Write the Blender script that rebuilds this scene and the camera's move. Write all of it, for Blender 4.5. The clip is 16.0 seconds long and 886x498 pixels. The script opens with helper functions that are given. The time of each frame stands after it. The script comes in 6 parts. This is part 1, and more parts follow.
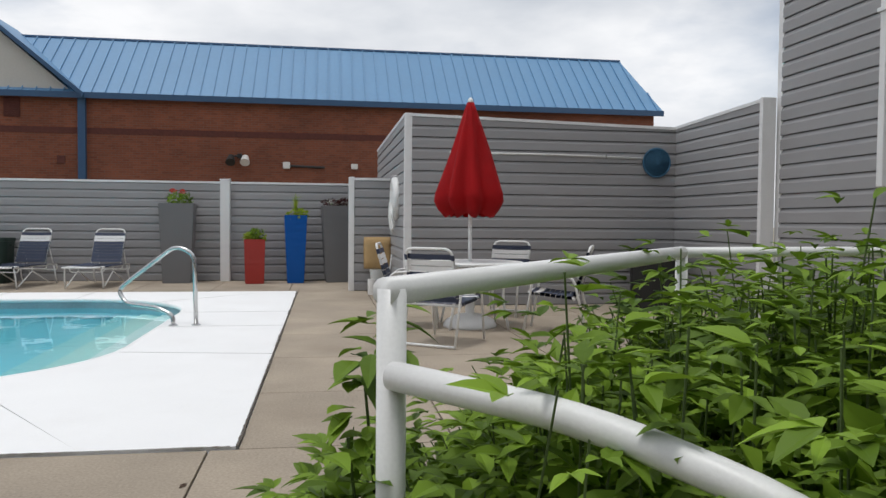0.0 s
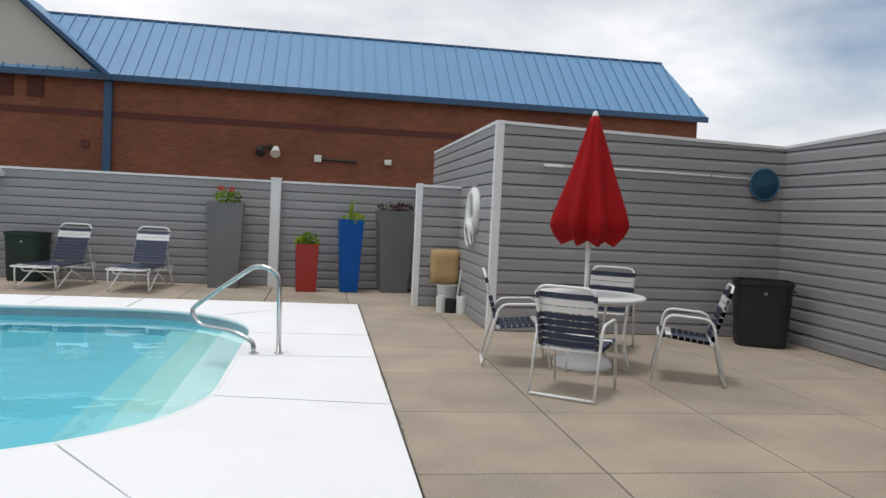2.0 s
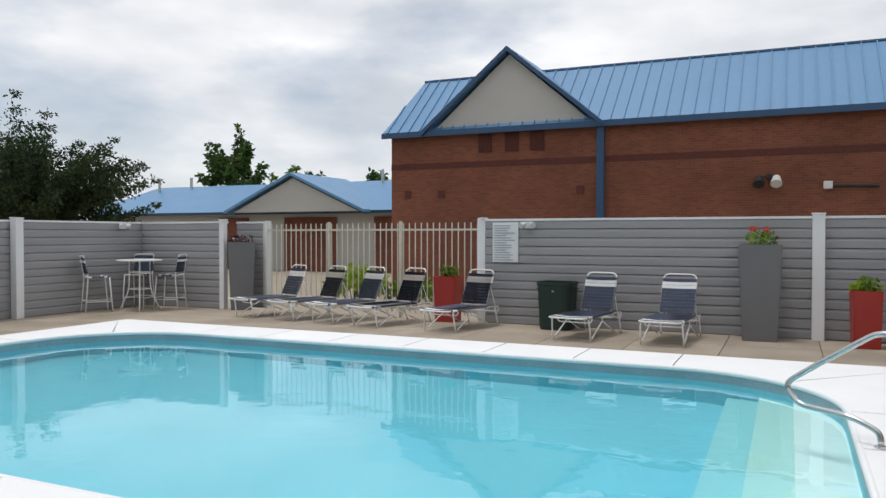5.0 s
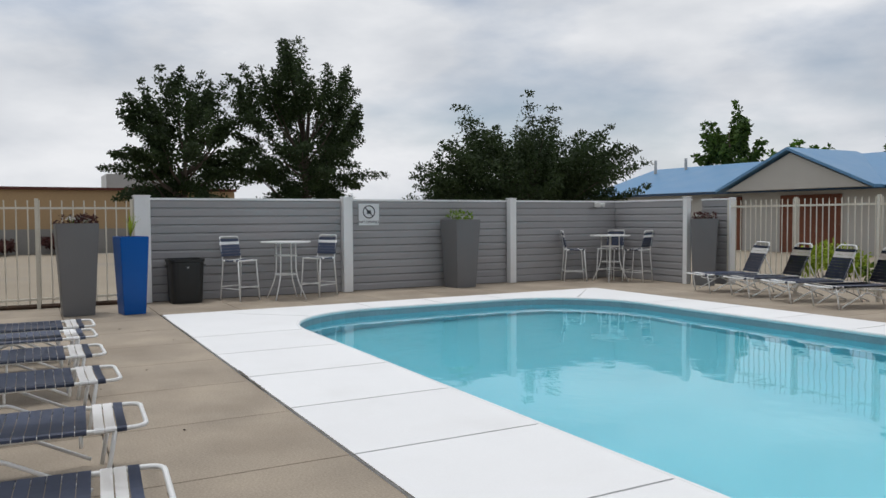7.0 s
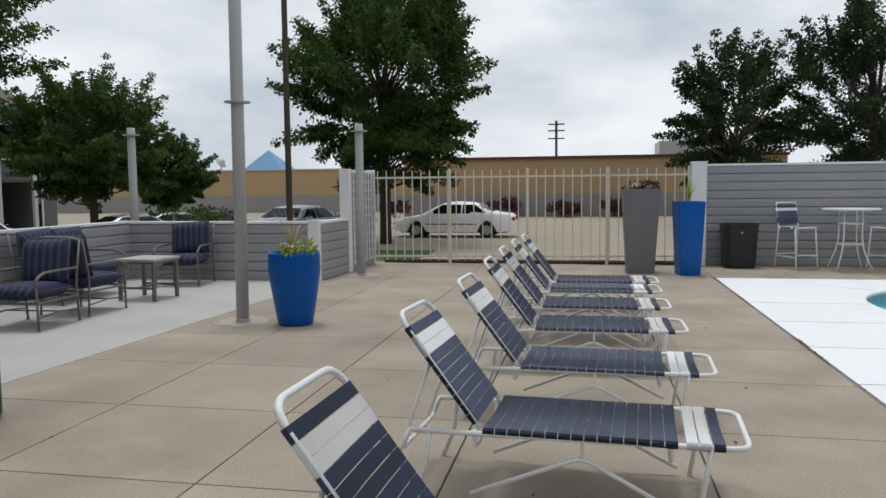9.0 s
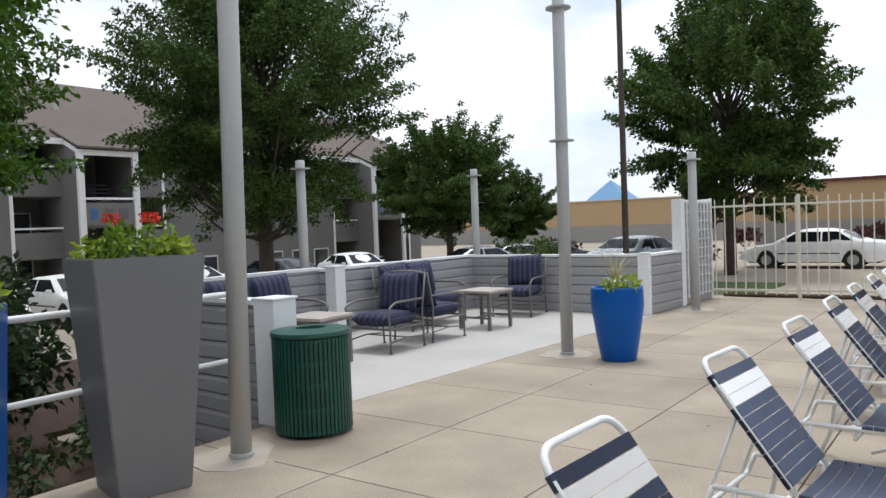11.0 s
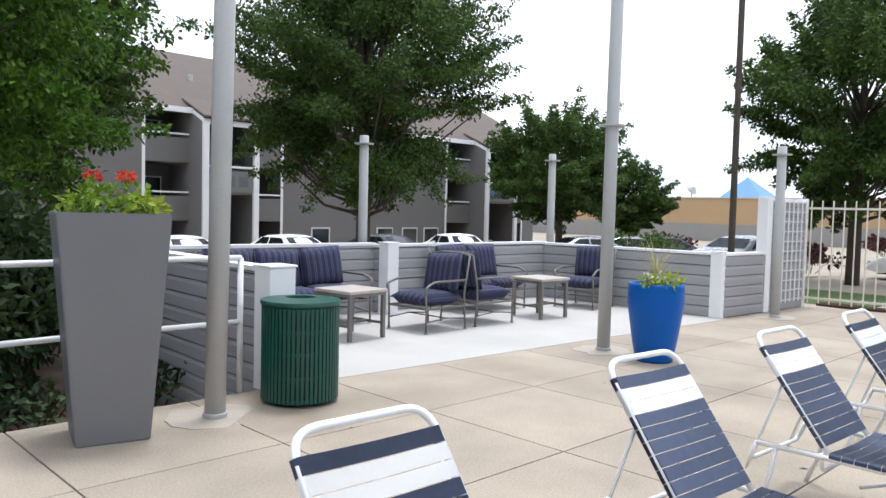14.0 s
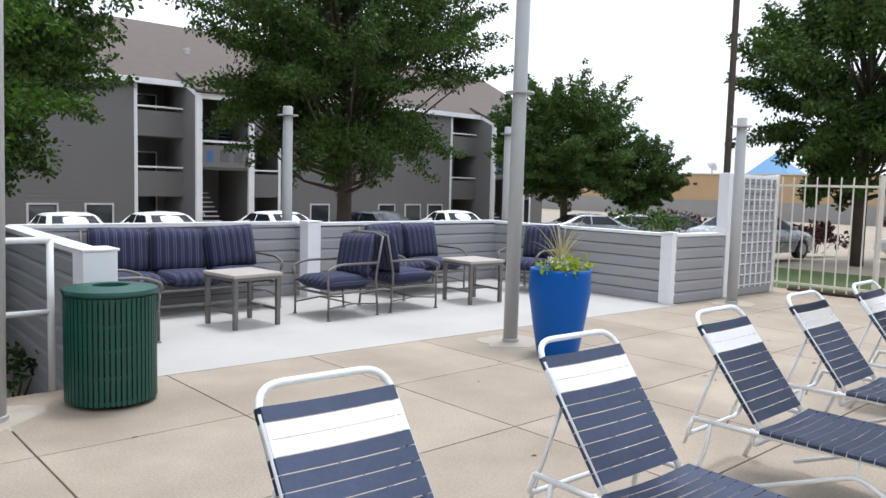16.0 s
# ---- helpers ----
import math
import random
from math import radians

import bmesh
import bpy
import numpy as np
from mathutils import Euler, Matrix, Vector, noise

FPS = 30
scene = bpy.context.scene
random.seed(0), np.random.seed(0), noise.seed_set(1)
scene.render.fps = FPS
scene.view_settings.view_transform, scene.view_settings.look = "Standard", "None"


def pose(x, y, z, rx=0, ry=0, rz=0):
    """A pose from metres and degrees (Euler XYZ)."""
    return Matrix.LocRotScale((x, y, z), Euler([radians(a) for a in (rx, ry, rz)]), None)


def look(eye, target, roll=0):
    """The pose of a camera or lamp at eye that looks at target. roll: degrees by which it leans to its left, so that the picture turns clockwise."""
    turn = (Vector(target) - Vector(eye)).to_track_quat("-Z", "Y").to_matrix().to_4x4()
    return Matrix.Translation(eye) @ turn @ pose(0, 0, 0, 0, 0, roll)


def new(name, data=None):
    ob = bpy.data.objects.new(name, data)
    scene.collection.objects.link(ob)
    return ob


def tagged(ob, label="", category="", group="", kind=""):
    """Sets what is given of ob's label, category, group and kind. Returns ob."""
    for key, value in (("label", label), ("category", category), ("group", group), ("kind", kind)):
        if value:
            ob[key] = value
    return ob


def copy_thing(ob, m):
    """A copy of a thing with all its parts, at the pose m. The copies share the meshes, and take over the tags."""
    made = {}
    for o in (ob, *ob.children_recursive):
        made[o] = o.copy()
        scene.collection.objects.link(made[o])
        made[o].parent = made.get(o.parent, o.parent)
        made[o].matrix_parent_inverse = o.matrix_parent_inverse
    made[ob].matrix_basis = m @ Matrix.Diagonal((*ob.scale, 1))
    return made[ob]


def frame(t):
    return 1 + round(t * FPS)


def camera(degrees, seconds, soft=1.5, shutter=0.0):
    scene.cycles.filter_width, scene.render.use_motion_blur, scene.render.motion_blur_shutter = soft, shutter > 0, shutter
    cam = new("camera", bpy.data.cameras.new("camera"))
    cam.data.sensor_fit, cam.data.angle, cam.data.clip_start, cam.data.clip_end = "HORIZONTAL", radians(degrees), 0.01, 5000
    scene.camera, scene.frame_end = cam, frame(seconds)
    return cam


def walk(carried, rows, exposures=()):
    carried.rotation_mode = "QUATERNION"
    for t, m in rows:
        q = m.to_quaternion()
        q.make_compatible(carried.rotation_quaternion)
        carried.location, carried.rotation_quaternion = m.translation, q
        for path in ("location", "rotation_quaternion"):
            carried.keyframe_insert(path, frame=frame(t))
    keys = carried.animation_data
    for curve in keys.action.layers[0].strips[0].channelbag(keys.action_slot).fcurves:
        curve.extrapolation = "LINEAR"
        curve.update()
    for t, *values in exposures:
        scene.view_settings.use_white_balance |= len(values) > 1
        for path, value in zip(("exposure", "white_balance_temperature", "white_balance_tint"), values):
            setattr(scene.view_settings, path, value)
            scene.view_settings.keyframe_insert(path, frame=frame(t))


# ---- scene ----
cam = camera(60.5, 16.0)

EXPOSURES = [(0, 0.0, 6500, 10), (1.5, 0.03, 6500, 10), (4, 0.04, 6500, 10), (5.2, 0.02, 6500, 10), (7.3, -0.22, 6400, 10), (8.0, -0.16, 6300, 9), (9.2, -0.06, 6300, 9), (11.3, 0.55, 6200, 10), (12.5, 0.72, 6100, 11), (13.5, 1.0, 6050, 11), (15, 0.90, 6050, 11), (16, 0.84, 6050, 11)]
PATH = [
    (0, (0.427, -2.215, 1.144), (0.735, -0.241, 1.072), 0.5),
    (0.5, (0.202, -1.981, 1.195), (0.578, -0.02, 1.084), 3.4),
    (1, (-0.054, -1.74, 1.304), (0.448, 0.19, 1.149), 3.4),
    (1.5, (-0.299, -1.436, 1.323), (0.049, 0.522, 1.108), 1.2),
    (2, (-0.552, -1.161, 1.438), (-0.24, 0.813, 1.342), 2.8),
    (2.5, (-0.82, -0.958, 1.472), (-0.376, 0.991, 1.417), -0.2),
    (3, (-1.113, -0.707, 1.473), (-0.817, 1.27, 1.417), 0.6),
    (3.5, (-1.357, -0.449, 1.5), (-1.176, 1.543, 1.477), 0.7),
    (4, (-1.592, -0.308, 1.531), (-1.563, 1.692, 1.485), -1.1),
    (4.5, (-1.755, -0.333, 1.599), (-2.114, 1.632, 1.513), -0.7),
    (5, (-1.782, -0.196, 1.577), (-2.614, 1.623, 1.539), 0.0),
    (7.5, (-0.55, -0.085, 1.478), (-2.43, 0.590, 1.374), -0.3),
    (8, (-0.535, -0.235, 1.507), (-2.504, 0.096, 1.394), 0.2),
    (8.5, (-0.51, -0.275, 1.5), (-2.505, -0.294, 1.356), -0.2),
    (9, (-0.416, -0.3, 1.501), (-2.374, -0.678, 1.336), -0.6),
    (11.5, (-0.509, 0.007, 1.56), (-1.969, -1.353, 1.42), -1.4),
    (12, (-0.424, 0.122, 1.555), (-1.725, -1.373, 1.282), -1.2),
    (12.5, (-0.448, 0.243, 1.553), (-1.703, -1.298, 1.338), -3.3),
    (13, (-0.617, 0.359, 1.536), (-1.807, -1.238, 1.356), 0.2),
    (13.5, (-0.949, 0.587, 1.525), (-2.26, -0.908, 1.302), -0.1),
    (14, (-1.277, 0.553, 1.5), (-2.669, -0.879, 1.396), 1.4),
    (14.5, (-1.651, 0.63, 1.505), (-2.953, -0.884, 1.402), 1.9),
    (15, (-2.016, 0.77, 1.505), (-3.378, -0.685, 1.329), 1.3),
    (15.5, (-2.373, 0.893, 1.535), (-3.785, -0.512, 1.355), 2.0),
    (16, (-2.785, 0.943, 1.538), (-4.123, -0.533, 1.37), 1.5),
]
walk(cam, [(t, look(e, a, r)) for t, e, a, r in PATH], EXPOSURES)
# ---------------------------------------------------------------- world, sun
world = bpy.data.worlds.new("world")
scene.world = world
world.use_nodes = True
wn, wl = world.node_tree.nodes, world.node_tree.links
wn.clear()
w_out = wn.new("ShaderNodeOutputWorld")
w_bg = wn.new("ShaderNodeBackground")
w_bg.inputs["Strength"].default_value = 1.0
w_sky = wn.new("ShaderNodeTexSky")
w_sky.sky_type = "NISHITA"
w_sky.sun_disc = False
w_sky.sun_elevation = radians(77)
w_sky.sun_rotation = radians(-117)
w_gain = wn.new("ShaderNodeMix")
w_gain.data_type, w_gain.blend_type = "RGBA", "MULTIPLY"
w_gain.inputs["Factor"].default_value = 1.0
w_gain.inputs["B"].default_value = (0.10, 0.10, 0.10, 1)
w_co = wn.new("ShaderNodeTexCoord")
w_map = wn.new("ShaderNodeMapping")
w_map.inputs["Scale"].default_value = (1.6, 1.6, 4.2)
w_n1 = wn.new("ShaderNodeTexNoise")
w_n1.inputs["Scale"].default_value, w_n1.inputs["Detail"].default_value, w_n1.inputs["Roughness"].default_value = 1.5, 7, 0.52
w_r1 = wn.new("ShaderNodeValToRGB")
w_r1.color_ramp.elements[0].position, w_r1.color_ramp.elements[0].color = 0.26, (0.12, 0.12, 0.12, 1)
w_r1.color_ramp.elements[1].position, w_r1.color_ramp.elements[1].color = 0.50, (1, 1, 1, 1)
w_n2 = wn.new("ShaderNodeTexNoise")
w_n2.inputs["Scale"].default_value, w_n2.inputs["Detail"].default_value = 2.3, 6
w_r2 = wn.new("ShaderNodeValToRGB")
w_r2.color_ramp.elements[0].position, w_r2.color_ramp.elements[0].color = 0.30, (0.60, 0.64, 0.70, 1)
w_r2.color_ramp.elements[1].position, w_r2.color_ramp.elements[1].color = 0.66, (0.97, 0.98, 1.0, 1)
w_mix = wn.new("ShaderNodeMix")
w_mix.data_type = "RGBA"
wl.new(w_co.outputs["Generated"], w_map.inputs["Vector"])
wl.new(w_map.outputs[0], w_n1.inputs["Vector"])
wl.new(w_map.outputs[0], w_n2.inputs["Vector"])
wl.new(w_n1.outputs[0], w_r1.inputs[0])
wl.new(w_n2.outputs[0], w_r2.inputs[0])
wl.new(w_sky.outputs[0], w_gain.inputs["A"])
wl.new(w_r1.outputs[0], w_mix.inputs["Factor"])
wl.new(w_gain.outputs["Result"], w_mix.inputs["A"])
wl.new(w_r2.outputs[0], w_mix.inputs["B"])
wl.new(w_mix.outputs["Result"], w_bg.inputs["Color"])
wl.new(w_bg.outputs[0], w_out.inputs[0])

sun_data = bpy.data.lights.new("sun", "SUN")
sun_data.energy, sun_data.angle, sun_data.color = 1.3, radians(14), (1.0, 0.985, 0.955)
sun = new("sun", sun_data)
sun.matrix_basis = look((0, 0, 30), (5.8, 3.0, 0))


# ---------------------------------------------------------------- materials
def mat(name, color, rough=0.6, metal=0.0, vary=0.12, scale=6.0, fine=60.0, bump=0.15, depth=0.004,
        stain=0.0, stain_col=(0.1, 0.09, 0.08), stain_scale=0.8, rnd=0.0, island=0.0, spec=0.5, stretch=(1, 1, 1)):
    """Plain surface with broad tone changes, fine grain, optional stains and piece-to-piece change."""
    m = bpy.data.materials.new(name)
    m.use_nodes = True
    n, l = m.node_tree.nodes, m.node_tree.links
    b = n["Principled BSDF"]
    b.inputs["Roughness"].default_value, b.inputs["Metallic"].default_value = rough, metal
    b.inputs["Specular IOR Level"].default_value = spec
    co = n.new("ShaderNodeTexCoord")
    mp = n.new("ShaderNodeMapping")
    mp.inputs["Scale"].default_value = stretch
    geo = n.new("ShaderNodeNewGeometry")
    l.new(geo.outputs["Position"], mp.inputs["Vector"])

    def noisy(s, d=5):
        t = n.new("ShaderNodeTexNoise")
        t.inputs["Scale"].default_value, t.inputs["Detail"].default_value = s, d
        l.new(mp.outputs[0], t.inputs["Vector"])
        return t.outputs[0]

    big, small = noisy(scale), noisy(fine, 3)
    add = n.new("ShaderNodeMath")
    add.operation = "ADD"
    l.new(big, add.inputs[0])
    l.new(small, add.inputs[1])
    rng = n.new("ShaderNodeMapRange")
    rng.inputs["From Min"].default_value, rng.inputs["From Max"].default_value = 0.65, 1.35
    rng.inputs["To Min"].default_value, rng.inputs["To Max"].default_value = 1 - vary, 1 + vary
    l.new(add.outputs[0], rng.inputs["Value"])
    val = rng.outputs[0]
    for k, out in ((rnd, "obj"), (island, "isl")):
        if k:
            src = n.new("ShaderNodeObjectInfo").outputs["Random"] if out == "obj" else geo.outputs["Random Per Island"]
            r2 = n.new("ShaderNodeMapRange")
            r2.inputs["To Min"].default_value, r2.inputs["To Max"].default_value = 1 - k, 1 + k
            l.new(src, r2.inputs["Value"])
            mul = n.new("ShaderNodeMath")
            mul.operation = "MULTIPLY"
            l.new(val, mul.inputs[0])
            l.new(r2.outputs[0], mul.inputs[1])
            val = mul.outputs[0]
    vm = n.new("ShaderNodeVectorMath")
    vm.operation = "SCALE"
    vm.inputs[0].default_value = color
    l.new(val, vm.inputs["Scale"])
    col = vm.outputs[0]
    if stain:
        st = noisy(stain_scale, 7)
        rr = n.new("ShaderNodeMapRange")
        rr.inputs["From Min"].default_value, rr.inputs["From Max"].default_value = 0.52, 0.72
        rr.inputs["To Max"].default_value = stain
        l.new(st, rr.inputs["Value"])
        mx = n.new("ShaderNodeMix")
        mx.data_type = "RGBA"
        mx.inputs["B"].default_value = (*stain_col, 1)
        l.new(rr.outputs[0], mx.inputs["Factor"])
        l.new(col, mx.inputs["A"])
        col = mx.outputs["Result"]
    l.new(col, b.inputs["Base Color"])
    rv = n.new("ShaderNodeMapRange")
    rv.inputs["To Min"].default_value, rv.inputs["To Max"].default_value = max(rough - 0.12, 0.02), min(rough + 0.12, 1)
    l.new(big, rv.inputs["Value"])
    l.new(rv.outputs[0], b.inputs["Roughness"])
    if bump:
        bp = n.new("ShaderNodeBump")
        bp.inputs["Strength"].default_value, bp.inputs["Distance"].default_value = bump, depth
        l.new(small, bp.inputs["Height"])
        l.new(bp.outputs[0], b.inputs["Normal"])
    return m


def brick_mat():
    """Red brick with mortar courses, mapped upright on walls."""
    m = bpy.data.materials.new("brick_red")
    m.use_nodes = True
    n, l = m.node_tree.nodes, m.node_tree.links
    b = n["Principled BSDF"]
    b.inputs["Roughness"].default_value = 0.9
    geo = n.new("ShaderNodeNewGeometry")
    sep, com, add = n.new("ShaderNodeSeparateXYZ"), n.new("ShaderNodeCombineXYZ"), n.new("ShaderNodeMath")
    l.new(geo.outputs["Position"], sep.inputs[0])
    l.new(sep.outputs[0], add.inputs[0])
    l.new(sep.outputs[1], add.inputs[1])
    l.new(add.outputs[0], com.inputs[0])
    l.new(sep.outputs[2], com.inputs[1])
    br = n.new("ShaderNodeTexBrick")
    br.inputs["Color1"].default_value, br.inputs["Color2"].default_value = (0.165, 0.050, 0.026, 1), (0.225, 0.072, 0.036, 1)
    br.inputs["Mortar"].default_value = (0.16, 0.095, 0.07, 1)
    br.inputs["Scale"].default_value = 1.0
    br.inputs["Brick Width"].default_value, br.inputs["Row Height"].default_value, br.inputs["Mortar Size"].default_value = 0.22, 0.075, 0.007
    l.new(com.outputs[0], br.inputs["Vector"])
    no = n.new("ShaderNodeTexNoise")
    no.inputs["Scale"].default_value, no.inputs["Detail"].default_value = 0.5, 6
    l.new(geo.outputs["Position"], no.inputs["Vector"])
    rg = n.new("ShaderNodeMapRange")
    rg.inputs["From Min"].default_value, rg.inputs["From Max"].default_value = 0.3, 0.7
    rg.inputs["To Min"].default_value, rg.inputs["To Max"].default_value = 0.8, 1.2
    l.new(no.outputs[0], rg.inputs["Value"])
    vm = n.new("ShaderNodeVectorMath")
    vm.operation = "SCALE"
    l.new(br.outputs["Color"], vm.inputs[0])
    l.new(rg.outputs[0], vm.inputs["Scale"])
    l.new(vm.outputs[0], b.inputs["Base Color"])
    bp = n.new("ShaderNodeBump")
    bp.inputs["Strength"].default_value, bp.inputs["Distance"].default_value = 0.4, 0.006
    l.new(br.outputs["Fac"], bp.inputs["Height"])
    bp.invert = True
    l.new(bp.outputs[0], b.inputs["Normal"])
    return m


def stripe_mat():
    """Navy outdoor cushion cloth with pale stripes along each cushion."""
    m = mat("cushion_stripe", (0.020, 0.022, 0.055), 0.9, vary=0.2, fine=200, bump=0.3, depth=0.002)
    n, l = m.node_tree.nodes, m.node_tree.links
    b = n["Principled BSDF"]
    old = b.inputs["Base Color"].links[0].from_socket
    co = n.new("ShaderNodeTexCoord")
    sep = n.new("ShaderNodeSeparateXYZ")
    l.new(co.outputs["Object"], sep.inputs[0])
    w = n.new("ShaderNodeMath")
    w.operation = "MULTIPLY"
    w.inputs[1].default_value = 11.0
    l.new(sep.outputs[0], w.inputs[0])
    fr = n.new("ShaderNodeMath")
    fr.operation = "FRACT"
    l.new(w.outputs[0], fr.inputs[0])
    rp = n.new("ShaderNodeValToRGB")
    rp.color_ramp.interpolation = "CONSTANT"
    e = rp.color_ramp.elements
    e[0].position, e[0].color = 0.0, (0, 0, 0, 1)
    e[1].position, e[1].color = 0.42, (0.55, 0.55, 0.55, 1)
    for p, v in ((0.52, 0.0), (0.66, 0.3), (0.84, 0.0)):
        q = e.new(p)
        q.color = (v, v, v, 1)
    l.new(fr.outputs[0], rp.inputs[0])
    mx = n.new("ShaderNodeMix")
    mx.data_type = "RGBA"
    mx.inputs["B"].default_value = (0.15, 0.16, 0.24, 1)
    l.new(rp.outputs[0], mx.inputs["Factor"])
    l.new(old, mx.inputs["A"])
    l.new(mx.outputs["Result"], b.inputs["Base Color"])
    return m


def leaf_mat(name, a, c, trans=0.25):
    m = bpy.data.materials.new(name)
    m.use_nodes = True
    n, l = m.node_tree.nodes, m.node_tree.links
    b = n["Principled BSDF"]
    b.inputs["Roughness"].default_value, b.inputs["Specular IOR Level"].default_value = 0.55, 0.25
    geo = n.new("ShaderNodeNewGeometry")
    no = n.new("ShaderNodeTexNoise")
    no.inputs["Scale"].default_value = 0.9
    l.new(geo.outputs["Position"], no.inputs["Vector"])
    ad = n.new("ShaderNodeMath")
    ad.operation = "MULTIPLY_ADD"
    ad.inputs[1].default_value = 0.55
    l.new(geo.outputs["Random Per Island"], ad.inputs[0])
    l.new(no.outputs[0], ad.inputs[2])
    rg = n.new("ShaderNodeMapRange")
    rg.inputs["From Min"].default_value, rg.inputs["From Max"].default_value = 0.35, 1.2
    l.new(ad.outputs[0], rg.inputs["Value"])
    mx = n.new("ShaderNodeMix")
    mx.data_type = "RGBA"
    mx.inputs["A"].default_value, mx.inputs["B"].default_value = (*a, 1), (*c, 1)
    l.new(rg.outputs[0], mx.inputs["Factor"])
    l.new(mx.outputs["Result"], b.inputs["Base Color"])
    tr = n.new("ShaderNodeBsdfTranslucent")
    l.new(mx.outputs["Result"], tr.inputs["Color"])
    ms = n.new("ShaderNodeMixShader")
    ms.inputs[0].default_value = trans
    l.new(b.outputs[0], ms.inputs[1])
    l.new(tr.outputs[0], ms.inputs[2])
    l.new(ms.outputs[0], n["Material Output"].inputs[0])
    return m


def water_mat():
    m = bpy.data.materials.new("pool_water")
    m.use_nodes = True
    n, l = m.node_tree.nodes, m.node_tree.links
    b = n["Principled BSDF"]
    b.inputs["Base Color"].default_value = (0.62, 0.93, 0.97, 1)
    b.inputs["Roughness"].default_value, b.inputs["IOR"].default_value = 0.015, 1.33
    b.inputs["Transmission Weight"].default_value = 1.0
    geo = n.new("ShaderNodeNewGeometry")
    no = n.new("ShaderNodeTexNoise")
    no.inputs["Scale"].default_value, no.inputs["Detail"].default_value = 1.6, 3
    l.new(geo.outputs["Position"], no.inputs["Vector"])
    bp = n.new("ShaderNodeBump")
    bp.inputs["Strength"].default_value, bp.inputs["Distance"].default_value = 0.16, 0.03
    l.new(no.outputs[0], bp.inputs["Height"])
    l.new(bp.outputs[0], b.inputs["Normal"])
    return m


def glass_mat(name, tint, rough=0.05):
    m = bpy.data.materials.new(name)
    m.use_nodes = True
    b = m.node_tree.nodes["Principled BSDF"]
    b.inputs["Base Color"].default_value = (*tint, 1)
    b.inputs["Roughness"].default_value = rough
    b.inputs["Specular IOR Level"].default_value = 0.8
    return m


M_CONC = mat("concrete_tan", (0.350, 0.292, 0.226), 0.85, vary=0.26, scale=1.4, fine=70, bump=0.4, stain=0.55, stain_col=(0.215, 0.17, 0.125), stain_scale=0.62, rnd=0.07)
M_CONC_PALE = mat("concrete_pale", (0.46, 0.44, 0.41), 0.85, vary=0.10, scale=1.2, fine=90, bump=0.3, stain=0.2, stain_col=(0.33, 0.31, 0.28), stain_scale=1.1)
M_JOINT = mat("joint_dark", (0.10, 0.085, 0.07), 0.95, vary=0.3, fine=40)
M_COPING = mat("coping_white_paint", (0.86, 0.86, 0.86), 0.75, vary=0.03, scale=1.2, fine=120, bump=0.25, stain=0.10, stain_col=(0.62, 0.60, 0.57), stain_scale=1.6, rnd=0.015)
M_BASIN = mat("pool_plaster", (0.195, 0.585, 0.685), 0.7, vary=0.05, scale=0.8, fine=50, bump=0.1)
# step plaster, deepest first, with the water's depth tint put into its colour
STEP_TINTS = [mat("pool_step_depth_tint", c, 0.7, vary=0.05, scale=1.5, fine=50, bump=0.1) for c in ((0.34, 0.66, 0.68), (0.52, 0.73, 0.68), (0.86, 0.90, 0.86))]
M_PATCH = mat("patched_concrete", (0.41, 0.36, 0.30), 0.88, vary=0.18, scale=5, fine=90, bump=0.35, stain=0.5, stain_col=(0.33, 0.28, 0.22), stain_scale=5)
M_TILE = mat("waterline_tile", (0.28, 0.36, 0.40), 0.35, vary=0.15, scale=3, fine=30, bump=0.1)
M_WATER = water_mat()
M_SIDING = mat("vinyl_siding_grey", (0.32, 0.315, 0.32), 0.55, vary=0.05, scale=1.5, fine=150, bump=0.08, stain=0.12, stain_col=(0.19, 0.185, 0.18), stain_scale=0.9, rnd=0.025, stretch=(1, 1, 3))
M_CORE = mat("wall_core_grey", (0.13, 0.13, 0.135), 0.8, vary=0.1)
M_TRIM = mat("white_trim", (0.80, 0.80, 0.80), 0.5, vary=0.04, scale=2, fine=80, bump=0.05, stain=0.08, stain_col=(0.55, 0.54, 0.50), stain_scale=2.5)
M_WHITE = mat("white_powder_coat", (0.80, 0.80, 0.79), 0.38, vary=0.05, scale=5, fine=150, bump=0.06, stain=0.10, stain_col=(0.58, 0.55, 0.48), stain_scale=4)
M_NAVY = mat("navy_vinyl_strap", (0.062, 0.080, 0.138), 0.5, vary=0.12, scale=8, fine=60, bump=0.03, stain=0.25, stain_col=(0.10, 0.11, 0.16), stain_scale=9, rnd=0.12)
M_STRAPW = mat("white_vinyl_strap", (0.95, 0.95, 0.95), 0.45, vary=0.02, scale=6, fine=60, bump=0.0)
vn, vl = M_STRAPW.node_tree.nodes, M_STRAPW.node_tree.links
v_tr, v_mix = vn.new("ShaderNodeBsdfTranslucent"), vn.new("ShaderNodeMixShader")
v_tr.inputs["Color"].default_value = (0.95, 0.95, 0.95, 1)
v_mix.inputs[0].default_value = 0.12
vl.new(vn["Principled BSDF"].outputs[0], v_mix.inputs[1])
vl.new(v_tr.outputs[0], v_mix.inputs[2])
vl.new(v_mix.outputs[0], vn["Material Output"].inputs[0])
M_GREYP = mat("planter_grey", (0.165, 0.165, 0.17), 0.5, vary=0.06, scale=2, fine=100, bump=0.06)
M_BLUEP = mat("planter_blue", (0.002, 0.090, 0.37), 0.34, vary=0.06, scale=2, fine=100, bump=0.05, spec=0.25)
M_REDP = mat("planter_red", (0.36, 0.026, 0.018), 0.42, vary=0.08, scale=2, fine=100, bump=0.05)
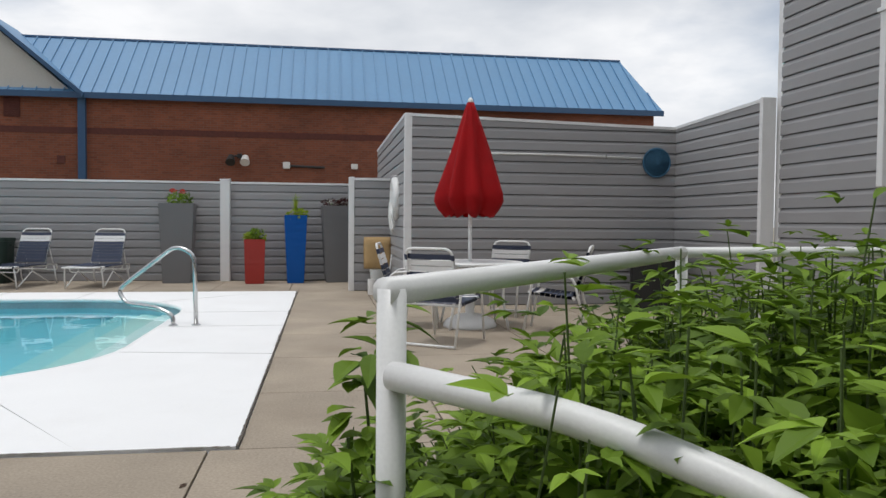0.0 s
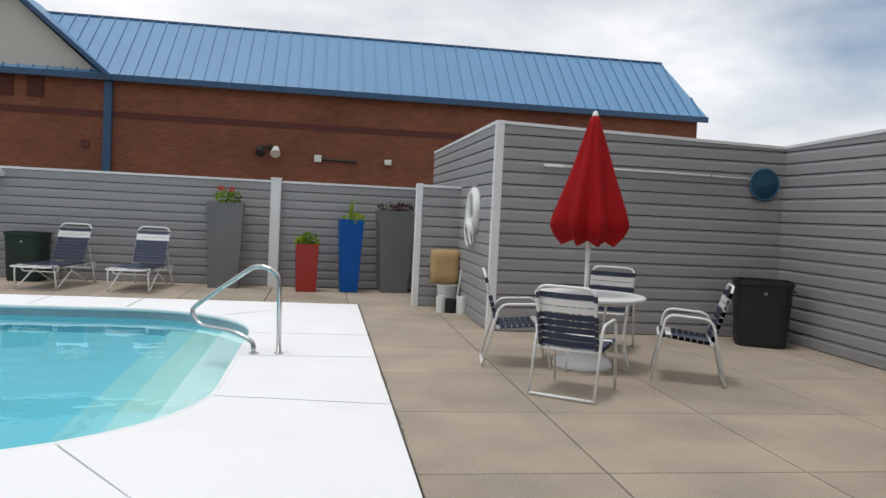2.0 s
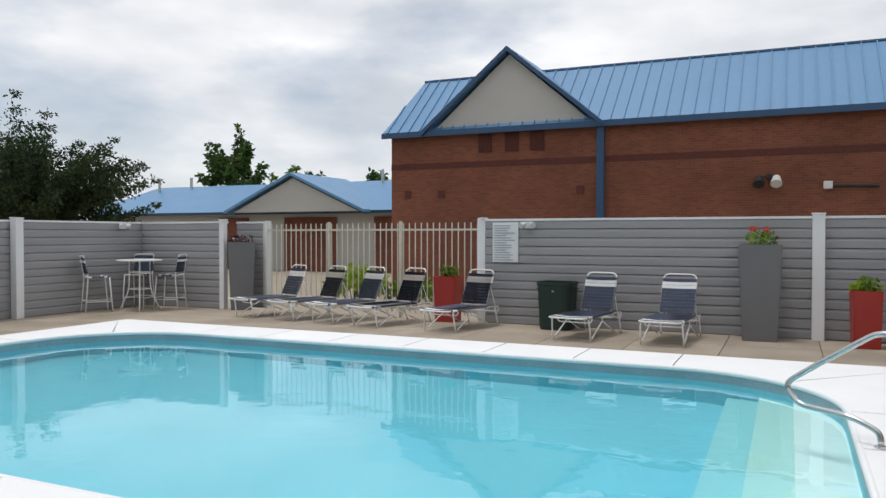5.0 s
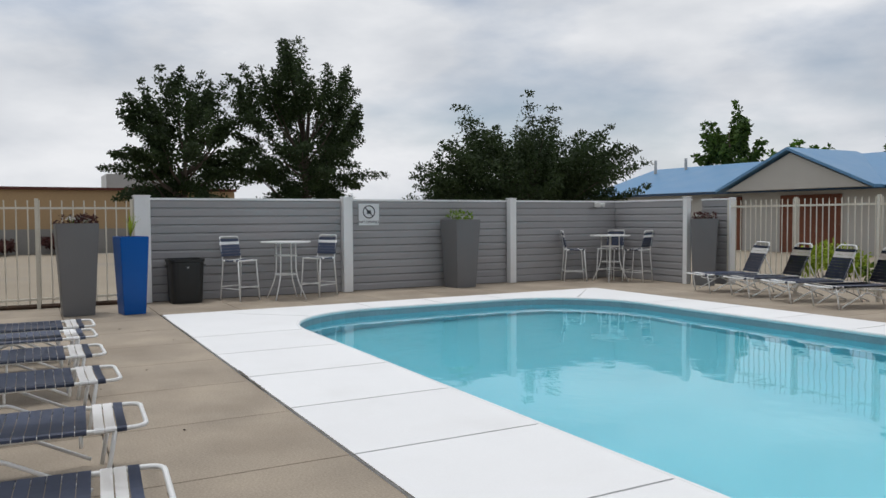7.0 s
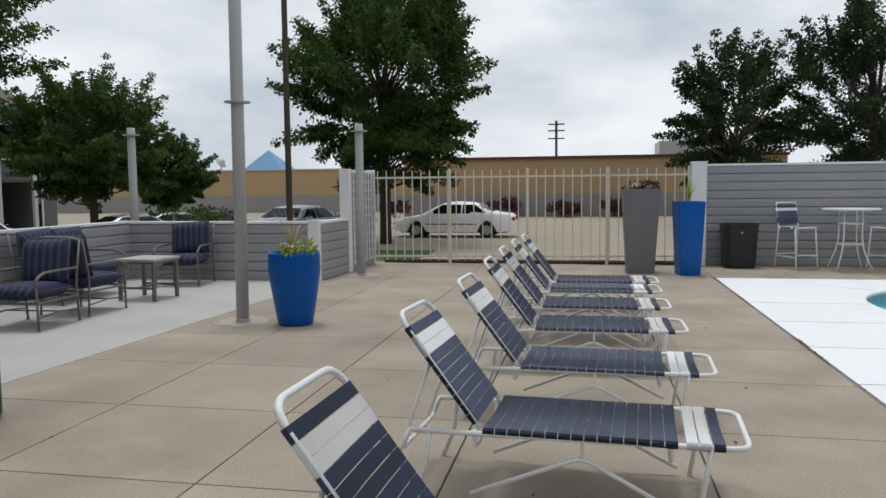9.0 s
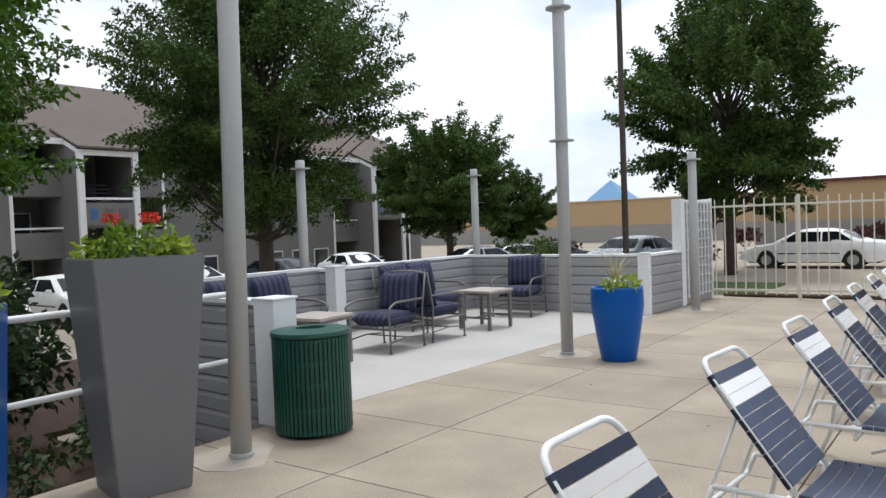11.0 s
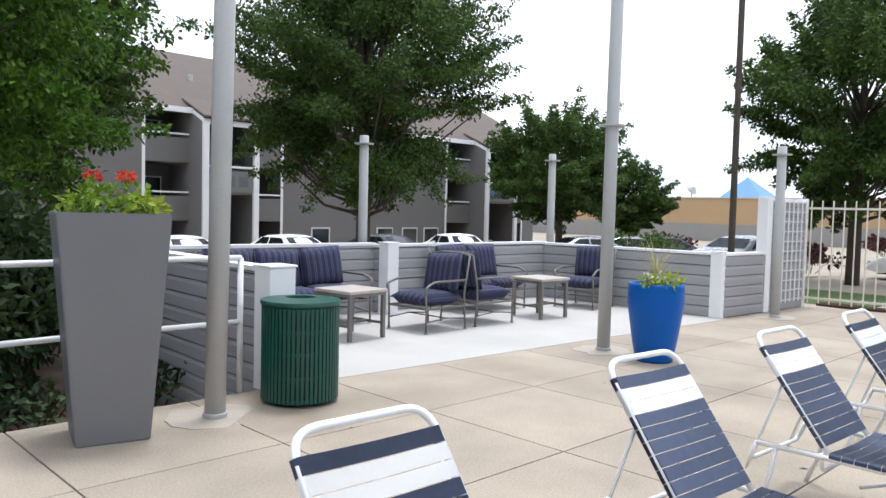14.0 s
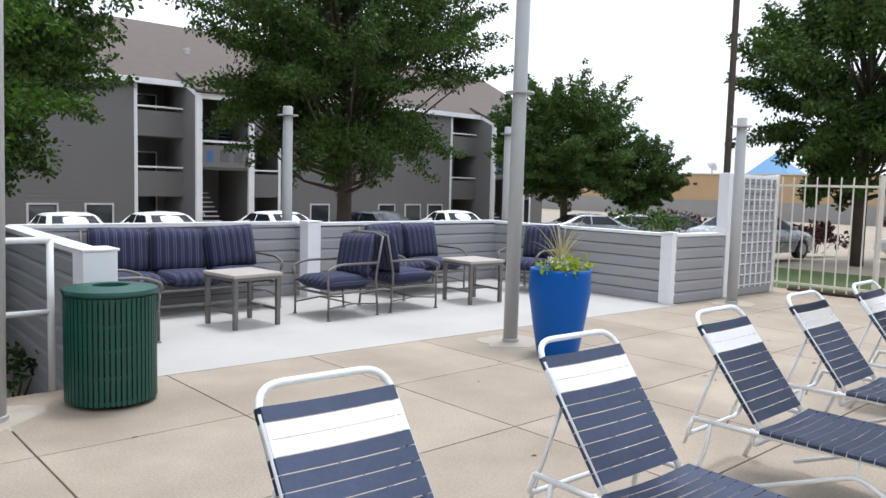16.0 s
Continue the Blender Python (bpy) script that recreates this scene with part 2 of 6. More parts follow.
M_SOIL = mat("potting_soil", (0.045, 0.032, 0.022), 0.95, vary=0.4, scale=20, fine=80, bump=0.6, depth=0.02)
M_MULCH = mat("bark_mulch", (0.065, 0.038, 0.024), 0.95, vary=0.45, scale=9, fine=50, bump=0.8, depth=0.03)
M_RED = mat("umbrella_red_cloth", (0.56, 0.007, 0.011), 0.85, vary=0.10, scale=3, fine=250, bump=0.2, depth=0.002)
M_STEEL = mat("stainless_steel", (0.55, 0.55, 0.55), 0.22, metal=1.0, vary=0.05, bump=0.0)
M_POLE = mat("pole_grey_paint", (0.43, 0.43, 0.42), 0.45, vary=0.06, scale=2, fine=70, bump=0.05)
M_GREEN = mat("bin_green_coat", (0.006, 0.066, 0.046), 0.42, vary=0.12, scale=5, fine=100, bump=0.1)
M_BLACK = mat("black_plastic", (0.013, 0.014, 0.014), 0.5, vary=0.15, scale=5, fine=80, bump=0.1)
M_DGREEN = mat("dark_green_plastic", (0.010, 0.028, 0.020), 0.5, vary=0.15, scale=5, fine=80, bump=0.1)
M_BRICK = brick_mat()
M_BRICK_D = mat("brick_dark_band", (0.10, 0.032, 0.024), 0.9, vary=0.2, scale=3, fine=12)
M_ROOF = mat("blue_metal_roof", (0.115, 0.26, 0.44), 0.42, vary=0.05, scale=0.7, fine=8, bump=0.03, spec=0.5)
M_ROOFTRIM = mat("dark_blue_trim", (0.025, 0.075, 0.16), 0.45, vary=0.08)
M_STUCCO = mat("pale_stucco", (0.50, 0.49, 0.455), 0.9, vary=0.05, scale=1, fine=30, bump=0.2)
M_TAN = mat("tan_wall", (0.42, 0.29, 0.16), 0.9, vary=0.08, scale=0.5, fine=10)
M_TANLOW = mat("grey_block_wall", (0.27, 0.26, 0.245), 0.9, vary=0.08, scale=0.6, fine=10)
M_SHINGLE = mat("brown_shingle", (0.125, 0.10, 0.085), 0.95, vary=0.15, scale=2, fine=14, bump=0.5, depth=0.02)
M_APT = mat("apartment_siding", (0.175, 0.17, 0.165), 0.7, vary=0.06, scale=0.8, fine=30)
M_DARK = mat("dark_recess", (0.022, 0.022, 0.024), 0.8, vary=0.3, scale=2)
M_ASPH = mat("asphalt_lot", (0.34, 0.285, 0.215), 0.95, vary=0.12, scale=0.25, fine=20, bump=0.3, stain=0.5, stain_col=(0.26, 0.255, 0.25), stain_scale=0.12)
M_GRASS = mat("lawn_grass", (0.060, 0.095, 0.022), 0.95, vary=0.3, scale=2, fine=50, bump=0.6, depth=0.03)
M_TREE = leaf_mat("tree_leaves", (0.018, 0.044, 0.011), (0.100, 0.170, 0.032))
M_TREE_D = leaf_mat("dark_tree_leaves", (0.015, 0.030, 0.012), (0.050, 0.080, 0.025))
M_TREE_N = leaf_mat("near_tree_leaves", (0.022, 0.060, 0.008), (0.120, 0.235, 0.022), 0.3)
M_BUSH = leaf_mat("shrub_leaves", (0.014, 0.046, 0.006), (0.270, 0.425, 0.036), 0.22)
M_STEM = mat("green_stem", (0.075, 0.115, 0.030), 0.8, vary=0.2, scale=8, fine=60)
M_LIME = leaf_mat("lime_leaves", (0.20, 0.30, 0.02), (0.42, 0.50, 0.06), 0.3)
M_GRASSY = leaf_mat("spike_leaves", (0.20, 0.19, 0.08), (0.45, 0.40, 0.20), 0.25)
M_PURPLE = leaf_mat("dark_red_leaves", (0.035, 0.012, 0.014), (0.12, 0.045, 0.04), 0.2)
M_FLOWER = mat("red_petals", (0.62, 0.040, 0.008), 0.6, vary=0.2)
M_FLOWERW = mat("white_petals", (0.7, 0.7, 0.66), 0.6, vary=0.1)
M_BARK = mat("bark", (0.075, 0.058, 0.045), 0.95, vary=0.3, scale=5, fine=30, bump=0.8, depth=0.02)
M_STRIPE = stripe_mat()
M_IRON = mat("patio_metal_taupe", (0.17, 0.155, 0.14), 0.45, metal=0.3, vary=0.1)
M_TTOP = mat("tile_tabletop", (0.42, 0.37, 0.33), 0.6, vary=0.15, scale=10, fine=60)
M_WOOD = mat("grey_deck_board", (0.27, 0.255, 0.235), 0.9, vary=0.15, scale=3, fine=60, bump=0.3, rnd=0.08, stretch=(1, 8, 1))
M_FENCEW = mat("cream_iron", (0.66, 0.62, 0.53), 0.5, vary=0.08, scale=4, stain=0.15, stain_col=(0.4, 0.3, 0.2), stain_scale=5)
M_SIGN = mat("sign_white", (0.75, 0.76, 0.77), 0.4, vary=0.03)
M_INK = mat("sign_ink", (0.06, 0.06, 0.07), 0.6, vary=0.1)
M_INKG = mat("sign_ink_grey", (0.36, 0.40, 0.43), 0.6, vary=0.05)
M_TYRE = mat("tyre_rubber", (0.018, 0.018, 0.018), 0.85, vary=0.2)
M_RIM = mat("alloy_rim", (0.45, 0.45, 0.46), 0.3, metal=0.8, vary=0.1)
M_CARGLASS = glass_mat("car_glass", (0.02, 0.025, 0.03))
M_GLASS = glass_mat("window_glass", (0.03, 0.035, 0.04))
M_BEIGE = mat("tan_canvas", (0.42, 0.28, 0.13), 0.9, vary=0.12, scale=6)
M_NET = mat("blue_net", (0.045, 0.14, 0.24), 0.8, vary=0.15, fine=40)
M_ROPE = mat("white_rope", (0.72, 0.72, 0.70), 0.8, vary=0.08, fine=200, bump=0.4)
M_LAMPB = mat("lamp_housing", (0.62, 0.62, 0.60), 0.4, vary=0.05)
M_LENSR = mat("red_lens", (0.35, 0.02, 0.02), 0.3, vary=0.05)
M_PLAQ = mat("blue_plaque", (0.05, 0.14, 0.32), 0.5, vary=0.05)


# ---------------------------------------------------------------- mesh helpers
def part(name, bm, material, parent=None, label="", smooth=False):
    me = bpy.data.meshes.new(name)
    bm.normal_update()
    bm.to_mesh(me)
    bm.free()
    me.materials.append(material)
    if smooth:
        me.polygons.foreach_set("use_smooth", [True] * len(me.polygons))
    ob = new(name, me)
    if parent:
        ob.parent = parent
    if label:
        ob["label"] = label
    return ob


def thing(name, label, category, group="", kind="", at=None):
    ob = new(name)
    ob.empty_display_size = 0.1
    if at is not None:
        ob.matrix_basis = at
    return tagged(ob, label, category, group, kind)


def box(x0, x1, y0, y1, z0, z1, bevel=0.0, bm=None):
    own = bm is None
    bm = bmesh.new() if own else bm
    vs = [bm.verts.new((x, y, z)) for z in (z0, z1) for x, y in ((x0, y0), (x1, y0), (x1, y1), (x0, y1))]
    for f in ((3, 2, 1, 0), (4, 5, 6, 7), (0, 1, 5, 4), (1, 2, 6, 5), (2, 3, 7, 6), (3, 0, 4, 7)):
        bm.faces.new([vs[i] for i in f])
    if bevel and own:
        bmesh.ops.bevel(bm, geom=bm.edges[:], offset=bevel, segments=2, affect="EDGES", profile=0.5)
    return bm


def tube(pts, r, seg=8, bm=None, closed=False, r_end=None):
    """A round tube along points; r_end tapers it."""
    bm = bmesh.new() if bm is None else bm
    pts = [Vector(p) for p in pts]
    n = len(pts)
    rings, up = [], None
    for i, p in enumerate(pts):
        if closed:
            d = pts[(i + 1) % n] - pts[i - 1]
        else:
            d = pts[min(i + 1, n - 1)] - pts[max(i - 1, 0)]
        d.normalize()
        if up is None:
            up = d.orthogonal().normalized()
        side = d.cross(up)
        if side.length < 1e-4:
            side = d.orthogonal()
        side.normalize()
        up = side.cross(d).normalized()
        k = r if r_end is None else r + (r_end - r) * i / max(n - 1, 1)
        if 0 < i < n - 1 or closed:
            a, c = (p - pts[i - 1]).normalized(), (pts[(i + 1) % n] - p).normalized()
            k2 = k / max(math.sqrt((1 + max(a.dot(c), -0.4)) / 2), 0.6)
        else:
            k2 = k
        rings.append([bm.verts.new(p + (math.cos(t) * side * k2 + math.sin(t) * up * k)) for t in [2 * math.pi * j / seg for j in range(seg)]])
    for i in range(n if closed else n - 1):
        a, b = rings[i], rings[(i + 1) % n]
        for j in range(seg):
            bm.faces.new((a[j], a[(j + 1) % seg], b[(j + 1) % seg], b[j]))
    if not closed:
        bm.faces.new(rings[0][::-1])
        bm.faces.new(rings[-1])
    return bm


def bend(pts, r=0.05, k=4):
    """Rounds the corners of a run of points."""
    pts = [Vector(p) for p in pts]
    out = [pts[0]]
    for a, b, c in zip(pts, pts[1:], pts[2:]):
        u, w = a - b, c - b
        d = min(r, u.length * 0.45, w.length * 0.45)
        p, q = b + u.normalized() * d, b + w.normalized() * d
        for i in range(k + 1):
            t = i / k
            out.append(p * (1 - t) ** 2 + b * 2 * t * (1 - t) + q * t * t)
    return out + [pts[-1]]


def lathe(profile, seg=24, bm=None, wob=None):
    """A turned shape from (radius, z) pairs."""
    bm = bmesh.new() if bm is None else bm
    rings = []
    for r, z in profile:
        rings.append([bm.verts.new((r * (wob(t, z) if wob else 1) * math.cos(t), r * (wob(t, z) if wob else 1) * math.sin(t), z)) for t in [2 * math.pi * j / seg for j in range(seg)]])
    for a, b in zip(rings, rings[1:]):
        for j in range(seg):
            bm.faces.new((a[j], a[(j + 1) % seg], b[(j + 1) % seg], b[j]))
    bm.faces.new(rings[0][::-1])
    bm.faces.new(rings[-1])
    return bm


def slab(loop, z0, z1, bm=None):
    """An upright prism over a loop of (x, y), anticlockwise."""
    bm = bmesh.new() if bm is None else bm
    lo, hi = [bm.verts.new((x, y, z0)) for x, y in loop], [bm.verts.new((x, y, z1)) for x, y in loop]
    bm.faces.new(lo[::-1])
    bm.faces.new(hi)
    for i in range(len(loop)):
        j = (i + 1) % len(loop)
        bm.faces.new((lo[i], lo[j], hi[j], hi[i]))
    return bm


def prism_y(loop, y0, y1, bm=None):
    """A prism over a loop of (x, z), from y0 to y1."""
    bm = bmesh.new() if bm is None else bm
    a, b = [bm.verts.new((x, y0, z)) for x, z in loop], [bm.verts.new((x, y1, z)) for x, z in loop]
    bm.faces.new(a)
    bm.faces.new(b[::-1])
    for i in range(len(loop)):
        j = (i + 1) % len(loop)
        bm.faces.new((a[j], a[i], b[i], b[j]))
    return bm


def along(p, q):
    """A pose at p whose x axis runs towards q on the plan."""
    return pose(p[0], p[1], 0, 0, 0, math.degrees(math.atan2(q[1] - p[1], q[0] - p[0])))


# ---------------------------------------------------------------- ground, deck, pool
GROUND, SOUTH = -0.6, -1.05      # car park levels
bm = bmesh.new()
xs, ys = (-400, -12.8, -0.2, 400), (-400, -14.5, -8.8, 1.8, 10.0, 400)
gv = [[bm.verts.new((x, y, SOUTH if y < -10 else GROUND)) for x in xs] for y in ys]
for j in range(5):
    for i in range(3):
        if (i, j) != (1, 3):
            bm.faces.new((gv[j][i], gv[j][i + 1], gv[j + 1][i + 1], gv[j + 1][i]))
ground = part("ground", bm, M_ASPH)
tagged(ground, "worn tan and grey parking lot surface round the pool deck", "ground", kind="structure")
lawn = part("lawn", slab([(-24.5, -16), (-16.2, -16), (-16.2, -5.2), (-24.5, -5.2)], SOUTH - 0.1, GROUND + 0.03), M_GRASS)
tagged(lawn, "strip of mown green grass beside the parking lot", "lawn", kind="structure")
bed = part("planting_bed", slab([(-9.0, -13), (1.5, -13), (1.5, -4.95), (-4.4, -4.95), (-4.4, -8.4), (-9.0, -8.4)], SOUTH - 0.1, GROUND + 0.06), M_MULCH)
tagged(bed, "dark bark mulch bed below the deck edge", "mulch bed", kind="structure")

WX0, WX1, WY0, WY1 = -12.15, -1.3, 3.08, 9.15      # water's edge
CX0, CX1, CY0, CY1 = -12.95, 0.0, 1.65, 10.15      # outer edge of the white coping


def round_rect(x0, x1, y0, y1, r, k=10):
    pts = []
    for cx, cy, a0 in ((x1 - r, y1 - r, 0), (x0 + r, y1 - r, 90), (x0 + r, y0 + r, 180), (x1 - r, y0 + r, 270)):
        for i in range(k + 1):
            a = radians(a0 + 90 * i / k)
            pts.append((cx + r * math.cos(a), cy + r * math.sin(a)))
    return pts


DECK_X0, DECK_X1, DECK_Y1 = -15.2, 6.0, 12.6
floor = thing("floor", "tan concrete pool deck cast in square slabs with worn joints", "floor", kind="structure")
base_bm = bmesh.new()
for x0, x1, y0, y1 in ((DECK_X0, CX0, -4.85, DECK_Y1), (CX1, DECK_X1, 0.62, DECK_Y1), (CX0, CX1, CY1, DECK_Y1), (CX0, CX1, -0.95, CY0), (CX0, -1.80, -4.85, -0.95), (CX1, 0.62, -0.95, 0.62)):
    box(x0, x1, y0, y1, GROUND - 0.1, -0.016, bm=base_bm)
part("joint_bed", base_bm, M_JOINT, floor)

pool = thing("swimming_pool", "white-coped swimming pool with rounded corners and pale blue basin", "pool", kind="structure")
inner = round_rect(WX0, WX1, WY0, WY1, 1.75)
bm = bmesh.new()
top = [bm.verts.new((x, y, -0.03)) for x, y in inner]
bot = [bm.verts.new((x * 0.985 - 0.10, y * 0.985 + 0.09, -1.25)) for x, y in inner]
for i in range(len(inner)):
    j = (i + 1) % len(inner)
    bm.faces.new((top[j], top[i], bot[i], bot[j]))
bm.faces.new(bot)
part("basin", bm, M_BASIN, pool, "pale blue plaster basin")
bm = bmesh.new()
out_pts = [(x + (0.012 if x < -6 else -0.012), y + (0.012 if y < 6 else -0.012)) for x, y in inner]
hi, lo = [bm.verts.new((x, y, -0.035)) for x, y in out_pts], [bm.verts.new((x, y, -0.20)) for x, y in out_pts]
for i in range(len(inner)):
    j = (i + 1) % len(inner)
    bm.faces.new((hi[j], hi[i], lo[i], lo[j]))
part("waterline_band", bm, M_TILE, pool, "grey blue waterline tile band")
# lower steps get bluer plaster, standing in for light lost in the water
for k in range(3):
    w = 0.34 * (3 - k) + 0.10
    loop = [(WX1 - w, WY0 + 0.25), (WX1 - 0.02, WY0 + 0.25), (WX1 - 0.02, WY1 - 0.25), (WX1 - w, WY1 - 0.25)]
    part("step", slab(loop, -1.24, -0.80 + 0.21 * k), STEP_TINTS[k], pool, "pale entry step under water")

# coping: one white ring cut into slabs


def outer_of(x, y):
    """The coping's outer edge straight out from a point of the water's edge."""
    cx, cy = min(max(x, WX0 + 1.75), WX1 - 1.75), min(max(y, WY0 + 1.75), WY1 - 1.75)
    dx, dy = x - cx, y - cy
    s = min((((CX1 - cx) if dx > 0 else (CX0 - cx)) / dx) if abs(dx) > 1e-6 else 1e9, (((CY1 - cy) if dy > 0 else (CY0 - cy)) / dy) if abs(dy) > 1e-6 else 1e9)
    return cx + dx * s, cy + dy * s


marks = []
for a, b in zip(inner, inner[1:] + inner[:1]):
    d = math.dist(a, b)
    steps = max(1, round(d / 1.3)) if d > 0.8 else 1
    if d > 3 and a[1] < 4 and b[1] < 4:
        marks += [a] + [(x, a[1]) for x in (-9.05, -7.72, -6.40, -5.08, -3.78)]
        continue
    marks += [(a[0] + (b[0] - a[0]) * i / steps, a[1] + (b[1] - a[1]) * i / steps) for i in range(steps)]
groups, cur = [], []
for i, p in enumerate(marks):
    cur.append(p)
    q = marks[(i + 1) % len(marks)]
    if math.dist(p, q) > 0.8 or len(cur) > 4:
        cur.append(q)
        groups.append(cur)
        cur = []
if len(cur):
    groups.append(cur + [marks[0]])
for g in groups:
    inn = list(g)
    out = [outer_of(*p) for p in g]
    extra = []
    for (ax, ay), (bx, by) in zip(out, out[1:]):
        extra.append((ax, ay))
        if abs(ax - bx) > 0.02 and abs(ay - by) > 0.02:
            extra.append((CX1 if max(ax, bx) > -6 else CX0, CY1 if max(ay, by) > 6 else CY0))
    extra.append(out[-1])
    loop = inn[::-1] + extra
    cx, cy = sum(p[0] for p in loop) / len(loop), sum(p[1] for p in loop) / len(loop)
    bm = bmesh.new()
    sl = slab([(x + (0.010 if x < cx else -0.010), y + (0.010 if y < cy else -0.010)) for x, y in loop], -0.05, 0.012, bm)
    bmesh.ops.recalc_face_normals(sl, faces=sl.faces)
    part("coping_slab", sl, M_COPING, pool, "white painted coping slab")
bm = bmesh.new()
tube([(x, y, -0.012) for x, y in inner], 0.03, 8, bm, closed=True)
part("bullnose", bm, M_COPING, pool, "rounded white coping edge", smooth=True)
under = bmesh.new()
for x0, x1, y0, y1 in ((CX0, CX1, CY0, WY0 - 0.06), (CX0, CX1, WY1 + 0.06, CY1), (CX0, WX0 - 0.06, WY0 - 0.06, WY1 + 0.06), (WX1 + 0.06, CX1, WY0 - 0.06, WY1 + 0.06)):
    box(x0 + 0.004, x1 - 0.004, y0, y1, -0.6, -0.055, bm=under)
part("coping_bed", under, M_JOINT, pool)
jr = random.Random(12)
crack = bmesh.new()
for (ax, ay), (bx, by) in (((CX1, CY0), (CX1, CY1)), ((CX0, CY0), (CX1, CY0)), ((CX0, CY1), (CX1, CY1))):
    d = math.dist((ax, ay), (bx, by))
    nx, ny = (by - ay) / d, -(bx - ax) / d
    rows = []
    for i in range(int(d / 0.035) + 1):
        u = min(1.0, i * 0.035 / d)
        g = max(0.0, noise.noise(Vector((ax + (bx - ax) * u, ay + (by - ay) * u, 0.3)) * 1.4) + 0.15)
        lo_, hi_ = jr.uniform(0.002, 0.004 + 0.030 * g), jr.uniform(0.002, 0.004 + 0.020 * g)
        x, y = ax + (bx - ax) * u, ay + (by - ay) * u
        rows.append((crack.verts.new((x - nx * lo_, y - ny * lo_, 0.016)), crack.verts.new((x + nx * hi_, y + ny * hi_, 0.016))))
    for p, q in zip(rows, rows[1:]):
        crack.faces.new((p[0], p[1], q[1], q[0]))
part("cracked_joint", crack, M_JOINT, pool, "ragged dark joint along the coping")
water = part("pool_water", slab(inner, -0.121, -0.12), M_WATER, None)
bm = bmesh.new()
vs = [bm.verts.new((x, y, -0.115)) for x, y in inner]
bm.faces.new(vs)
bm.to_mesh(water.data)
bm.free()
water.visible_shadow = False
tagged(water, "clear turquoise pool water with a calm rippled surface", "water", kind="structure")

# lounge floor, stairs
lounge_floor = part("lounge_floor", slab([(-12.0, -8.2), (-4.72, -8.2), (-4.66, -4.82), (-12.0, -4.45)], GROUND - 0.1, 0.004), M_CONC_PALE)
tagged(lounge_floor, "pale grey smooth concrete floor of the seating corner", "floor", kind="structure")
corner = part("corner_slab", slab([(-1.793, -4.80), (0.6, -2.38), (0.6, -0.955), (-1.793, -0.955)], -0.5, 0.0), M_CONC)
tagged(corner, "tan concrete corner of the deck above the steps", "floor", kind="structure")
stair = thing("deck_stairs", "grey weathered board steps down from the pool deck", "stairs", kind="structure", at=pose(-1.80, -4.82, 0, 0, 0, 45.3))
for k in range(3):
    y1, z1 = -0.012 - 0.44 * k, -0.03 - 0.19 * k
    for j in range(3):
        part("tread_board", box(0.0, 3.35, y1 - 0.145 * (j + 1) + 0.005, y1 - 0.145 * j, z1 - 0.04, z1, 0.004), M_WOOD, stair)
    part("riser", box(0.0, 3.35, y1 - 0.435, y1 - 0.415, z1 - 0.19, z1 - 0.042), M_WOOD, stair)
    part("stringer", box(-0.04, -0.005, y1 - 0.44, y1, GROUND, z1 - 0.01), M_WOOD, stair)


# ---------------------------------------------------------------- siding walls
def siding_wall(name, p, q, height, label, z0=0.0, pitch=0.152, both=False, cap=True, end0=0.0, end1=0.0, thick=0.10, kind="structure", drop=0.0):
    """A wall from p to q, boards on the side to the left of the way from p to q."""
    length = math.dist(p, q)
    w = thing(name, label, "wall", kind=kind, at=along(p, q))
    n = max(1, int((height - z0 - 0.02) / pitch))
    hh = lambda x: height - drop * x / length
    bm = prism_y([(0, z0), (length, z0), (length, hh(length) - 0.03), (0, hh(0) - 0.03)], -thick / 2, thick / 2)
    part("wall_core", bm, M_CORE, w)
    for s in ((1, -1) if both else (1,)):
        for i in range(n + 1):
            a = z0 + i * pitch
            b = min(a + pitch + 0.008, height - 0.03)
            if b - a < 0.03:
                continue
            f = s * thick / 2
            e = min(length, length * (height - 0.03 - a) / drop) if drop and b >= hh(length) - 0.03 else length
            if e < 0.3:
                continue
            bm = bmesh.new()
            prof = [(0.004, a + 0.012), (0.022, a + 0.010), (0.023, a + 0.016), (0.022, a + pitch * 0.74), (0.019, a + pitch * 0.79), (0.006, min(b, a + pitch))]
            vs0, vs1 = [bm.verts.new((0.003, f + s * y, min(z, hh(0) - 0.03))) for y, z in prof], [bm.verts.new((e - 0.003, f + s * y, min(z, hh(e) - 0.028))) for y, z in prof]
            for k in range(len(prof) - 1):
                bm.faces.new((vs0[k], vs0[k + 1], vs1[k + 1], vs1[k]) if s > 0 else (vs1[k], vs1[k + 1], vs0[k + 1], vs0[k]))
            bm.faces.new(vs0 if s > 0 else vs0[::-1])
            bm.faces.new(vs1[::-1] if s > 0 else vs1)
            bmesh.ops.recalc_face_normals(bm, faces=bm.faces)
            part("siding_board", bm, M_SIDING, w)
    if cap:
        bm = prism_y([(-0.01, height - 0.032), (length + 0.01, height - 0.032 - drop), (length + 0.01, height + 0.006 - drop), (-0.01, height + 0.006)], -thick / 2 - 0.03, thick / 2 + 0.03)
        part("cap_rail", bm, M_TRIM, w, "white top rail")
    for e, x in ((end0, 0.0), (end1, length)):
        if e:
            h = height + 0.02 - (drop if x else 0)
            part("corner_post", box(x - e / 2, x + e / 2, -thick / 2 - 0.034, thick / 2 + 0.034, z0, h, 0.006), M_TRIM, w, "white corner post")
    return w


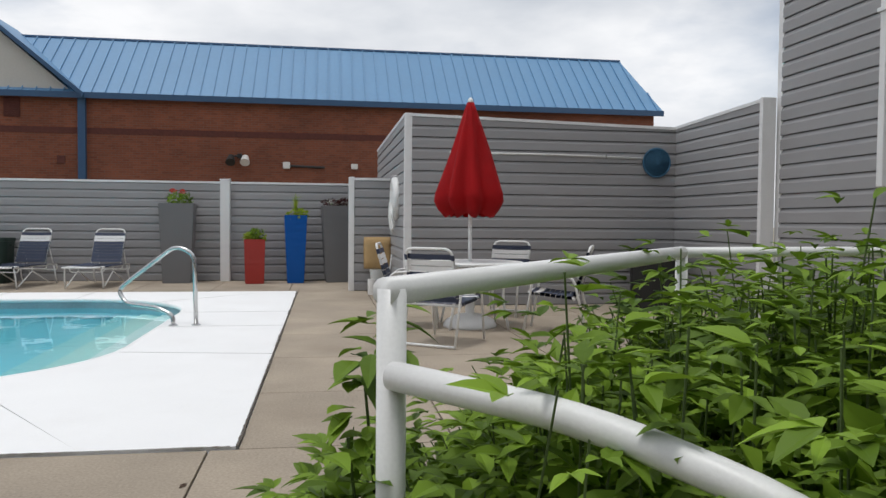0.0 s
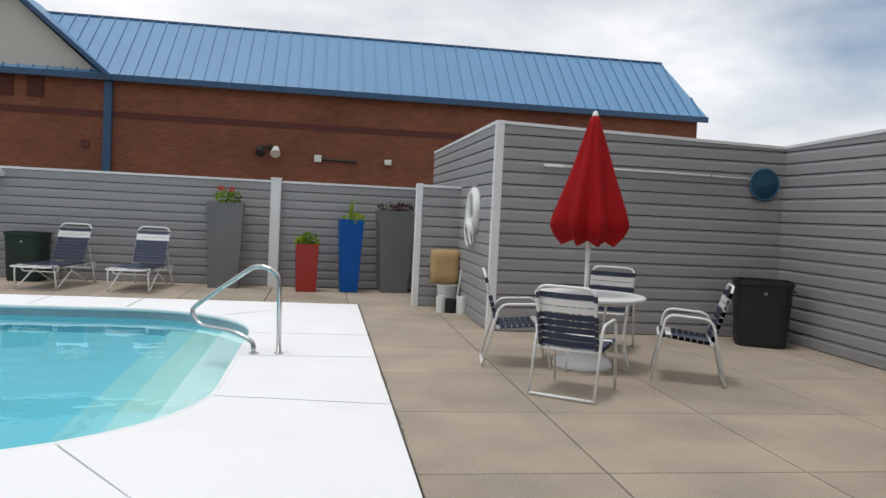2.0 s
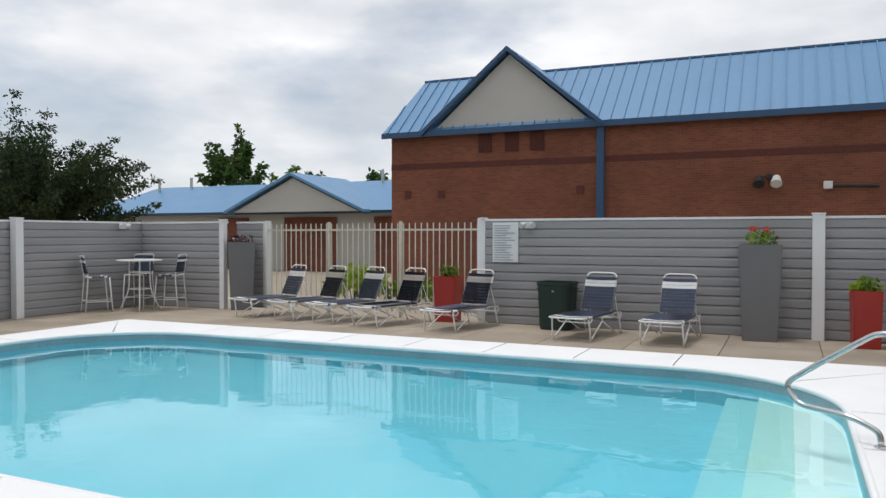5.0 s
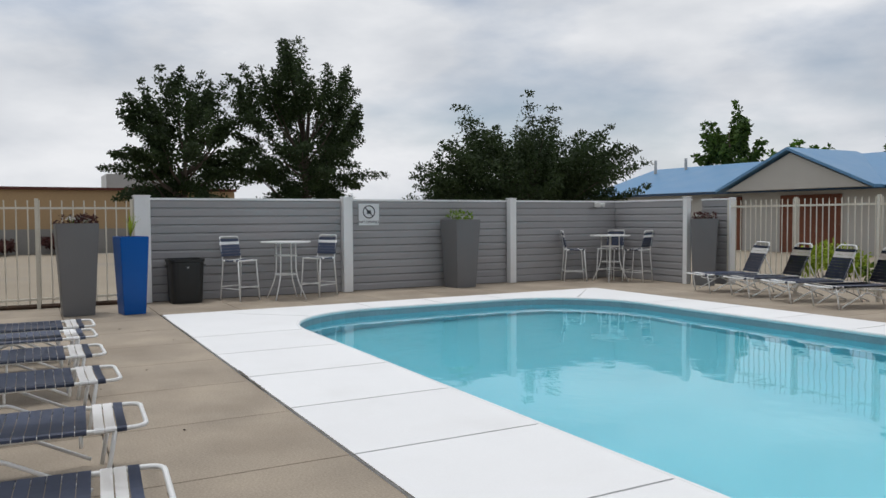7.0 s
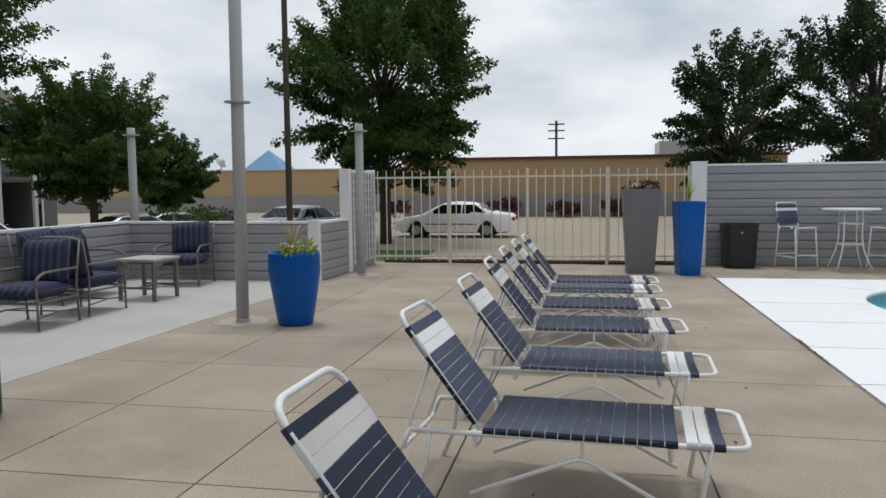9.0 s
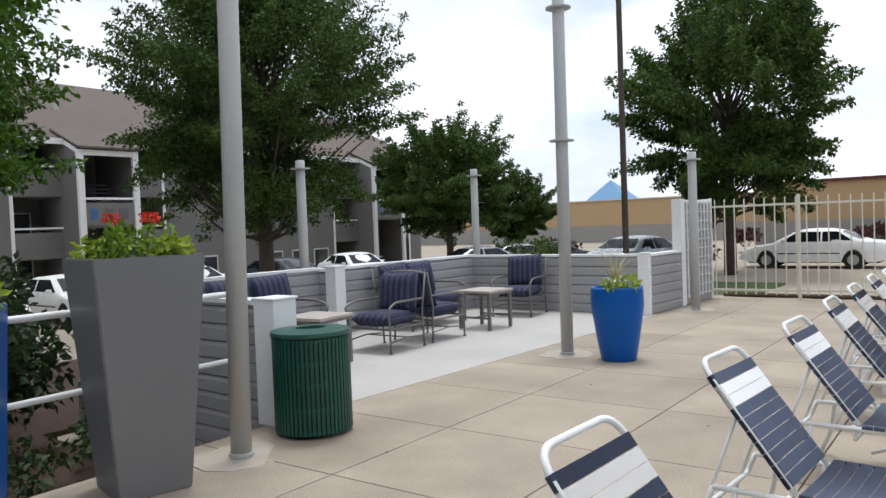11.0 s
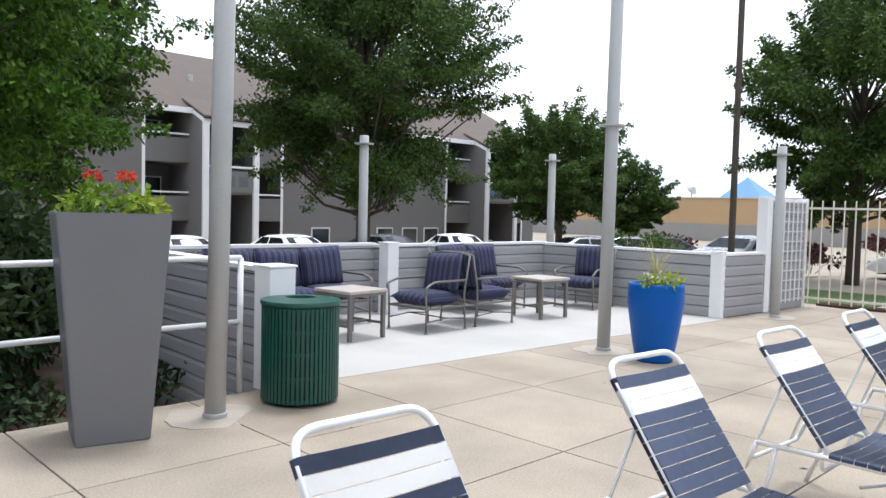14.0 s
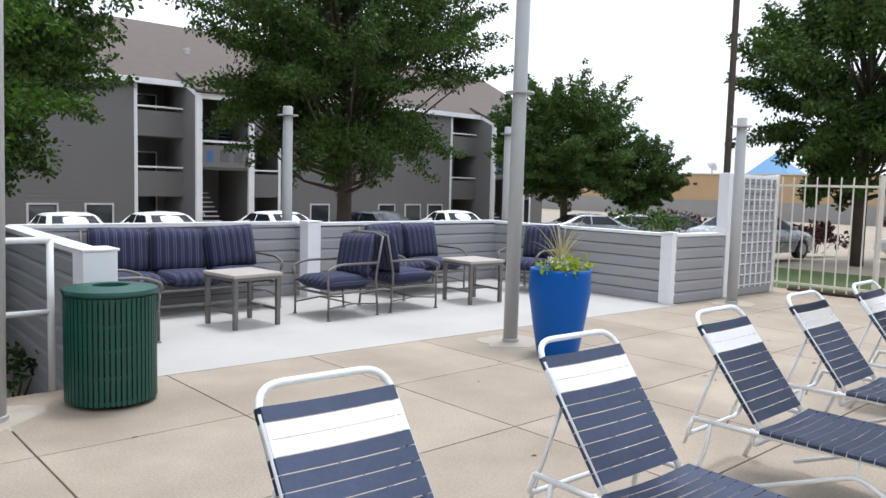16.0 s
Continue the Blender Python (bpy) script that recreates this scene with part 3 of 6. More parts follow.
FY = 12.55
siding_wall("fence_north", (1.5, FY), (-6.85, FY), 1.85, "grey lap-sided fence with a white top rail", end1=0.09)
siding_wall("fence_corner", (-12.7, FY + 0.02), (-15.06, FY + 0.02), 1.85, "grey lap-sided fence panel at the deck's far corner")
siding_wall("fence_return", (-12.0, FY + 0.55), (-12.78, FY + 0.55), 1.85, "short grey lap-sided fence return", end0=0.05)
siding_wall("fence_west", (-15.10, 12.6), (-15.10, 9.45), 1.85, "grey lap-sided fence with a white top rail")
siding_wall("fence_west_mid", (-15.16, 9.45), (-15.16, 5.5), 1.85, "grey lap-sided fence with a white top rail")
siding_wall("fence_west_end", (-15.10, 5.5), (-15.10, 1.75), 1.85, "grey lap-sided fence with a white top rail")


def fence_post(x, y, w, h=1.88, label="white square vinyl fence post"):
    po = thing("fence_post", label, "post", "white fence posts", at=pose(x, y, 0))
    part("post_shaft", box(-w / 2, w / 2, -w / 2, w / 2, 0, h, 0.006), M_TRIM, po)
    part("post_cap", box(-w / 2 - 0.012, w / 2 + 0.012, -w / 2 - 0.012, w / 2 + 0.012, h, h + 0.02, 0.006), M_TRIM, po)


fence_post(-1.40, FY - 0.14, 0.17)
fence_post(-15.02, 1.66, 0.26)
fence_post(-14.98, 5.49, 0.19)
fence_post(-14.98, 9.44, 0.16)
fence_post(-12.7, FY - 0.06, 0.12)
fence_post(-6.80, FY - 0.03, 0.10, 1.86)

# shed and its neighbours
siding_wall("shed_front", (5.42, 8.05), (1.56, 8.05), 2.50, "grey lap-sided shed front wall", drop=-0.09, end1=0.0)
siding_wall("shed_side", (1.56, 8.05), (1.56, 13.36), 2.59, "grey lap-sided shed side wall")
siding_wall("shed_back", (1.56, 13.36), (5.5, 13.36), 2.55, "grey lap-sided shed back wall")
sp = part("corner_trim", box(1.485, 1.585, 7.975, 8.075, 0, 2.6, 0.006), M_TRIM)
tagged(sp, "white corner trim of the grey shed", "trim", kind="structure")
shed_roof = part("shed_roof", box(1.6, 5.4, 8.1, 13.3, 2.38, 2.42), M_CORE)
tagged(shed_roof, "flat dark shed roof", "roof", kind="structure")
siding_wall("fence_stub", (1.5, 10.33), (0.86, 10.33), 1.84, "short grey lap-sided screen beside the shed", end1=0.09)
siding_wall("wall_east", (5.42, 5.83), (5.42, 8.05), 2.57, "grey lap-sided wall with a white top rail", drop=0.06, end0=0.07)
siding_wall("house_wall", (5.62, -7.0), (5.62, 5.78), 7.5, "grey lap-sided wall of the two storey building", pitch=0.165, cap=False)
siding_wall("house_wall_north", (5.62, 5.80), (12.0, 5.80), 7.5, "grey lap-sided wall of the two storey building", pitch=0.165, cap=False, z0=0.0)
ct = part("house_corner_trim", box(5.55, 5.64, 5.76, 5.86, 0, 7.5, 0.005), M_TRIM)
tagged(ct, "white corner trim of the two storey building", "trim", kind="structure")
ds = thing("downspout", "white vertical downspout strip on the grey wall", "downspout")
part("spout", box(5.46, 5.55, 4.05, 4.13, 1.5, 7.4, 0.008), M_TRIM, ds)
part("strap", box(5.44, 5.56, 4.03, 4.15, 3.1, 3.14, 0.004), M_TRIM, ds)

# low walls of the seating corner
LW = dict(both=True, thick=0.12)
siding_wall("lounge_wall_east", (-4.62, -4.86), (-4.78, -8.10), 0.985, "low grey lap-sided wall with white cap", z0=GROUND, **LW)
siding_wall("lounge_wall_south", (-4.78, -8.12), (-8.2, -8.05), 0.99, "low grey lap-sided wall with white cap", **LW)
siding_wall("lounge_wall_south_west", (-8.3, -8.0), (-12.02, -7.94), 0.97, "low grey lap-sided wall with white cap", **LW)
siding_wall("lounge_wall_west", (-12.02, -7.94), (-12.02, -4.66), 0.955, "low grey lap-sided wall with white cap", end1=0.13, **LW)
siding_wall("lounge_wall_north", (-12.02, -4.62), (-13.20, -4.54), 0.95, "low grey lap-sided wall with white cap", **LW)
siding_wall("screen_wall", (-13.30, -4.53), (-14.60, -4.46), 1.80, "grey lap-sided screen wall ending in white posts", both=True, end0=0.17, end1=0.08)
for x, y, w, h, lab in ((-4.60, -4.82, 0.24, 1.0, "broad white post capping the low wall's end"), (-8.25, -7.72, 0.20, 1.0, "broad white post at the low wall's bend"), (-11.98, -4.60, 0.12, 0.965, "white corner post of the low wall")):
    fence_post(x, y, w, h, lab)
siding_wall("lounge_wall_jog", (-8.25, -8.05), (-8.25, -7.70), 0.97, "short low grey lap-sided wall", **LW)

# lattice on the screen wall
lat = thing("trellis", "white square lattice trellis on the screen wall", "trellis", at=along((-13.40, -4.42), (-14.58, -4.365)))
for i in range(8):
    part("upright", box(0.01 + i * 0.161, 0.025 + i * 0.161, -0.012, 0.006, 0.12, 1.78), M_TRIM, lat)
for i in range(11):
    part("crossbar", box(0, 1.16, 0.007, 0.02, 0.15 + i * 0.16, 0.165 + i * 0.16), M_TRIM, lat)


# iron fences
def iron_fence(name, p, q, height, step, label, posts=4):
    w = thing(name, label, "fence", at=along(p, q))
    length = math.dist(p, q)
    n = int(length / step)
    bm = tube([(0, 0, 0.08), (0, 0, height - 0.02), (0, 0, height)], 0.0115, 6)
    first = part("picket", bm, M_FENCEW, w)
    first.location.x = step / 2
    for i in range(1, n):
        o = new("picket", first.data)
        o.parent = w
        o.location.x = step / 2 + i * length / n
    for z in (0.16, height - 0.13):
        part("rail", box(0, length, -0.018, 0.018, z - 0.018, z + 0.018), M_FENCEW, w)
    for i in range(posts):
        x = length * i / (posts - 1)
        part("post", box(x - 0.027, x + 0.027, -0.027, 0.027, GROUND if i else 0.0, height + 0.03, 0.005), M_FENCEW, w)


iron_fence("iron_fence", (-14.64, -4.40), (-15.02, 1.50), 1.80, 0.165, "cream painted iron picket fence beside the car park", 5)
iron_fence("iron_fence", (-12.05, FY + 0.5), (-6.9, FY + 0.1), 1.80, 0.13, "cream painted iron picket fence before the brick building", 4)
fm = bmesh.new()
for k in range(5):
    tube([(-15.05, -4.3 + 1.2 * k, 0.02), (-14.98, -3.7 + 1.2 * k, 0.03), (-15.03, -3.1 + 1.2 * k, 0.02)], 0.05, 6, fm)
dirt = part("dirt_strip", fm, M_MULCH)
tagged(dirt, "crumbled dirt and gravel along the iron fence", "dirt", kind="stuff")


# ---------------------------------------------------------------- handrails
def handrail(label, runs, r=0.024, at=None):
    h = thing("handrail", label, "handrail")
    for nm, pts, rad in runs:
        part(nm, tube(bend(pts, 0.12, 5) if nm != "post" else pts, rad, 12), M_WHITE, h, smooth=True)
    return h


handrail("white painted tube handrail half hidden by a leafy shrub", (
    ("post", [(0.54, -0.93, -0.6), (0.54, -0.93, 0.5), (0.54, -0.93, 1.03)], 0.026),
    ("top_rail", [(0.525, -0.945, 1.025), (1.16, -0.27, 1.035), (1.82, 0.60, 1.03)], 0.025),
    ("lower_rail", [(0.54, -0.95, 0.885), (0.80, -1.20, 0.865), (1.00, -1.42, 0.80), (1.18, -1.66, 0.64), (1.45, -2.05, 0.35)], 0.025),
    ("far_rail", [(1.82, 0.60, 1.03), (2.6, 0.75, 1.03), (5.5, 0.9, 1.03)], 0.022),
    ("post", [(1.82, 0.60, 0.0), (1.82, 0.60, 1.03)], 0.024),
    ("post", [(3.6, 0.80, 0.0), (3.6, 0.80, 1.03)], 0.022)))
handrail("white painted tube handrail at the deck's edge", (
    ("post", [(-1.79, -4.76, 0.0), (-1.79, -4.76, 1.09)], 0.024),
    ("post", [(-4.31, -4.86, 0.0), (-4.31, -4.86, 1.08)], 0.024),
    ("top_rail", [(-1.79, -4.76, 1.09), (-3.0, -4.81, 1.085), (-4.31, -4.86, 1.08)], 0.023),
    ("middle_rail", [(-1.79, -4.76, 0.58), (-3.0, -4.81, 0.58), (-4.31, -4.86, 0.57)], 0.021),
    ("stair_rail", [(-1.79, -4.76, 0.94), (-1.45, -4.80, 0.93), (-0.9, -4.88, 0.72), (0.3, -5.0, 0.28)], 0.022),
    ("stair_rail", [(-1.79, -4.76, 0.45), (-1.45, -4.80, 0.44), (-0.9, -4.88, 0.22), (0.3, -5.0, -0.18)], 0.021)))

rail = thing("pool_handrail", "bent stainless steel pool entry handrail", "handrail")
part("tube", tube(bend([(-0.93, 6.2, 0.0), (-0.95, 6.22, 0.78), (-1.16, 6.3, 0.86), (-1.62, 6.5, 0.52), (-1.82, 6.58, 0.36), (-1.72, 6.50, 0.22), (-1.35, 6.28, 0.20), (-1.17, 6.2, 0.12), (-1.16, 6.18, 0.0)], 0.12, 6), 0.023, 14), M_STEEL, rail, smooth=True)
for x, y in ((-0.93, 6.2), (-1.16, 6.18)):
    o = part("flange", lathe([(0.05, 0.012), (0.05, 0.02), (0.03, 0.028)], 16), M_STEEL, rail)
    o.location = (x, y, 0)


# ---------------------------------------------------------------- furniture
def strap(x0, x1, a, b, r=0.012, sag=0.012):
    """A flat vinyl strap wrapped from x0 to x1, between the points a and b (y, z) along the frame."""
    bm = bmesh.new()
    (ya, za), (yb, zb) = a, b
    d = Vector((0, yb - ya, zb - za)).normalized()
    nrm = Vector((0, -d.z, d.y))
    if nrm.z < 0:
        nrm = -nrm
    cols = []
    prof = [(x0 + r * 1.5, -r * 1.1), (x0 + r * 0.6, -r * 1.45), (x0 - r * 0.5, -r * 1.4), (x0 - r * 1.3, -r * 0.6), (x0 - r, r * 0.5), (x0, r * 1.35)]
    for i in range(1, 6):
        t = i / 6
        prof.append((x0 + (x1 - x0) * t, r * 1.35 - sag * math.sin(math.pi * t)))
    prof += [(x1, r * 1.35), (x1 + r, r * 0.5), (x1 + r * 1.3, -r * 0.6), (x1 + r * 0.5, -r * 1.4), (x1 - r * 0.6, -r * 1.45), (x1 - r * 1.5, -r * 1.1)]
    for x, h in prof:
        cols.append([bm.verts.new(Vector((x, y, z)) + nrm * (h + o)) for y, z, o in ((ya, za, 0), (yb, zb, 0))])
    for p, q in zip(cols, cols[1:]):
        bm.faces.new((p[0], q[0], q[1], p[1]))
    bmesh.ops.solidify(bm, geom=bm.faces[:], thickness=0.004)
    bmesh.ops.recalc_face_normals(bm, faces=bm.faces)
    return bm


def rows_of(a, b, n, width):
    """n strips of that width spread between two points of the (y, z) plane."""
    ln = math.dist(a, b)
    for i in range(n):
        c = (i + 0.5) / n
        u = (c - width / 2 / ln, c + width / 2 / ln)
        yield [(a[0] + (b[0] - a[0]) * k, a[1] + (b[1] - a[1]) * k) for k in u]


def lounger(label, group, at, bend_back=53):
    """A strap chaise: foot end at y = 0, head towards -y."""
    L = thing("sun_lounger", label, "lounge chair", group, at=at)
    hw, sz, hinge, tail = 0.285, 0.355, -1.20, -1.56
    part("seat_frame", tube(bend([(-hw, tail + 0.02, sz - 0.02), (-hw, 0, sz), (hw, 0, sz), (hw, tail + 0.02, sz - 0.02)], 0.09, 5), 0.0135, 8), M_WHITE, L, smooth=True)
    part("tail_bar", tube(bend([(-hw, tail + 0.02, sz - 0.02), (-hw, tail - 0.02, sz - 0.12), (hw, tail - 0.02, sz - 0.12), (hw, tail + 0.02, sz - 0.02)], 0.06, 4), 0.0125, 8), M_WHITE, L, smooth=True)
    a = radians(bend_back)
    top = (hinge - 0.665 * math.cos(a), sz + 0.665 * math.sin(a))
    bw = hw - 0.035
    part("backrest_frame", tube(bend([(-bw, hinge, sz), (-bw, *top), (bw, *top), (bw, hinge, sz)], 0.10, 6), 0.0135, 8), M_WHITE, L, smooth=True)
    for s in (-1, 1):
        part("prop", tube([(s * (bw - 0.02), hinge - 0.40 * math.cos(a), sz + 0.40 * math.sin(a)), (s * (bw - 0.02), tail - 0.06, sz - 0.19)], 0.009, 6), M_WHITE, L, smooth=True)
        part("foot_leg", tube(bend([(s * hw, -0.16, sz), (s * (hw + 0.015), -0.19, 0.18), (s * (hw + 0.015), -0.22, 0.0)], 0.05, 3), 0.0125, 8), M_WHITE, L, smooth=True)
        part("tail_leg", tube(bend([(s * hw, tail + 0.12, sz - 0.02), (s * (hw + 0.015), tail + 0.10, 0.17), (s * (hw + 0.015), tail + 0.03, 0.0)], 0.05, 3), 0.0125, 8), M_WHITE, L, smooth=True)
        part("brace_stem", tube([(s * hw, -0.72, sz), (s * hw, -0.72, sz - 0.085)], 0.009, 6), M_WHITE, L)
        part("brace", tube(bend([(s * (hw + 0.01), -0.28, 0.04), (s * hw, -0.72, sz - 0.09), (s * (hw + 0.01), -1.24, 0.05)], 0.05, 3), 0.0115, 8), M_WHITE, L, smooth=True)
    for y in (-0.33, hinge - 0.02):
        part("under_bow", tube(bend([(-hw, y, sz), (-hw + 0.02, y, sz - 0.09), (hw - 0.02, y, sz - 0.09), (hw, y, sz)], 0.07, 4), 0.0105, 8), M_WHITE, L, smooth=True)
    strips = list(rows_of((hinge + 0.02, sz), (-0.30, sz), 15, 0.0545))
    strips2 = list(rows_of((-0.27, sz), (-0.10, sz), 3, 0.05))
    for i, (p, q) in enumerate(strips + strips2):
        white = i in (15, 16)
        part("strap", strap(-hw, hw, p, q), M_STRAPW if white else M_NAVY, L, "white vinyl strap" if white else "")
    b0, b1 = (hinge - 0.03 * math.cos(a), sz + 0.03 * math.sin(a)), (hinge - 0.59 * math.cos(a), sz + 0.59 * math.sin(a))
    for i, (p, q) in enumerate(rows_of(b0, b1, 10, 0.0525)):
        white = i in (7, 8)
        part("strap", strap(-bw, bw, p, q), M_STRAPW if white else M_NAVY, L, "white vinyl strap" if white else "")
    return L


near = lounger("navy and white strap sun lounger with raised back, beside the pool", "loungers along the pool", pose(-1.45, 0.36, 0, 0, 0, 3))
for x, y, rz in ((-2.59, 0.42, -2), (-4.07, 0.41, -4), (-5.38, 0.47, -3), (-6.74, 0.46, 0), (-7.88, 0.45, 0), (-8.97, 0.46, 1), (-9.78, 0.50, 0)):
    copy_thing(near, pose(x, y, 0, 0, 0, rz))
steep = lounger("navy and white strap lounger with upright back by the fence", "loungers by the far fence", pose(-3.44, 10.62, 0, 0, 0, 176), 65)
for x, y, rz in ((-4.76, 10.62, 172), (-6.98, 10.75, 169), (-8.46, 10.85, 162), (-9.42, 11.00, 160), (-10.32, 11.08, 160), (-11.32, 11.20, 160)):
    copy_thing(steep, pose(x, y, 0, 0, 0, rz))


def dining_chair(label, group, at):
    """Strap armchair facing +y; sled back feet."""
    C = thing("patio_chair", label, "chair", group, at=at)
    w = 0.27
    for s in (-1, 1):
        part("side_frame", tube(bend([(s * w, -0.34, 0.015), (s * w, -0.20, 0.60), (s * w, 0.20, 0.62), (s * w, 0.30, 0.015)], 0.09, 5), 0.0125, 8), M_WHITE, C, smooth=True)
    part("floor_bar", tube([(-w, -0.34, 0.018), (w, -0.34, 0.018)], 0.0125, 8), M_WHITE, C, smooth=True)
    part("seat_frame", tube(bend([(-w + 0.02, -0.22, 0.38), (-w + 0.02, 0.26, 0.43), (w - 0.02, 0.26, 0.43), (w - 0.02, -0.22, 0.38)], 0.06, 4), 0.0115, 8), M_WHITE, C, smooth=True)
    part("back_frame", tube(bend([(-w + 0.03, -0.20, 0.36), (-w + 0.03, -0.36, 0.90), (w - 0.03, -0.36, 0.90), (w - 0.03, -0.20, 0.36)], 0.09, 5), 0.0125, 8), M_WHITE, C, smooth=True)
    part("seat_bar", tube([(-w, -0.21, 0.375), (w, -0.21, 0.375)], 0.0115, 8), M_WHITE, C, smooth=True)
    for i, (p, q) in enumerate(rows_of((-0.19, 0.385), (0.25, 0.43), 8, 0.048)):
        part("strap", strap(-w + 0.02, w - 0.02, p, q), M_STRAPW if i == 6 else M_NAVY, C)
    for i, (p, q) in enumerate(rows_of((-0.21, 0.40), (-0.345, 0.85), 8, 0.050)):
        part("strap", strap(-w + 0.03, w - 0.03, p, q), M_STRAPW if i in (5, 6) else M_NAVY, C)
    return C


TX, TY = 2.05, 5.95
ch = dining_chair("white tube armchair with navy and white straps at the round table", "chairs round the table", pose(1.56, 4.86, 0, 0, 0, -36))
copy_thing(ch, pose(2.82, 5.42, 0, 0, 0, 66))
copy_thing(ch, pose(1.36, 6.02, 0, 0, 0, -100))
copy_thing(ch, pose(2.60, 6.92, 0, 0, 0, 148))

tab = thing("round_table", "round white patio table under the red umbrella", "table", at=pose(TX, TY, 0))
part("tabletop", lathe([(0.50, 0.675), (0.535, 0.68), (0.54, 0.70), (0.53, 0.712), (0.03, 0.716)], 40), M_WHITE, tab, smooth=False)
part("ring", tube([(0.43 * math.cos(t), 0.43 * math.sin(t), 0.655) for t in [i * math.pi / 12 for i in range(24)]], 0.012, 8, closed=True), M_WHITE, tab, smooth=True)
for i in range(4):
    t = math.pi / 4 + i * math.pi / 2
    part("leg", tube(bend([(0.42 * math.cos(t), 0.42 * math.sin(t), 0.66), (0.36 * math.cos(t), 0.36 * math.sin(t), 0.35), (0.45 * math.cos(t), 0.45 * math.sin(t), 0.0)], 0.2, 5), 0.0135, 8), M_WHITE, tab, smooth=True)

umb = thing("umbrella", "closed red cloth umbrella on a white pole", "umbrella", at=pose(TX - 0.05, TY - 0.03, 0, 1.2, -0.6, 0))
part("base", lathe([(0.29, 0.0), (0.29, 0.03), (0.26, 0.08), (0.15, 0.13), (0.05, 0.15), (0.045, 0.36)], 32), M_WHITE, umb, "white domed umbrella base", smooth=True)
part("pole", tube([(0, 0, 0.1), (0, 0, 1.3), (0, 0, 2.42)], 0.021, 12), M_WHITE, umb, smooth=True)
part("finial", lathe([(0.012, 2.40), (0.034, 2.42), (0.03, 2.45), (0.012, 2.48)], 12), M_WHITE, umb, smooth=True)
bm = bmesh.new()
seg, levels = 64, 16
rings = []
for k in range(levels + 1):
    u = k / levels
    z = 2.43 - 1.19 * u
    r0 = (0.035 + 0.355 * u ** 0.95) * (1 - 0.42 * max(0.0, (u - 0.84) / 0.16) ** 1.5)
    row = []
    for j in range(seg):
        t = 2 * math.pi * j / seg
        fold = 1 + (0.05 + 0.12 * u) * math.cos(8 * t + 0.5 * math.sin(3 * t)) + 0.04 * math.sin(3 * t + 5 * u)
        dip = -0.025 * u ** 6 * (1 + math.cos(8 * t))
        row.append(bm.verts.new((r0 * fold * math.cos(t), r0 * fold * math.sin(t), z + dip)))
    rings.append(row)
for a, b in zip(rings, rings[1:]):
    for j in range(seg):
        bm.faces.new((a[j], b[j], b[(j + 1) % seg], a[(j + 1) % seg]))
bm.faces.new(rings[0])
bmesh.ops.solidify(bm, geom=bm.faces[:], thickness=0.006)
part("canopy", bm, M_RED, umb, "folded red cloth canopy", smooth=True)
for i in range(8):
    t = 2 * math.pi * i / 8
    part("rib", tube([(0.03 * math.cos(t), 0.03 * math.sin(t), 2.38), (0.27 * math.cos(t), 0.27 * math.sin(t), 1.30)], 0.006, 5), M_WHITE, umb)


def bar_stool(label, group, at):
    C = thing("bar_stool", label, "bar stool", group, at=at)
    w = 0.21
    for s in (-1, 1):
        part("front_leg", tube([(s * w, 0.20, 0.72), (s * (w + 0.02), 0.26, 0.0)], 0.0125, 8), M_WHITE, C, smooth=True)
        part("back_leg", tube(bend([(s * w, -0.27, 1.08), (s * w, -0.20, 0.70), (s * (w + 0.02), -0.26, 0.0)], 0.08, 4), 0.0125, 8), M_WHITE, C, smooth=True)
        part("stretcher", tube([(s * (w + 0.01), 0.245, 0.22), (s * (w + 0.01), -0.245, 0.22)], 0.0105, 6), M_WHITE, C, smooth=True)
    part("top_bar", tube(bend([(-w, -0.265, 1.06), (-w, -0.285, 1.15), (w, -0.285, 1.15), (w, -0.265, 1.06)], 0.06, 4), 0.0125, 8), M_WHITE, C, smooth=True)
    for y in (0.25, -0.245):
        part("foot_bar", tube([(-w, y, 0.25), (w, y, 0.25)], 0.0105, 6), M_WHITE, C, smooth=True)
    part("seat_frame", tube([(-w, -0.20, 0.72), (-w, 0.21, 0.72), (w, 0.21, 0.72), (w, -0.20, 0.72)], 0.0125, 8, closed=True), M_WHITE, C)
    for i, (p, q) in enumerate(rows_of((-0.19, 0.72), (0.21, 0.72), 7, 0.05)):
        part("strap", strap(-w, w, p, q), M_STRAPW if i in (0, 5) else M_NAVY, C)
    for i, (p, q) in enumerate(rows_of((-0.215, 0.79), (-0.28, 1.11), 6, 0.05)):
        part("strap", strap(-w, w, p, q), M_STRAPW if i == 4 else M_NAVY, C)
    return C


def bar_table(label, at):
    T = thing("bar_table", label, "bar table", "bar tables", at=at)
    part("tabletop", lathe([(0.43, 1.03), (0.45, 1.035), (0.45, 1.055), (0.02, 1.06)], 36), M_WHITE, T)
    for i in range(4):
        t = math.pi / 4 + i * math.pi / 2
        c, s = math.cos(t), math.sin(t)
        part("leg", tube(bend([(0.20 * c, 0.20 * s, 1.03), (0.20 * c, 0.20 * s, 0.42), (0.40 * c, 0.40 * s, 0.0)], 0.25, 6), 0.0125, 8), M_WHITE, T, smooth=True)
    for z in (0.45, 0.80):
        part("ring", tube([(0.20 * math.cos(t), 0.20 * math.sin(t), z) for t in [i * math.pi / 8 for i in range(16)]], 0.010, 6, closed=True), M_WHITE, T, smooth=True)
    return T


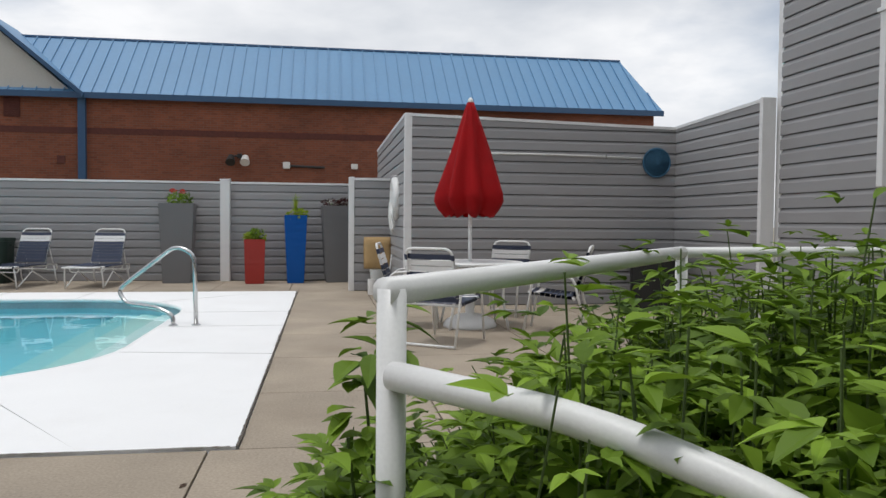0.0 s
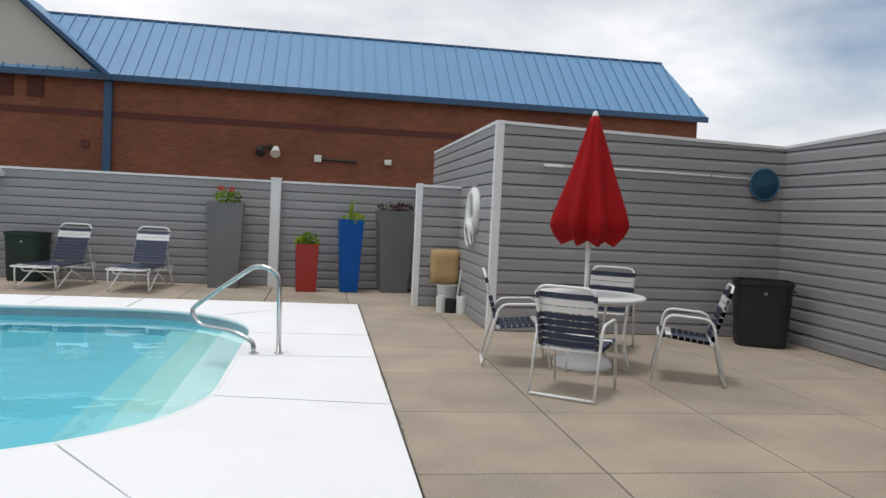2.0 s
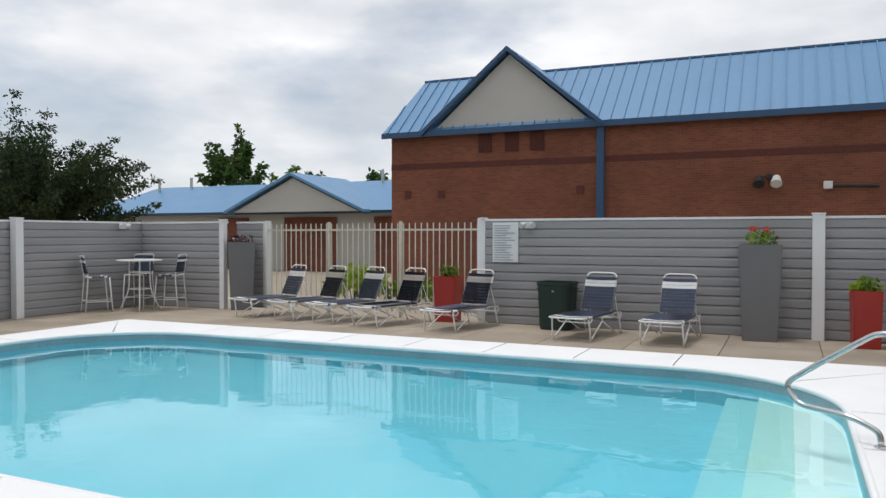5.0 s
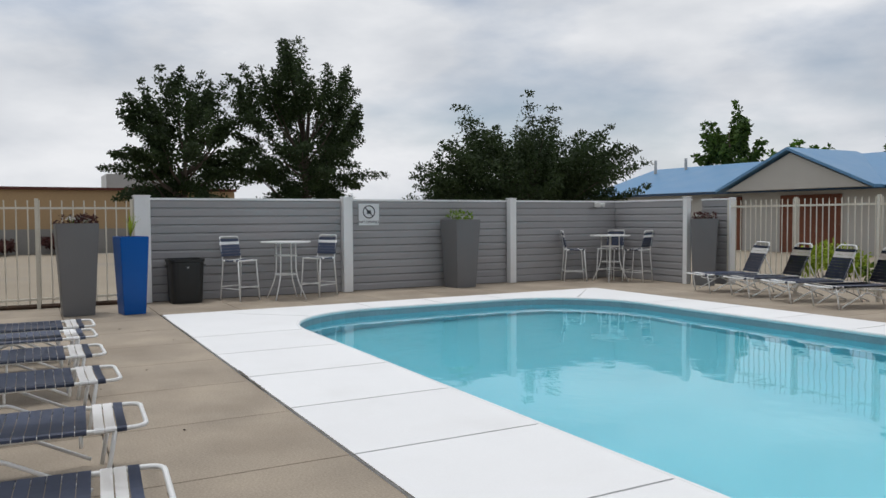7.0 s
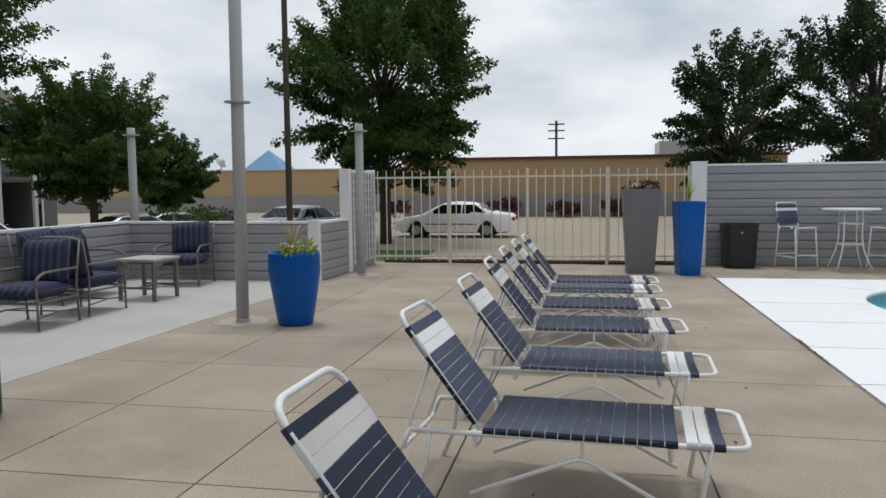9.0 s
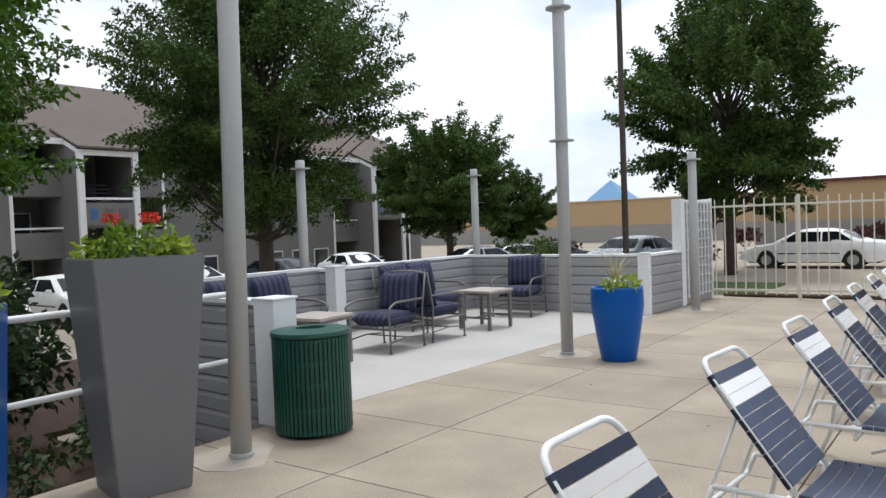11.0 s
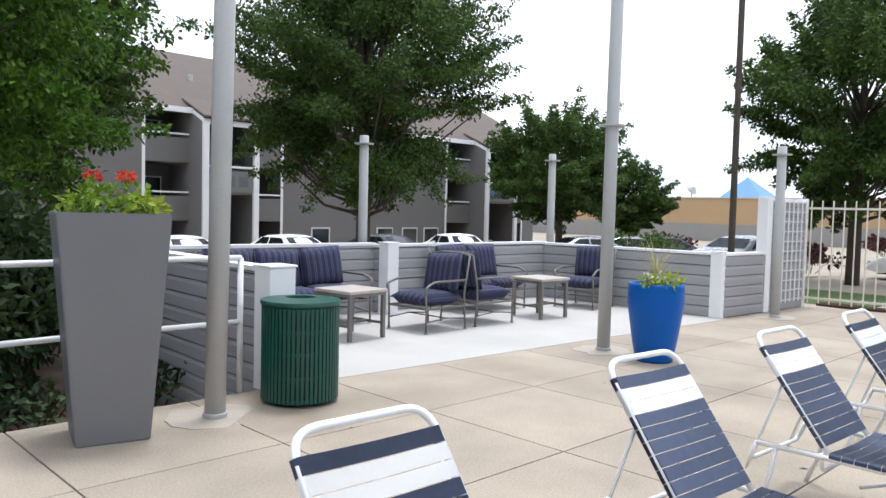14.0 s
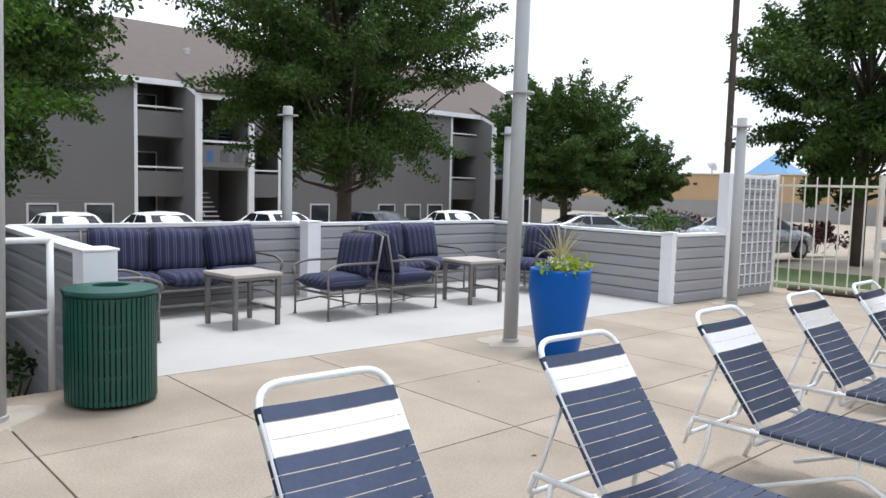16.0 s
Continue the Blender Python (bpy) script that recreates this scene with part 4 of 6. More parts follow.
bt = bar_table("high white round bar table by the fence", pose(-14.35, 4.05, 0))
copy_thing(bt, pose(-14.1, 11.55, 0))
st = bar_stool("white tube bar stool with navy and white straps", "bar stools", pose(-14.55, 3.25, 0, 0, 0, -62))
for x, y, rz in ((-14.55, 4.75, 210), (-14.65, 10.95, -30), (-14.55, 11.95, -160), (-13.75, 12.05, 110)):
    copy_thing(st, pose(x, y, 0, 0, 0, rz))


# ---------------------------------------------------------------- planters
def leaf_cloud(bm_list, centre, radii, n, size, rng, shell=0.5, droop=0.3):
    """Adds n folded leaves in an ellipsoid to (verts, faces)."""
    verts, faces = bm_list
    for _ in range(n):
        v = Vector((rng.gauss(0, 1), rng.gauss(0, 1), rng.gauss(0, 1))).normalized()
        k = shell + (1 - shell) * rng.random()
        c = Vector(centre) + Vector((v.x * radii[0], v.y * radii[1], v.z * radii[2])) * k
        d = (v + Vector((rng.uniform(-1, 1), rng.uniform(-1, 1), rng.uniform(-1, 1) - droop)) * 0.9).normalized()
        s = d.cross(Vector((rng.uniform(-1, 1), rng.uniform(-1, 1), rng.uniform(-0.2, 1)))).normalized()
        ln = size * rng.uniform(0.6, 1.3)
        wd = ln * 0.30
        up = s.cross(d) * wd * 0.35
        b = len(verts)
        verts += [tuple(c), tuple(c + d * ln * 0.45 + s * wd + up), tuple(c + d * ln), tuple(c + d * ln * 0.45 - s * wd + up)]
        faces += [(b, b + 1, b + 2), (b, b + 2, b + 3)]


def cloud_part(name, lists, material, parent, label=""):
    me = bpy.data.meshes.new(name)
    me.from_pydata(lists[0], [], lists[1])
    me.materials.append(material)
    ob = new(name, me)
    if parent:
        ob.parent = parent
    if label:
        ob["label"] = label
    return ob


def blades(centre, n, length, spread, rng, w=0.009):
    verts, faces = [], []
    for _ in range(n):
        t, lean = rng.uniform(0, 2 * math.pi), rng.uniform(0.1, 1) * spread
        d = Vector((math.cos(t), math.sin(t), 0))
        s = Vector((-math.sin(t), math.cos(t), 0)) * w
        ln = length * rng.uniform(0.6, 1.1)
        b = len(verts)
        for k in range(5):
            u = k / 4
            p = Vector(centre) + d * lean * ln * u ** 1.6 + Vector((0, 0, ln * (u - 0.45 * lean * u * u)))
            sw = s * (1 - u * 0.85)
            verts += [tuple(p + sw), tuple(p - sw)]
        for k in range(4):
            i = b + 2 * k
            faces.append((i, i + 1, i + 3, i + 2))
    return verts, faces


def planter(label, at, top, bottom, h, material, plants, seed, group="", round_=False):
    P = thing("planter", label, "planter", group, at=at)
    rng = random.Random(seed)
    t, b = top / 2, bottom / 2
    if round_:
        part("pot", lathe([(b, 0), (b * 1.05, 0.03), (b * 1.25, h * 0.3), (t * 1.02, h * 0.75), (t, h * 0.97), (t * 0.99, h), (t * 0.90, h), (t * 0.88, h - 0.05)], 40), material, P, smooth=True)
        part("soil", lathe([(t * 0.86, h - 0.07), (t * 0.86, h - 0.05)], 24), M_SOIL, P)
    else:
        bm = bmesh.new()
        rows = [[bm.verts.new((x * k, y * k, z)) for x, y in ((-1, -1), (1, -1), (1, 1), (-1, 1))] for k, z in ((b, 0), (t, h), (t - 0.035, h), (t - 0.045, h - 0.06))]
        for r0, r1 in zip(rows, rows[1:]):
            for j in range(4):
                bm.faces.new((r0[j], r0[(j + 1) % 4], r1[(j + 1) % 4], r1[j]))
        bm.faces.new(rows[0][::-1])
        bm.faces.new(rows[-1])
        sharp = [e for e in bm.edges if e.calc_length() > 0.2]
        bmesh.ops.bevel(bm, geom=sharp, offset=0.008, segments=2, affect="EDGES")
        part("pot", bm, material, P)
        part("soil", box(-t + 0.05, t - 0.05, -t + 0.05, t - 0.05, h - 0.059, h - 0.045), M_SOIL, P)
    for kind in plants:
        if kind == "lime":
            ls = ([], [])
            for i in range(5):
                a = rng.uniform(0, 6.28)
                leaf_cloud(ls, (t * 0.75 * math.cos(a), t * 0.75 * math.sin(a), h + 0.03), (t * 0.34, t * 0.34, 0.07), 48, 0.062, rng)
            cloud_part("lime_foliage", ls, M_LIME, P, "lime green trailing foliage")
        elif kind == "green":
            ls = ([], [])
            for i in range(6):
                a = rng.uniform(0, 6.28)
                leaf_cloud(ls, (t * 0.5 * math.cos(a), t * 0.5 * math.sin(a), h + 0.09), (t * 0.42, t * 0.42, 0.10), 46, 0.055, rng)
            cloud_part("foliage", ls, M_BUSH, P, "green foliage")
        elif kind == "purple":
            ls = ([], [])
            for i in range(5):
                a = rng.uniform(0, 6.28)
                leaf_cloud(ls, (t * 0.5 * math.cos(a), t * 0.5 * math.sin(a), h + 0.05), (t * 0.45, t * 0.45, 0.08), 45, 0.06, rng)
            cloud_part("dark_foliage", ls, M_PURPLE, P, "dark red foliage")
        elif kind == "spike":
            cloud_part("spike_leaves", blades((0, 0, h - 0.03), 42, 0.60, 1.15, rng, 0.007), M_GRASSY, P, "straw coloured spiky grass")
        elif kind == "spikeg":
            cloud_part("spike_leaves", blades((0, 0, h - 0.03), 40, 0.42, 0.5, rng), M_LIME, P, "yellow green spiky grass")
        elif kind in ("red", "white"):
            n = 2 if kind == "red" else 12
            for i in range(n):
                a, rr = rng.uniform(0, 6.28), t * rng.uniform(0.1, 0.75)
                if kind == "red":
                    a, rr = 2.6 + 3.1 * i, t * 0.34
                z = h + (rng.uniform(0.21, 0.25) if kind == "red" else rng.uniform(0.03, 0.09))
                ls = ([], [])
                leaf_cloud(ls, (rr * math.cos(a), rr * math.sin(a), z), (0.055, 0.055, 0.035) if kind == "red" else (0.025, 0.025, 0.02), 130 if kind == "red" else 12, 0.024 if kind == "red" else 0.035, rng, shell=0.3)
                cloud_part("blossom", ls, M_FLOWER if kind == "red" else M_FLOWERW, P, "red geranium blossom" if kind == "red" else "white blossom")
                part("stem", tube([(rr * 0.6 * math.cos(a), rr * 0.6 * math.sin(a), h - 0.05), (rr * math.cos(a), rr * math.sin(a), z)], 0.004, 5), M_BUSH, P)
    return P


planter("tall tapered grey planter with red flowers and green foliage", pose(-3.115, -4.38, 0, 0, 0, -13.5), 0.65, 0.435, 1.43, M_GREYP, ("green", "lime", "red"), 1)
planter("tall tapered blue planter with spiky grass and lime foliage", pose(-2.21, -4.62, 0, 0, 0, -36), 0.42, 0.315, 1.20, M_BLUEP, ("spike", "lime"), 2)
planter("round blue planter with spiky grass and lime foliage", pose(-8.26, -3.48, 0), 0.56, 0.37, 0.80, M_BLUEP, ("spike", "lime", "white"), 3, round_=True)
planter("tall tapered grey planter with dark foliage by the iron fence", pose(-13.75, 0.55, 0, 0, 0, 2), 0.60, 0.44, 1.42, M_GREYP, ("purple", "white"), 4)
planter("tall tapered blue planter with yellow grass by the fence", pose(-13.45, 1.30, 0, 0, 0, 10), 0.43, 0.33, 1.21, M_BLUEP, ("spikeg",), 5)
planter("tall grey planter with red flowers before the fence", pose(-14.70, 7.95, 0, 0, 0, 5), 0.62, 0.48, 1.43, M_GREYP, ("green", "white"), 6)
planter("tall tapered grey planter with foliage against the fence", pose(-2.20, 12.13, 0, 0, 0, 4), 0.60, 0.48, 1.43, M_GREYP, ("green", "red"), 7)
planter("low tapered red planter with lime foliage", pose(-0.82, 11.85, 0, 0, 0, 5), 0.37, 0.33, 0.80, M_REDP, ("green", "lime"), 8)
planter("tall tapered blue planter with spiky grass", pose(-0.10, 11.95, 0, 0, 0, 4), 0.41, 0.30, 1.24, M_BLUEP, ("spikeg", "lime"), 9)
planter("tall tapered grey planter with dark flowers by the screen", pose(0.68, 12.20, 0, 0, 0, 3), 0.63, 0.47, 1.42, M_GREYP, ("purple", "white"), 10)
planter("low red planter with bright green foliage by the iron fence", pose(-7.45, 12.42, 0, 0, 0, 3), 0.42, 0.37, 0.82, M_REDP, ("green",), 11)
planter("tall grey planter with white flowers at the fence corner", pose(-12.35, 12.65, 0, 0, 0, 40), 0.56, 0.44, 1.42, M_GREYP, ("purple", "white"), 12)

# ---------------------------------------------------------------- bins, poles
gb = thing("litter_bin", "green slatted metal litter bin with a holed lid", "trash bin", at=pose(-4.56, -4.38, 0))
part("liner", lathe([(0.25, 0.04), (0.265, 0.72)], 28), M_BLACK, gb, "black inner liner")
bm0 = bmesh.new()
box(0.288, 0.296, -0.0118, 0.0118, 0.03, 0.74, bm=bm0)
first = part("slat", bm0, M_GREEN, gb)
for i in range(1, 54):
    o = new("slat", first.data)
    o.parent = gb
    o.rotation_euler.z = 2 * math.pi * i / 54
for z in (0.05, 0.22, 0.40, 0.56, 0.73):
    part("hoop", lathe([(0.279, z - 0.012), (0.289, z - 0.012), (0.289, z + 0.012), (0.279, z + 0.012)], 36), M_GREEN, gb)
bm = bmesh.new()
rings = [[bm.verts.new((r * math.cos(t), r * math.sin(t), z)) for t in [2 * math.pi * j / 40 for j in range(40)]] for r, z in ((0.303, 0.75), (0.308, 0.765), (0.303, 0.785), (0.13, 0.805), (0.115, 0.80), (0.11, 0.72))]
for a, b in zip(rings, rings[1:]):
    for j in range(40):
        bm.faces.new((a[j], a[(j + 1) % 40], b[(j + 1) % 40], b[j]))
part("lid", bm, M_GREEN, gb, "green round lid with a hole")


def drum(label, at, material, w=0.30, d=0.30, h=0.78):
    D = thing("trash_bin", label, "trash bin", at=at)
    n = 28
    bm = bmesh.new()
    def ring(k, z):
        out = []
        for j in range(n):
            t = 2 * math.pi * j / n
            c, s = math.cos(t), math.sin(t)
            q = 0.45
            out.append(bm.verts.new((w * k * math.copysign(abs(c) ** q, c), d * k * math.copysign(abs(s) ** q, s), z)))
        return out
    rows = [ring(k, z) for k, z in ((0.86, 0), (0.90, 0.05), (1.0, h - 0.06), (1.05, h - 0.05), (1.05, h), (0.97, h), (0.93, h - 0.3))]
    for a, b in zip(rows, rows[1:]):
        for j in range(n):
            bm.faces.new((a[j], a[(j + 1) % n], b[(j + 1) % n], b[j]))
    bm.faces.new(rows[0][::-1])
    bm.faces.new(rows[-1])
    part("body", bm, material, D, smooth=False)
    for s in (-1, 1):
        part("handle", tube(bend([(s * (w + 0.005), -0.08, h - 0.12), (s * (w + 0.035), -0.08, h - 0.12), (s * (w + 0.035), 0.08, h - 0.12), (s * (w + 0.005), 0.08, h - 0.12)], 0.02, 3), 0.010, 6), material, D)
    part("rim_badge", box(-0.018, 0.018, -d - 0.022, -d * 0.98, h - 0.16, h - 0.13, 0.003), M_RIM, D, "small grey badge")
    return D


drum("black square plastic trash bin against the grey wall", pose(4.82, 7.45, 0, 0, 0, -25), M_BLACK, 0.33, 0.33, 0.80)
drum("dark green plastic trash bin against the fence", pose(-5.32, 12.15, 0), M_DGREEN, 0.30, 0.28, 0.79)
drum("black plastic trash bin against the fence", pose(-14.68, 2.32, 0, 0, 0, 90), M_BLACK, 0.30, 0.28, 0.78)


def sail_pole(x, y, h, r, collars, label, lean=(0, 0)):
    P = thing("shade_pole", label, "pole", "shade sail poles", at=pose(x, y, 0, lean[0], lean[1], 0))
    part("shaft", lathe([(r, 0), (r * 0.985, h * 0.5), (r * 0.96, h), (r * 0.8, h + 0.01)], 24), M_POLE, P, smooth=True)
    for z in collars:
        part("collar", lathe([(r * 1.0, z - 0.012), (r + 0.072, z - 0.008), (r + 0.072, z + 0.008), (r * 1.0, z + 0.012)], 24), M_POLE, P, "thin grey collar plate")
    part("pad", slab([(0.34 * math.cos(a * 0.1309) * (1 + 0.35 * noise.noise(Vector((math.cos(a * 0.1309) * 2, math.sin(a * 0.1309) * 2, x)))), 0.30 * math.sin(a * 0.1309) * (1 + 0.35 * noise.noise(Vector((math.cos(a * 0.1309) * 2, math.sin(a * 0.1309) * 2, y))))) for a in range(48)], -0.01, 0.003), M_PATCH, P, "pale concrete patch at the foot")
    part("base_ring", lathe([(r + 0.012, 0.004), (r + 0.012, 0.03), (r, 0.036)], 20), M_POLE, P)


sail_pole(-8.33, -4.14, 4.6, 0.071, (2.45, 3.95), "tall grey steel shade sail pole", (-0.25, -0.2))
sail_pole(-3.835, -4.35, 4.6, 0.073, (3.95,), "tall grey steel shade sail pole", (-0.7, -0.6))
sail_pole(-8.27, -8.36, 2.55, 0.070, (2.44,), "short grey steel shade sail pole behind the low wall")
sail_pole(-12.43, -8.10, 2.55, 0.070, (2.44,), "short grey steel shade sail pole behind the low wall")
sail_pole(-12.83, -4.12, 2.55, 0.070, (2.44,), "short grey steel shade sail pole beside the low wall")


# ---------------------------------------------------------------- lounge seats
def cushion(w, d, h, rng, bm=None):
    """A plump pillow of that size round the origin."""
    bm = bmesh.new()
    n = 8
    grid = {}
    for s in (-1, 1):
        for i in range(n + 1):
            for j in range(n + 1):
                u, v = i / n * 2 - 1, j / n * 2 - 1
                edge = (1 - abs(u) ** 4) * (1 - abs(v) ** 4)
                if s == 1 or edge > 1e-6:
                    hh = h / 2 * (0.45 + 0.55 * edge ** 0.5) if edge > 1e-6 else h * 0.0
                    grid[s, i, j] = bm.verts.new((u * w / 2 * (1 - 0.02 * abs(v) ** 3), v * d / 2 * (1 - 0.02 * abs(u) ** 3), s * hh + rng.uniform(-0.004, 0.004)))
                else:
                    grid[s, i, j] = grid.get((1, i, j)) or grid.get((-1, i, j))
    for i in range(n + 1):
        for j in range(n + 1):
            if (i in (0, n) or j in (0, n)):
                grid[-1, i, j] = grid[1, i, j]
    for s in (-1, 1):
        for i in range(n):
            for j in range(n):
                f = [grid[s, i, j], grid[s, i + 1, j], grid[s, i + 1, j + 1], grid[s, i, j + 1]]
                if len(set(f)) == 4:
                    try:
                        bm.faces.new(f if s > 0 else f[::-1])
                    except ValueError:
                        pass
    lone = [v for v in bm.verts if not v.link_faces]
    bmesh.ops.delete(bm, geom=lone, context="VERTS")
    return bm


def patio_seat(name, label, width, seats, at, seed):
    S = thing(name, label, "sofa" if seats > 1 else "armchair", "cushioned patio seats", at=at)
    rng = random.Random(seed)
    hw = width / 2
    for s in (-1, 1):
        part("front_leg", tube([(s * hw, 0.34, 0.0), (s * hw, 0.34, 0.30), (s * hw, 0.36, 0.56)], 0.013, 8), M_IRON, S, smooth=True)
        part("back_leg", tube(bend([(s * hw, -0.36, 0.0), (s * hw, -0.32, 0.45), (s * hw, -0.42, 0.93)], 0.1, 4), 0.013, 8), M_IRON, S, smooth=True)
        part("armrest", tube(bend([(s * hw, -0.36, 0.62), (s * hw, 0.22, 0.62), (s * (hw + 0.02), 0.37, 0.56), (s * hw, 0.36, 0.47)], 0.10, 5), 0.015, 8), M_IRON, S, smooth=True)
        part("stretcher", tube([(s * hw, -0.35, 0.14), (s * hw, 0.0, 0.17), (s * hw, 0.34, 0.14)], 0.009, 6), M_IRON, S, smooth=True)
        for y in (0.34, -0.36):
            o = part("glide", lathe([(0.026, 0), (0.026, 0.012), (0.015, 0.02)], 12), M_IRON, S)
            o.location = (s * hw, y, 0)
    part("seat_rail", tube([(-hw, -0.34, 0.30), (-hw, 0.34, 0.30), (hw, 0.34, 0.30), (hw, -0.34, 0.30)], 0.014, 8, closed=True), M_IRON, S)
    part("back_rail", tube(bend([(-hw, -0.42, 0.92), (-hw * 0.6, -0.43, 0.95), (hw * 0.6, -0.43, 0.95), (hw, -0.42, 0.92)], 0.1, 4), 0.013, 8), M_IRON, S, smooth=True)
    part("cross_bar", tube([(-hw, 0.0, 0.17), (hw, 0.0, 0.17)], 0.009, 6), M_IRON, S)
    w = (width - 0.04) / seats
    for i in range(seats):
        x = -hw + 0.02 + w * (i + 0.5)
        o = part("seat_cushion", cushion(w, 0.70, 0.17, rng), M_STRIPE, S, "navy striped seat cushion", smooth=True)
        o.location = (x, 0.02, 0.40)
        o = part("back_cushion", cushion(w, 0.52, 0.17, rng), M_STRIPE, S, "navy striped back cushion", smooth=True)
        o.location = (x, -0.27, 0.71 + rng.uniform(-0.02, 0.01))
        o.rotation_euler = (radians(101 + rng.uniform(-3, 3)), radians(rng.uniform(-4, 4)), 0)
    return S


patio_seat("patio_sofa", "three seat patio sofa with navy striped cushions along the low wall", 2.05, 3, pose(-6.45, -7.50, 0, 0, 0, 0), 21)
patio_seat("patio_armchair", "patio armchair with navy striped cushions, back to back with another", 0.66, 1, pose(-7.76, -6.38, 0, 0, 0, -88), 22)
patio_seat("patio_armchair", "patio armchair with navy striped cushions, back to back with another", 0.66, 1, pose(-8.72, -6.42, 0, 0, 0, 88), 23)
patio_seat("patio_loveseat", "two seat patio sofa with navy striped cushions along the low wall", 1.35, 2, pose(-9.75, -7.35, 0, 0, 0, 0), 24)
patio_seat("patio_armchair", "patio armchair with navy striped cushions facing the tables", 0.66, 1, pose(-11.35, -6.55, 0, 0, 0, -82), 25)
patio_seat("patio_armchair", "patio armchair with navy striped cushions by the low wall's end", 0.66, 1, pose(-5.22, -6.35, 0, 0, 0, 84), 26)


def side_table(label, at):
    T = thing("side_table", label, "side table", "patio side tables", at=at)
    part("tabletop", box(-0.30, 0.30, -0.30, 0.30, 0.535, 0.57, 0.006), M_TTOP, T, "pale mottled tile tabletop")
    part("apron", box(-0.285, 0.285, -0.285, 0.285, 0.50, 0.534, 0.003), M_IRON, T)
    for x in (-0.26, 0.26):
        for y in (-0.26, 0.26):
            part("leg", box(x - 0.022, x + 0.022, y - 0.022, y + 0.022, 0, 0.50, 0.004), M_IRON, T)
        part("stretcher", box(x - 0.012, x + 0.012, -0.24, 0.24, 0.16, 0.19, 0.003), M_IRON, T)
    part("stretcher", box(-0.25, 0.25, -0.012, 0.012, 0.16, 0.19, 0.003), M_IRON, T)
    return T


t1 = side_table("square side table with a pale tiled top", pose(-6.60, -6.42, 0, 0, 0, 6))
copy_thing(t1, pose(-9.85, -6.25, 0, 0, 0, -3))


# ---------------------------------------------------------------- brick building
BX0, BX1, BY, BE, BR = -14.75, 12.1, 23.75, 5.15, 7.42      # ends, face, eave and ridge heights
RY = 26.2
bb = thing("brick_building", "long red brick building with a blue standing-seam metal roof", "building")
part("wall", box(BX0, BX1, BY, BY + 9, GROUND, BE), M_BRICK, bb, "red brick wall")
part("dark_band", box(BX0 - 0.004, BX1 + 0.004, BY - 0.012, BY + 0.2, 3.86, 4.06), M_BRICK_D, bb, "darker brick course")
bm = bmesh.new()
ov = 0.25
a, b, c, d = (BX0 - ov, BY - ov, BE - 0.02), (BX1 + ov, BY - ov, BE - 0.02), (BX1 - 0.35, RY, BR), (BX0 + 0.15, RY, BR)
e, f = (BX1 + ov, BY + 9.2, BE - 0.02), (BX0 - ov, BY + 9.2, BE - 0.02)
vs = [bm.verts.new(p) for p in (a, b, c, d, e, f)]
bm.faces.new((vs[0], vs[1], vs[2], vs[3]))
bm.faces.new((vs[1], vs[4], vs[2]))
bm.faces.new((vs[4], vs[5], vs[3], vs[2]))
bm.faces.new((vs[5], vs[0], vs[3]))
bm.faces.new((vs[0], vs[5], vs[4], vs[1]))
bmesh.ops.recalc_face_normals(bm, faces=bm.faces)
roof = part("roof", bm, M_ROOF, bb, "blue standing-seam metal roof")
run = Vector((0, RY - BY + ov, BR - BE + 0.02))
n_seam = 66
for i in range(n_seam):
    x = BX0 - ov + (BX1 - BX0 + 2 * ov) * (i + 0.5) / n_seam
    k = 1.0
    if x < BX0 + 0.15:
        k = (x - BX0 + ov) / 0.40
    if x > BX1 - 0.35:
        k = (BX1 + ov - x) / 0.6
    p = Vector((x, BY - ov, BE - 0.02))
    q = p + run * k
    bm = bmesh.new()
    nv = Vector((0, -run.z, run.y)).normalized() * 0.045
    s = Vector((0.016, 0, 0))
    vv = [bm.verts.new(w) for w in (p - s, p + s, q + s, q - s, p - s + nv, p + s + nv, q + s + nv, q - s + nv)]
    for fc in ((4, 5, 6, 7), (0, 1, 5, 4), (1, 2, 6, 5), (3, 0, 4, 7), (2, 3, 7, 6)):
        bm.faces.new([vv[i] for i in fc])
    part("seam", bm, M_ROOF, roof)
part("fascia", box(BX0 - ov, BX1 + ov, BY - ov - 0.05, BY - ov + 0.02, BE - 0.19, BE + 0.0), M_ROOFTRIM, bb, "dark blue gutter")
part("ridge_cap", tube([(BX0 + 0.15, RY, BR + 0.01), (BX1 - 0.35, RY, BR + 0.01)], 0.06, 6), M_ROOFTRIM, bb, "dark blue ridge cap")
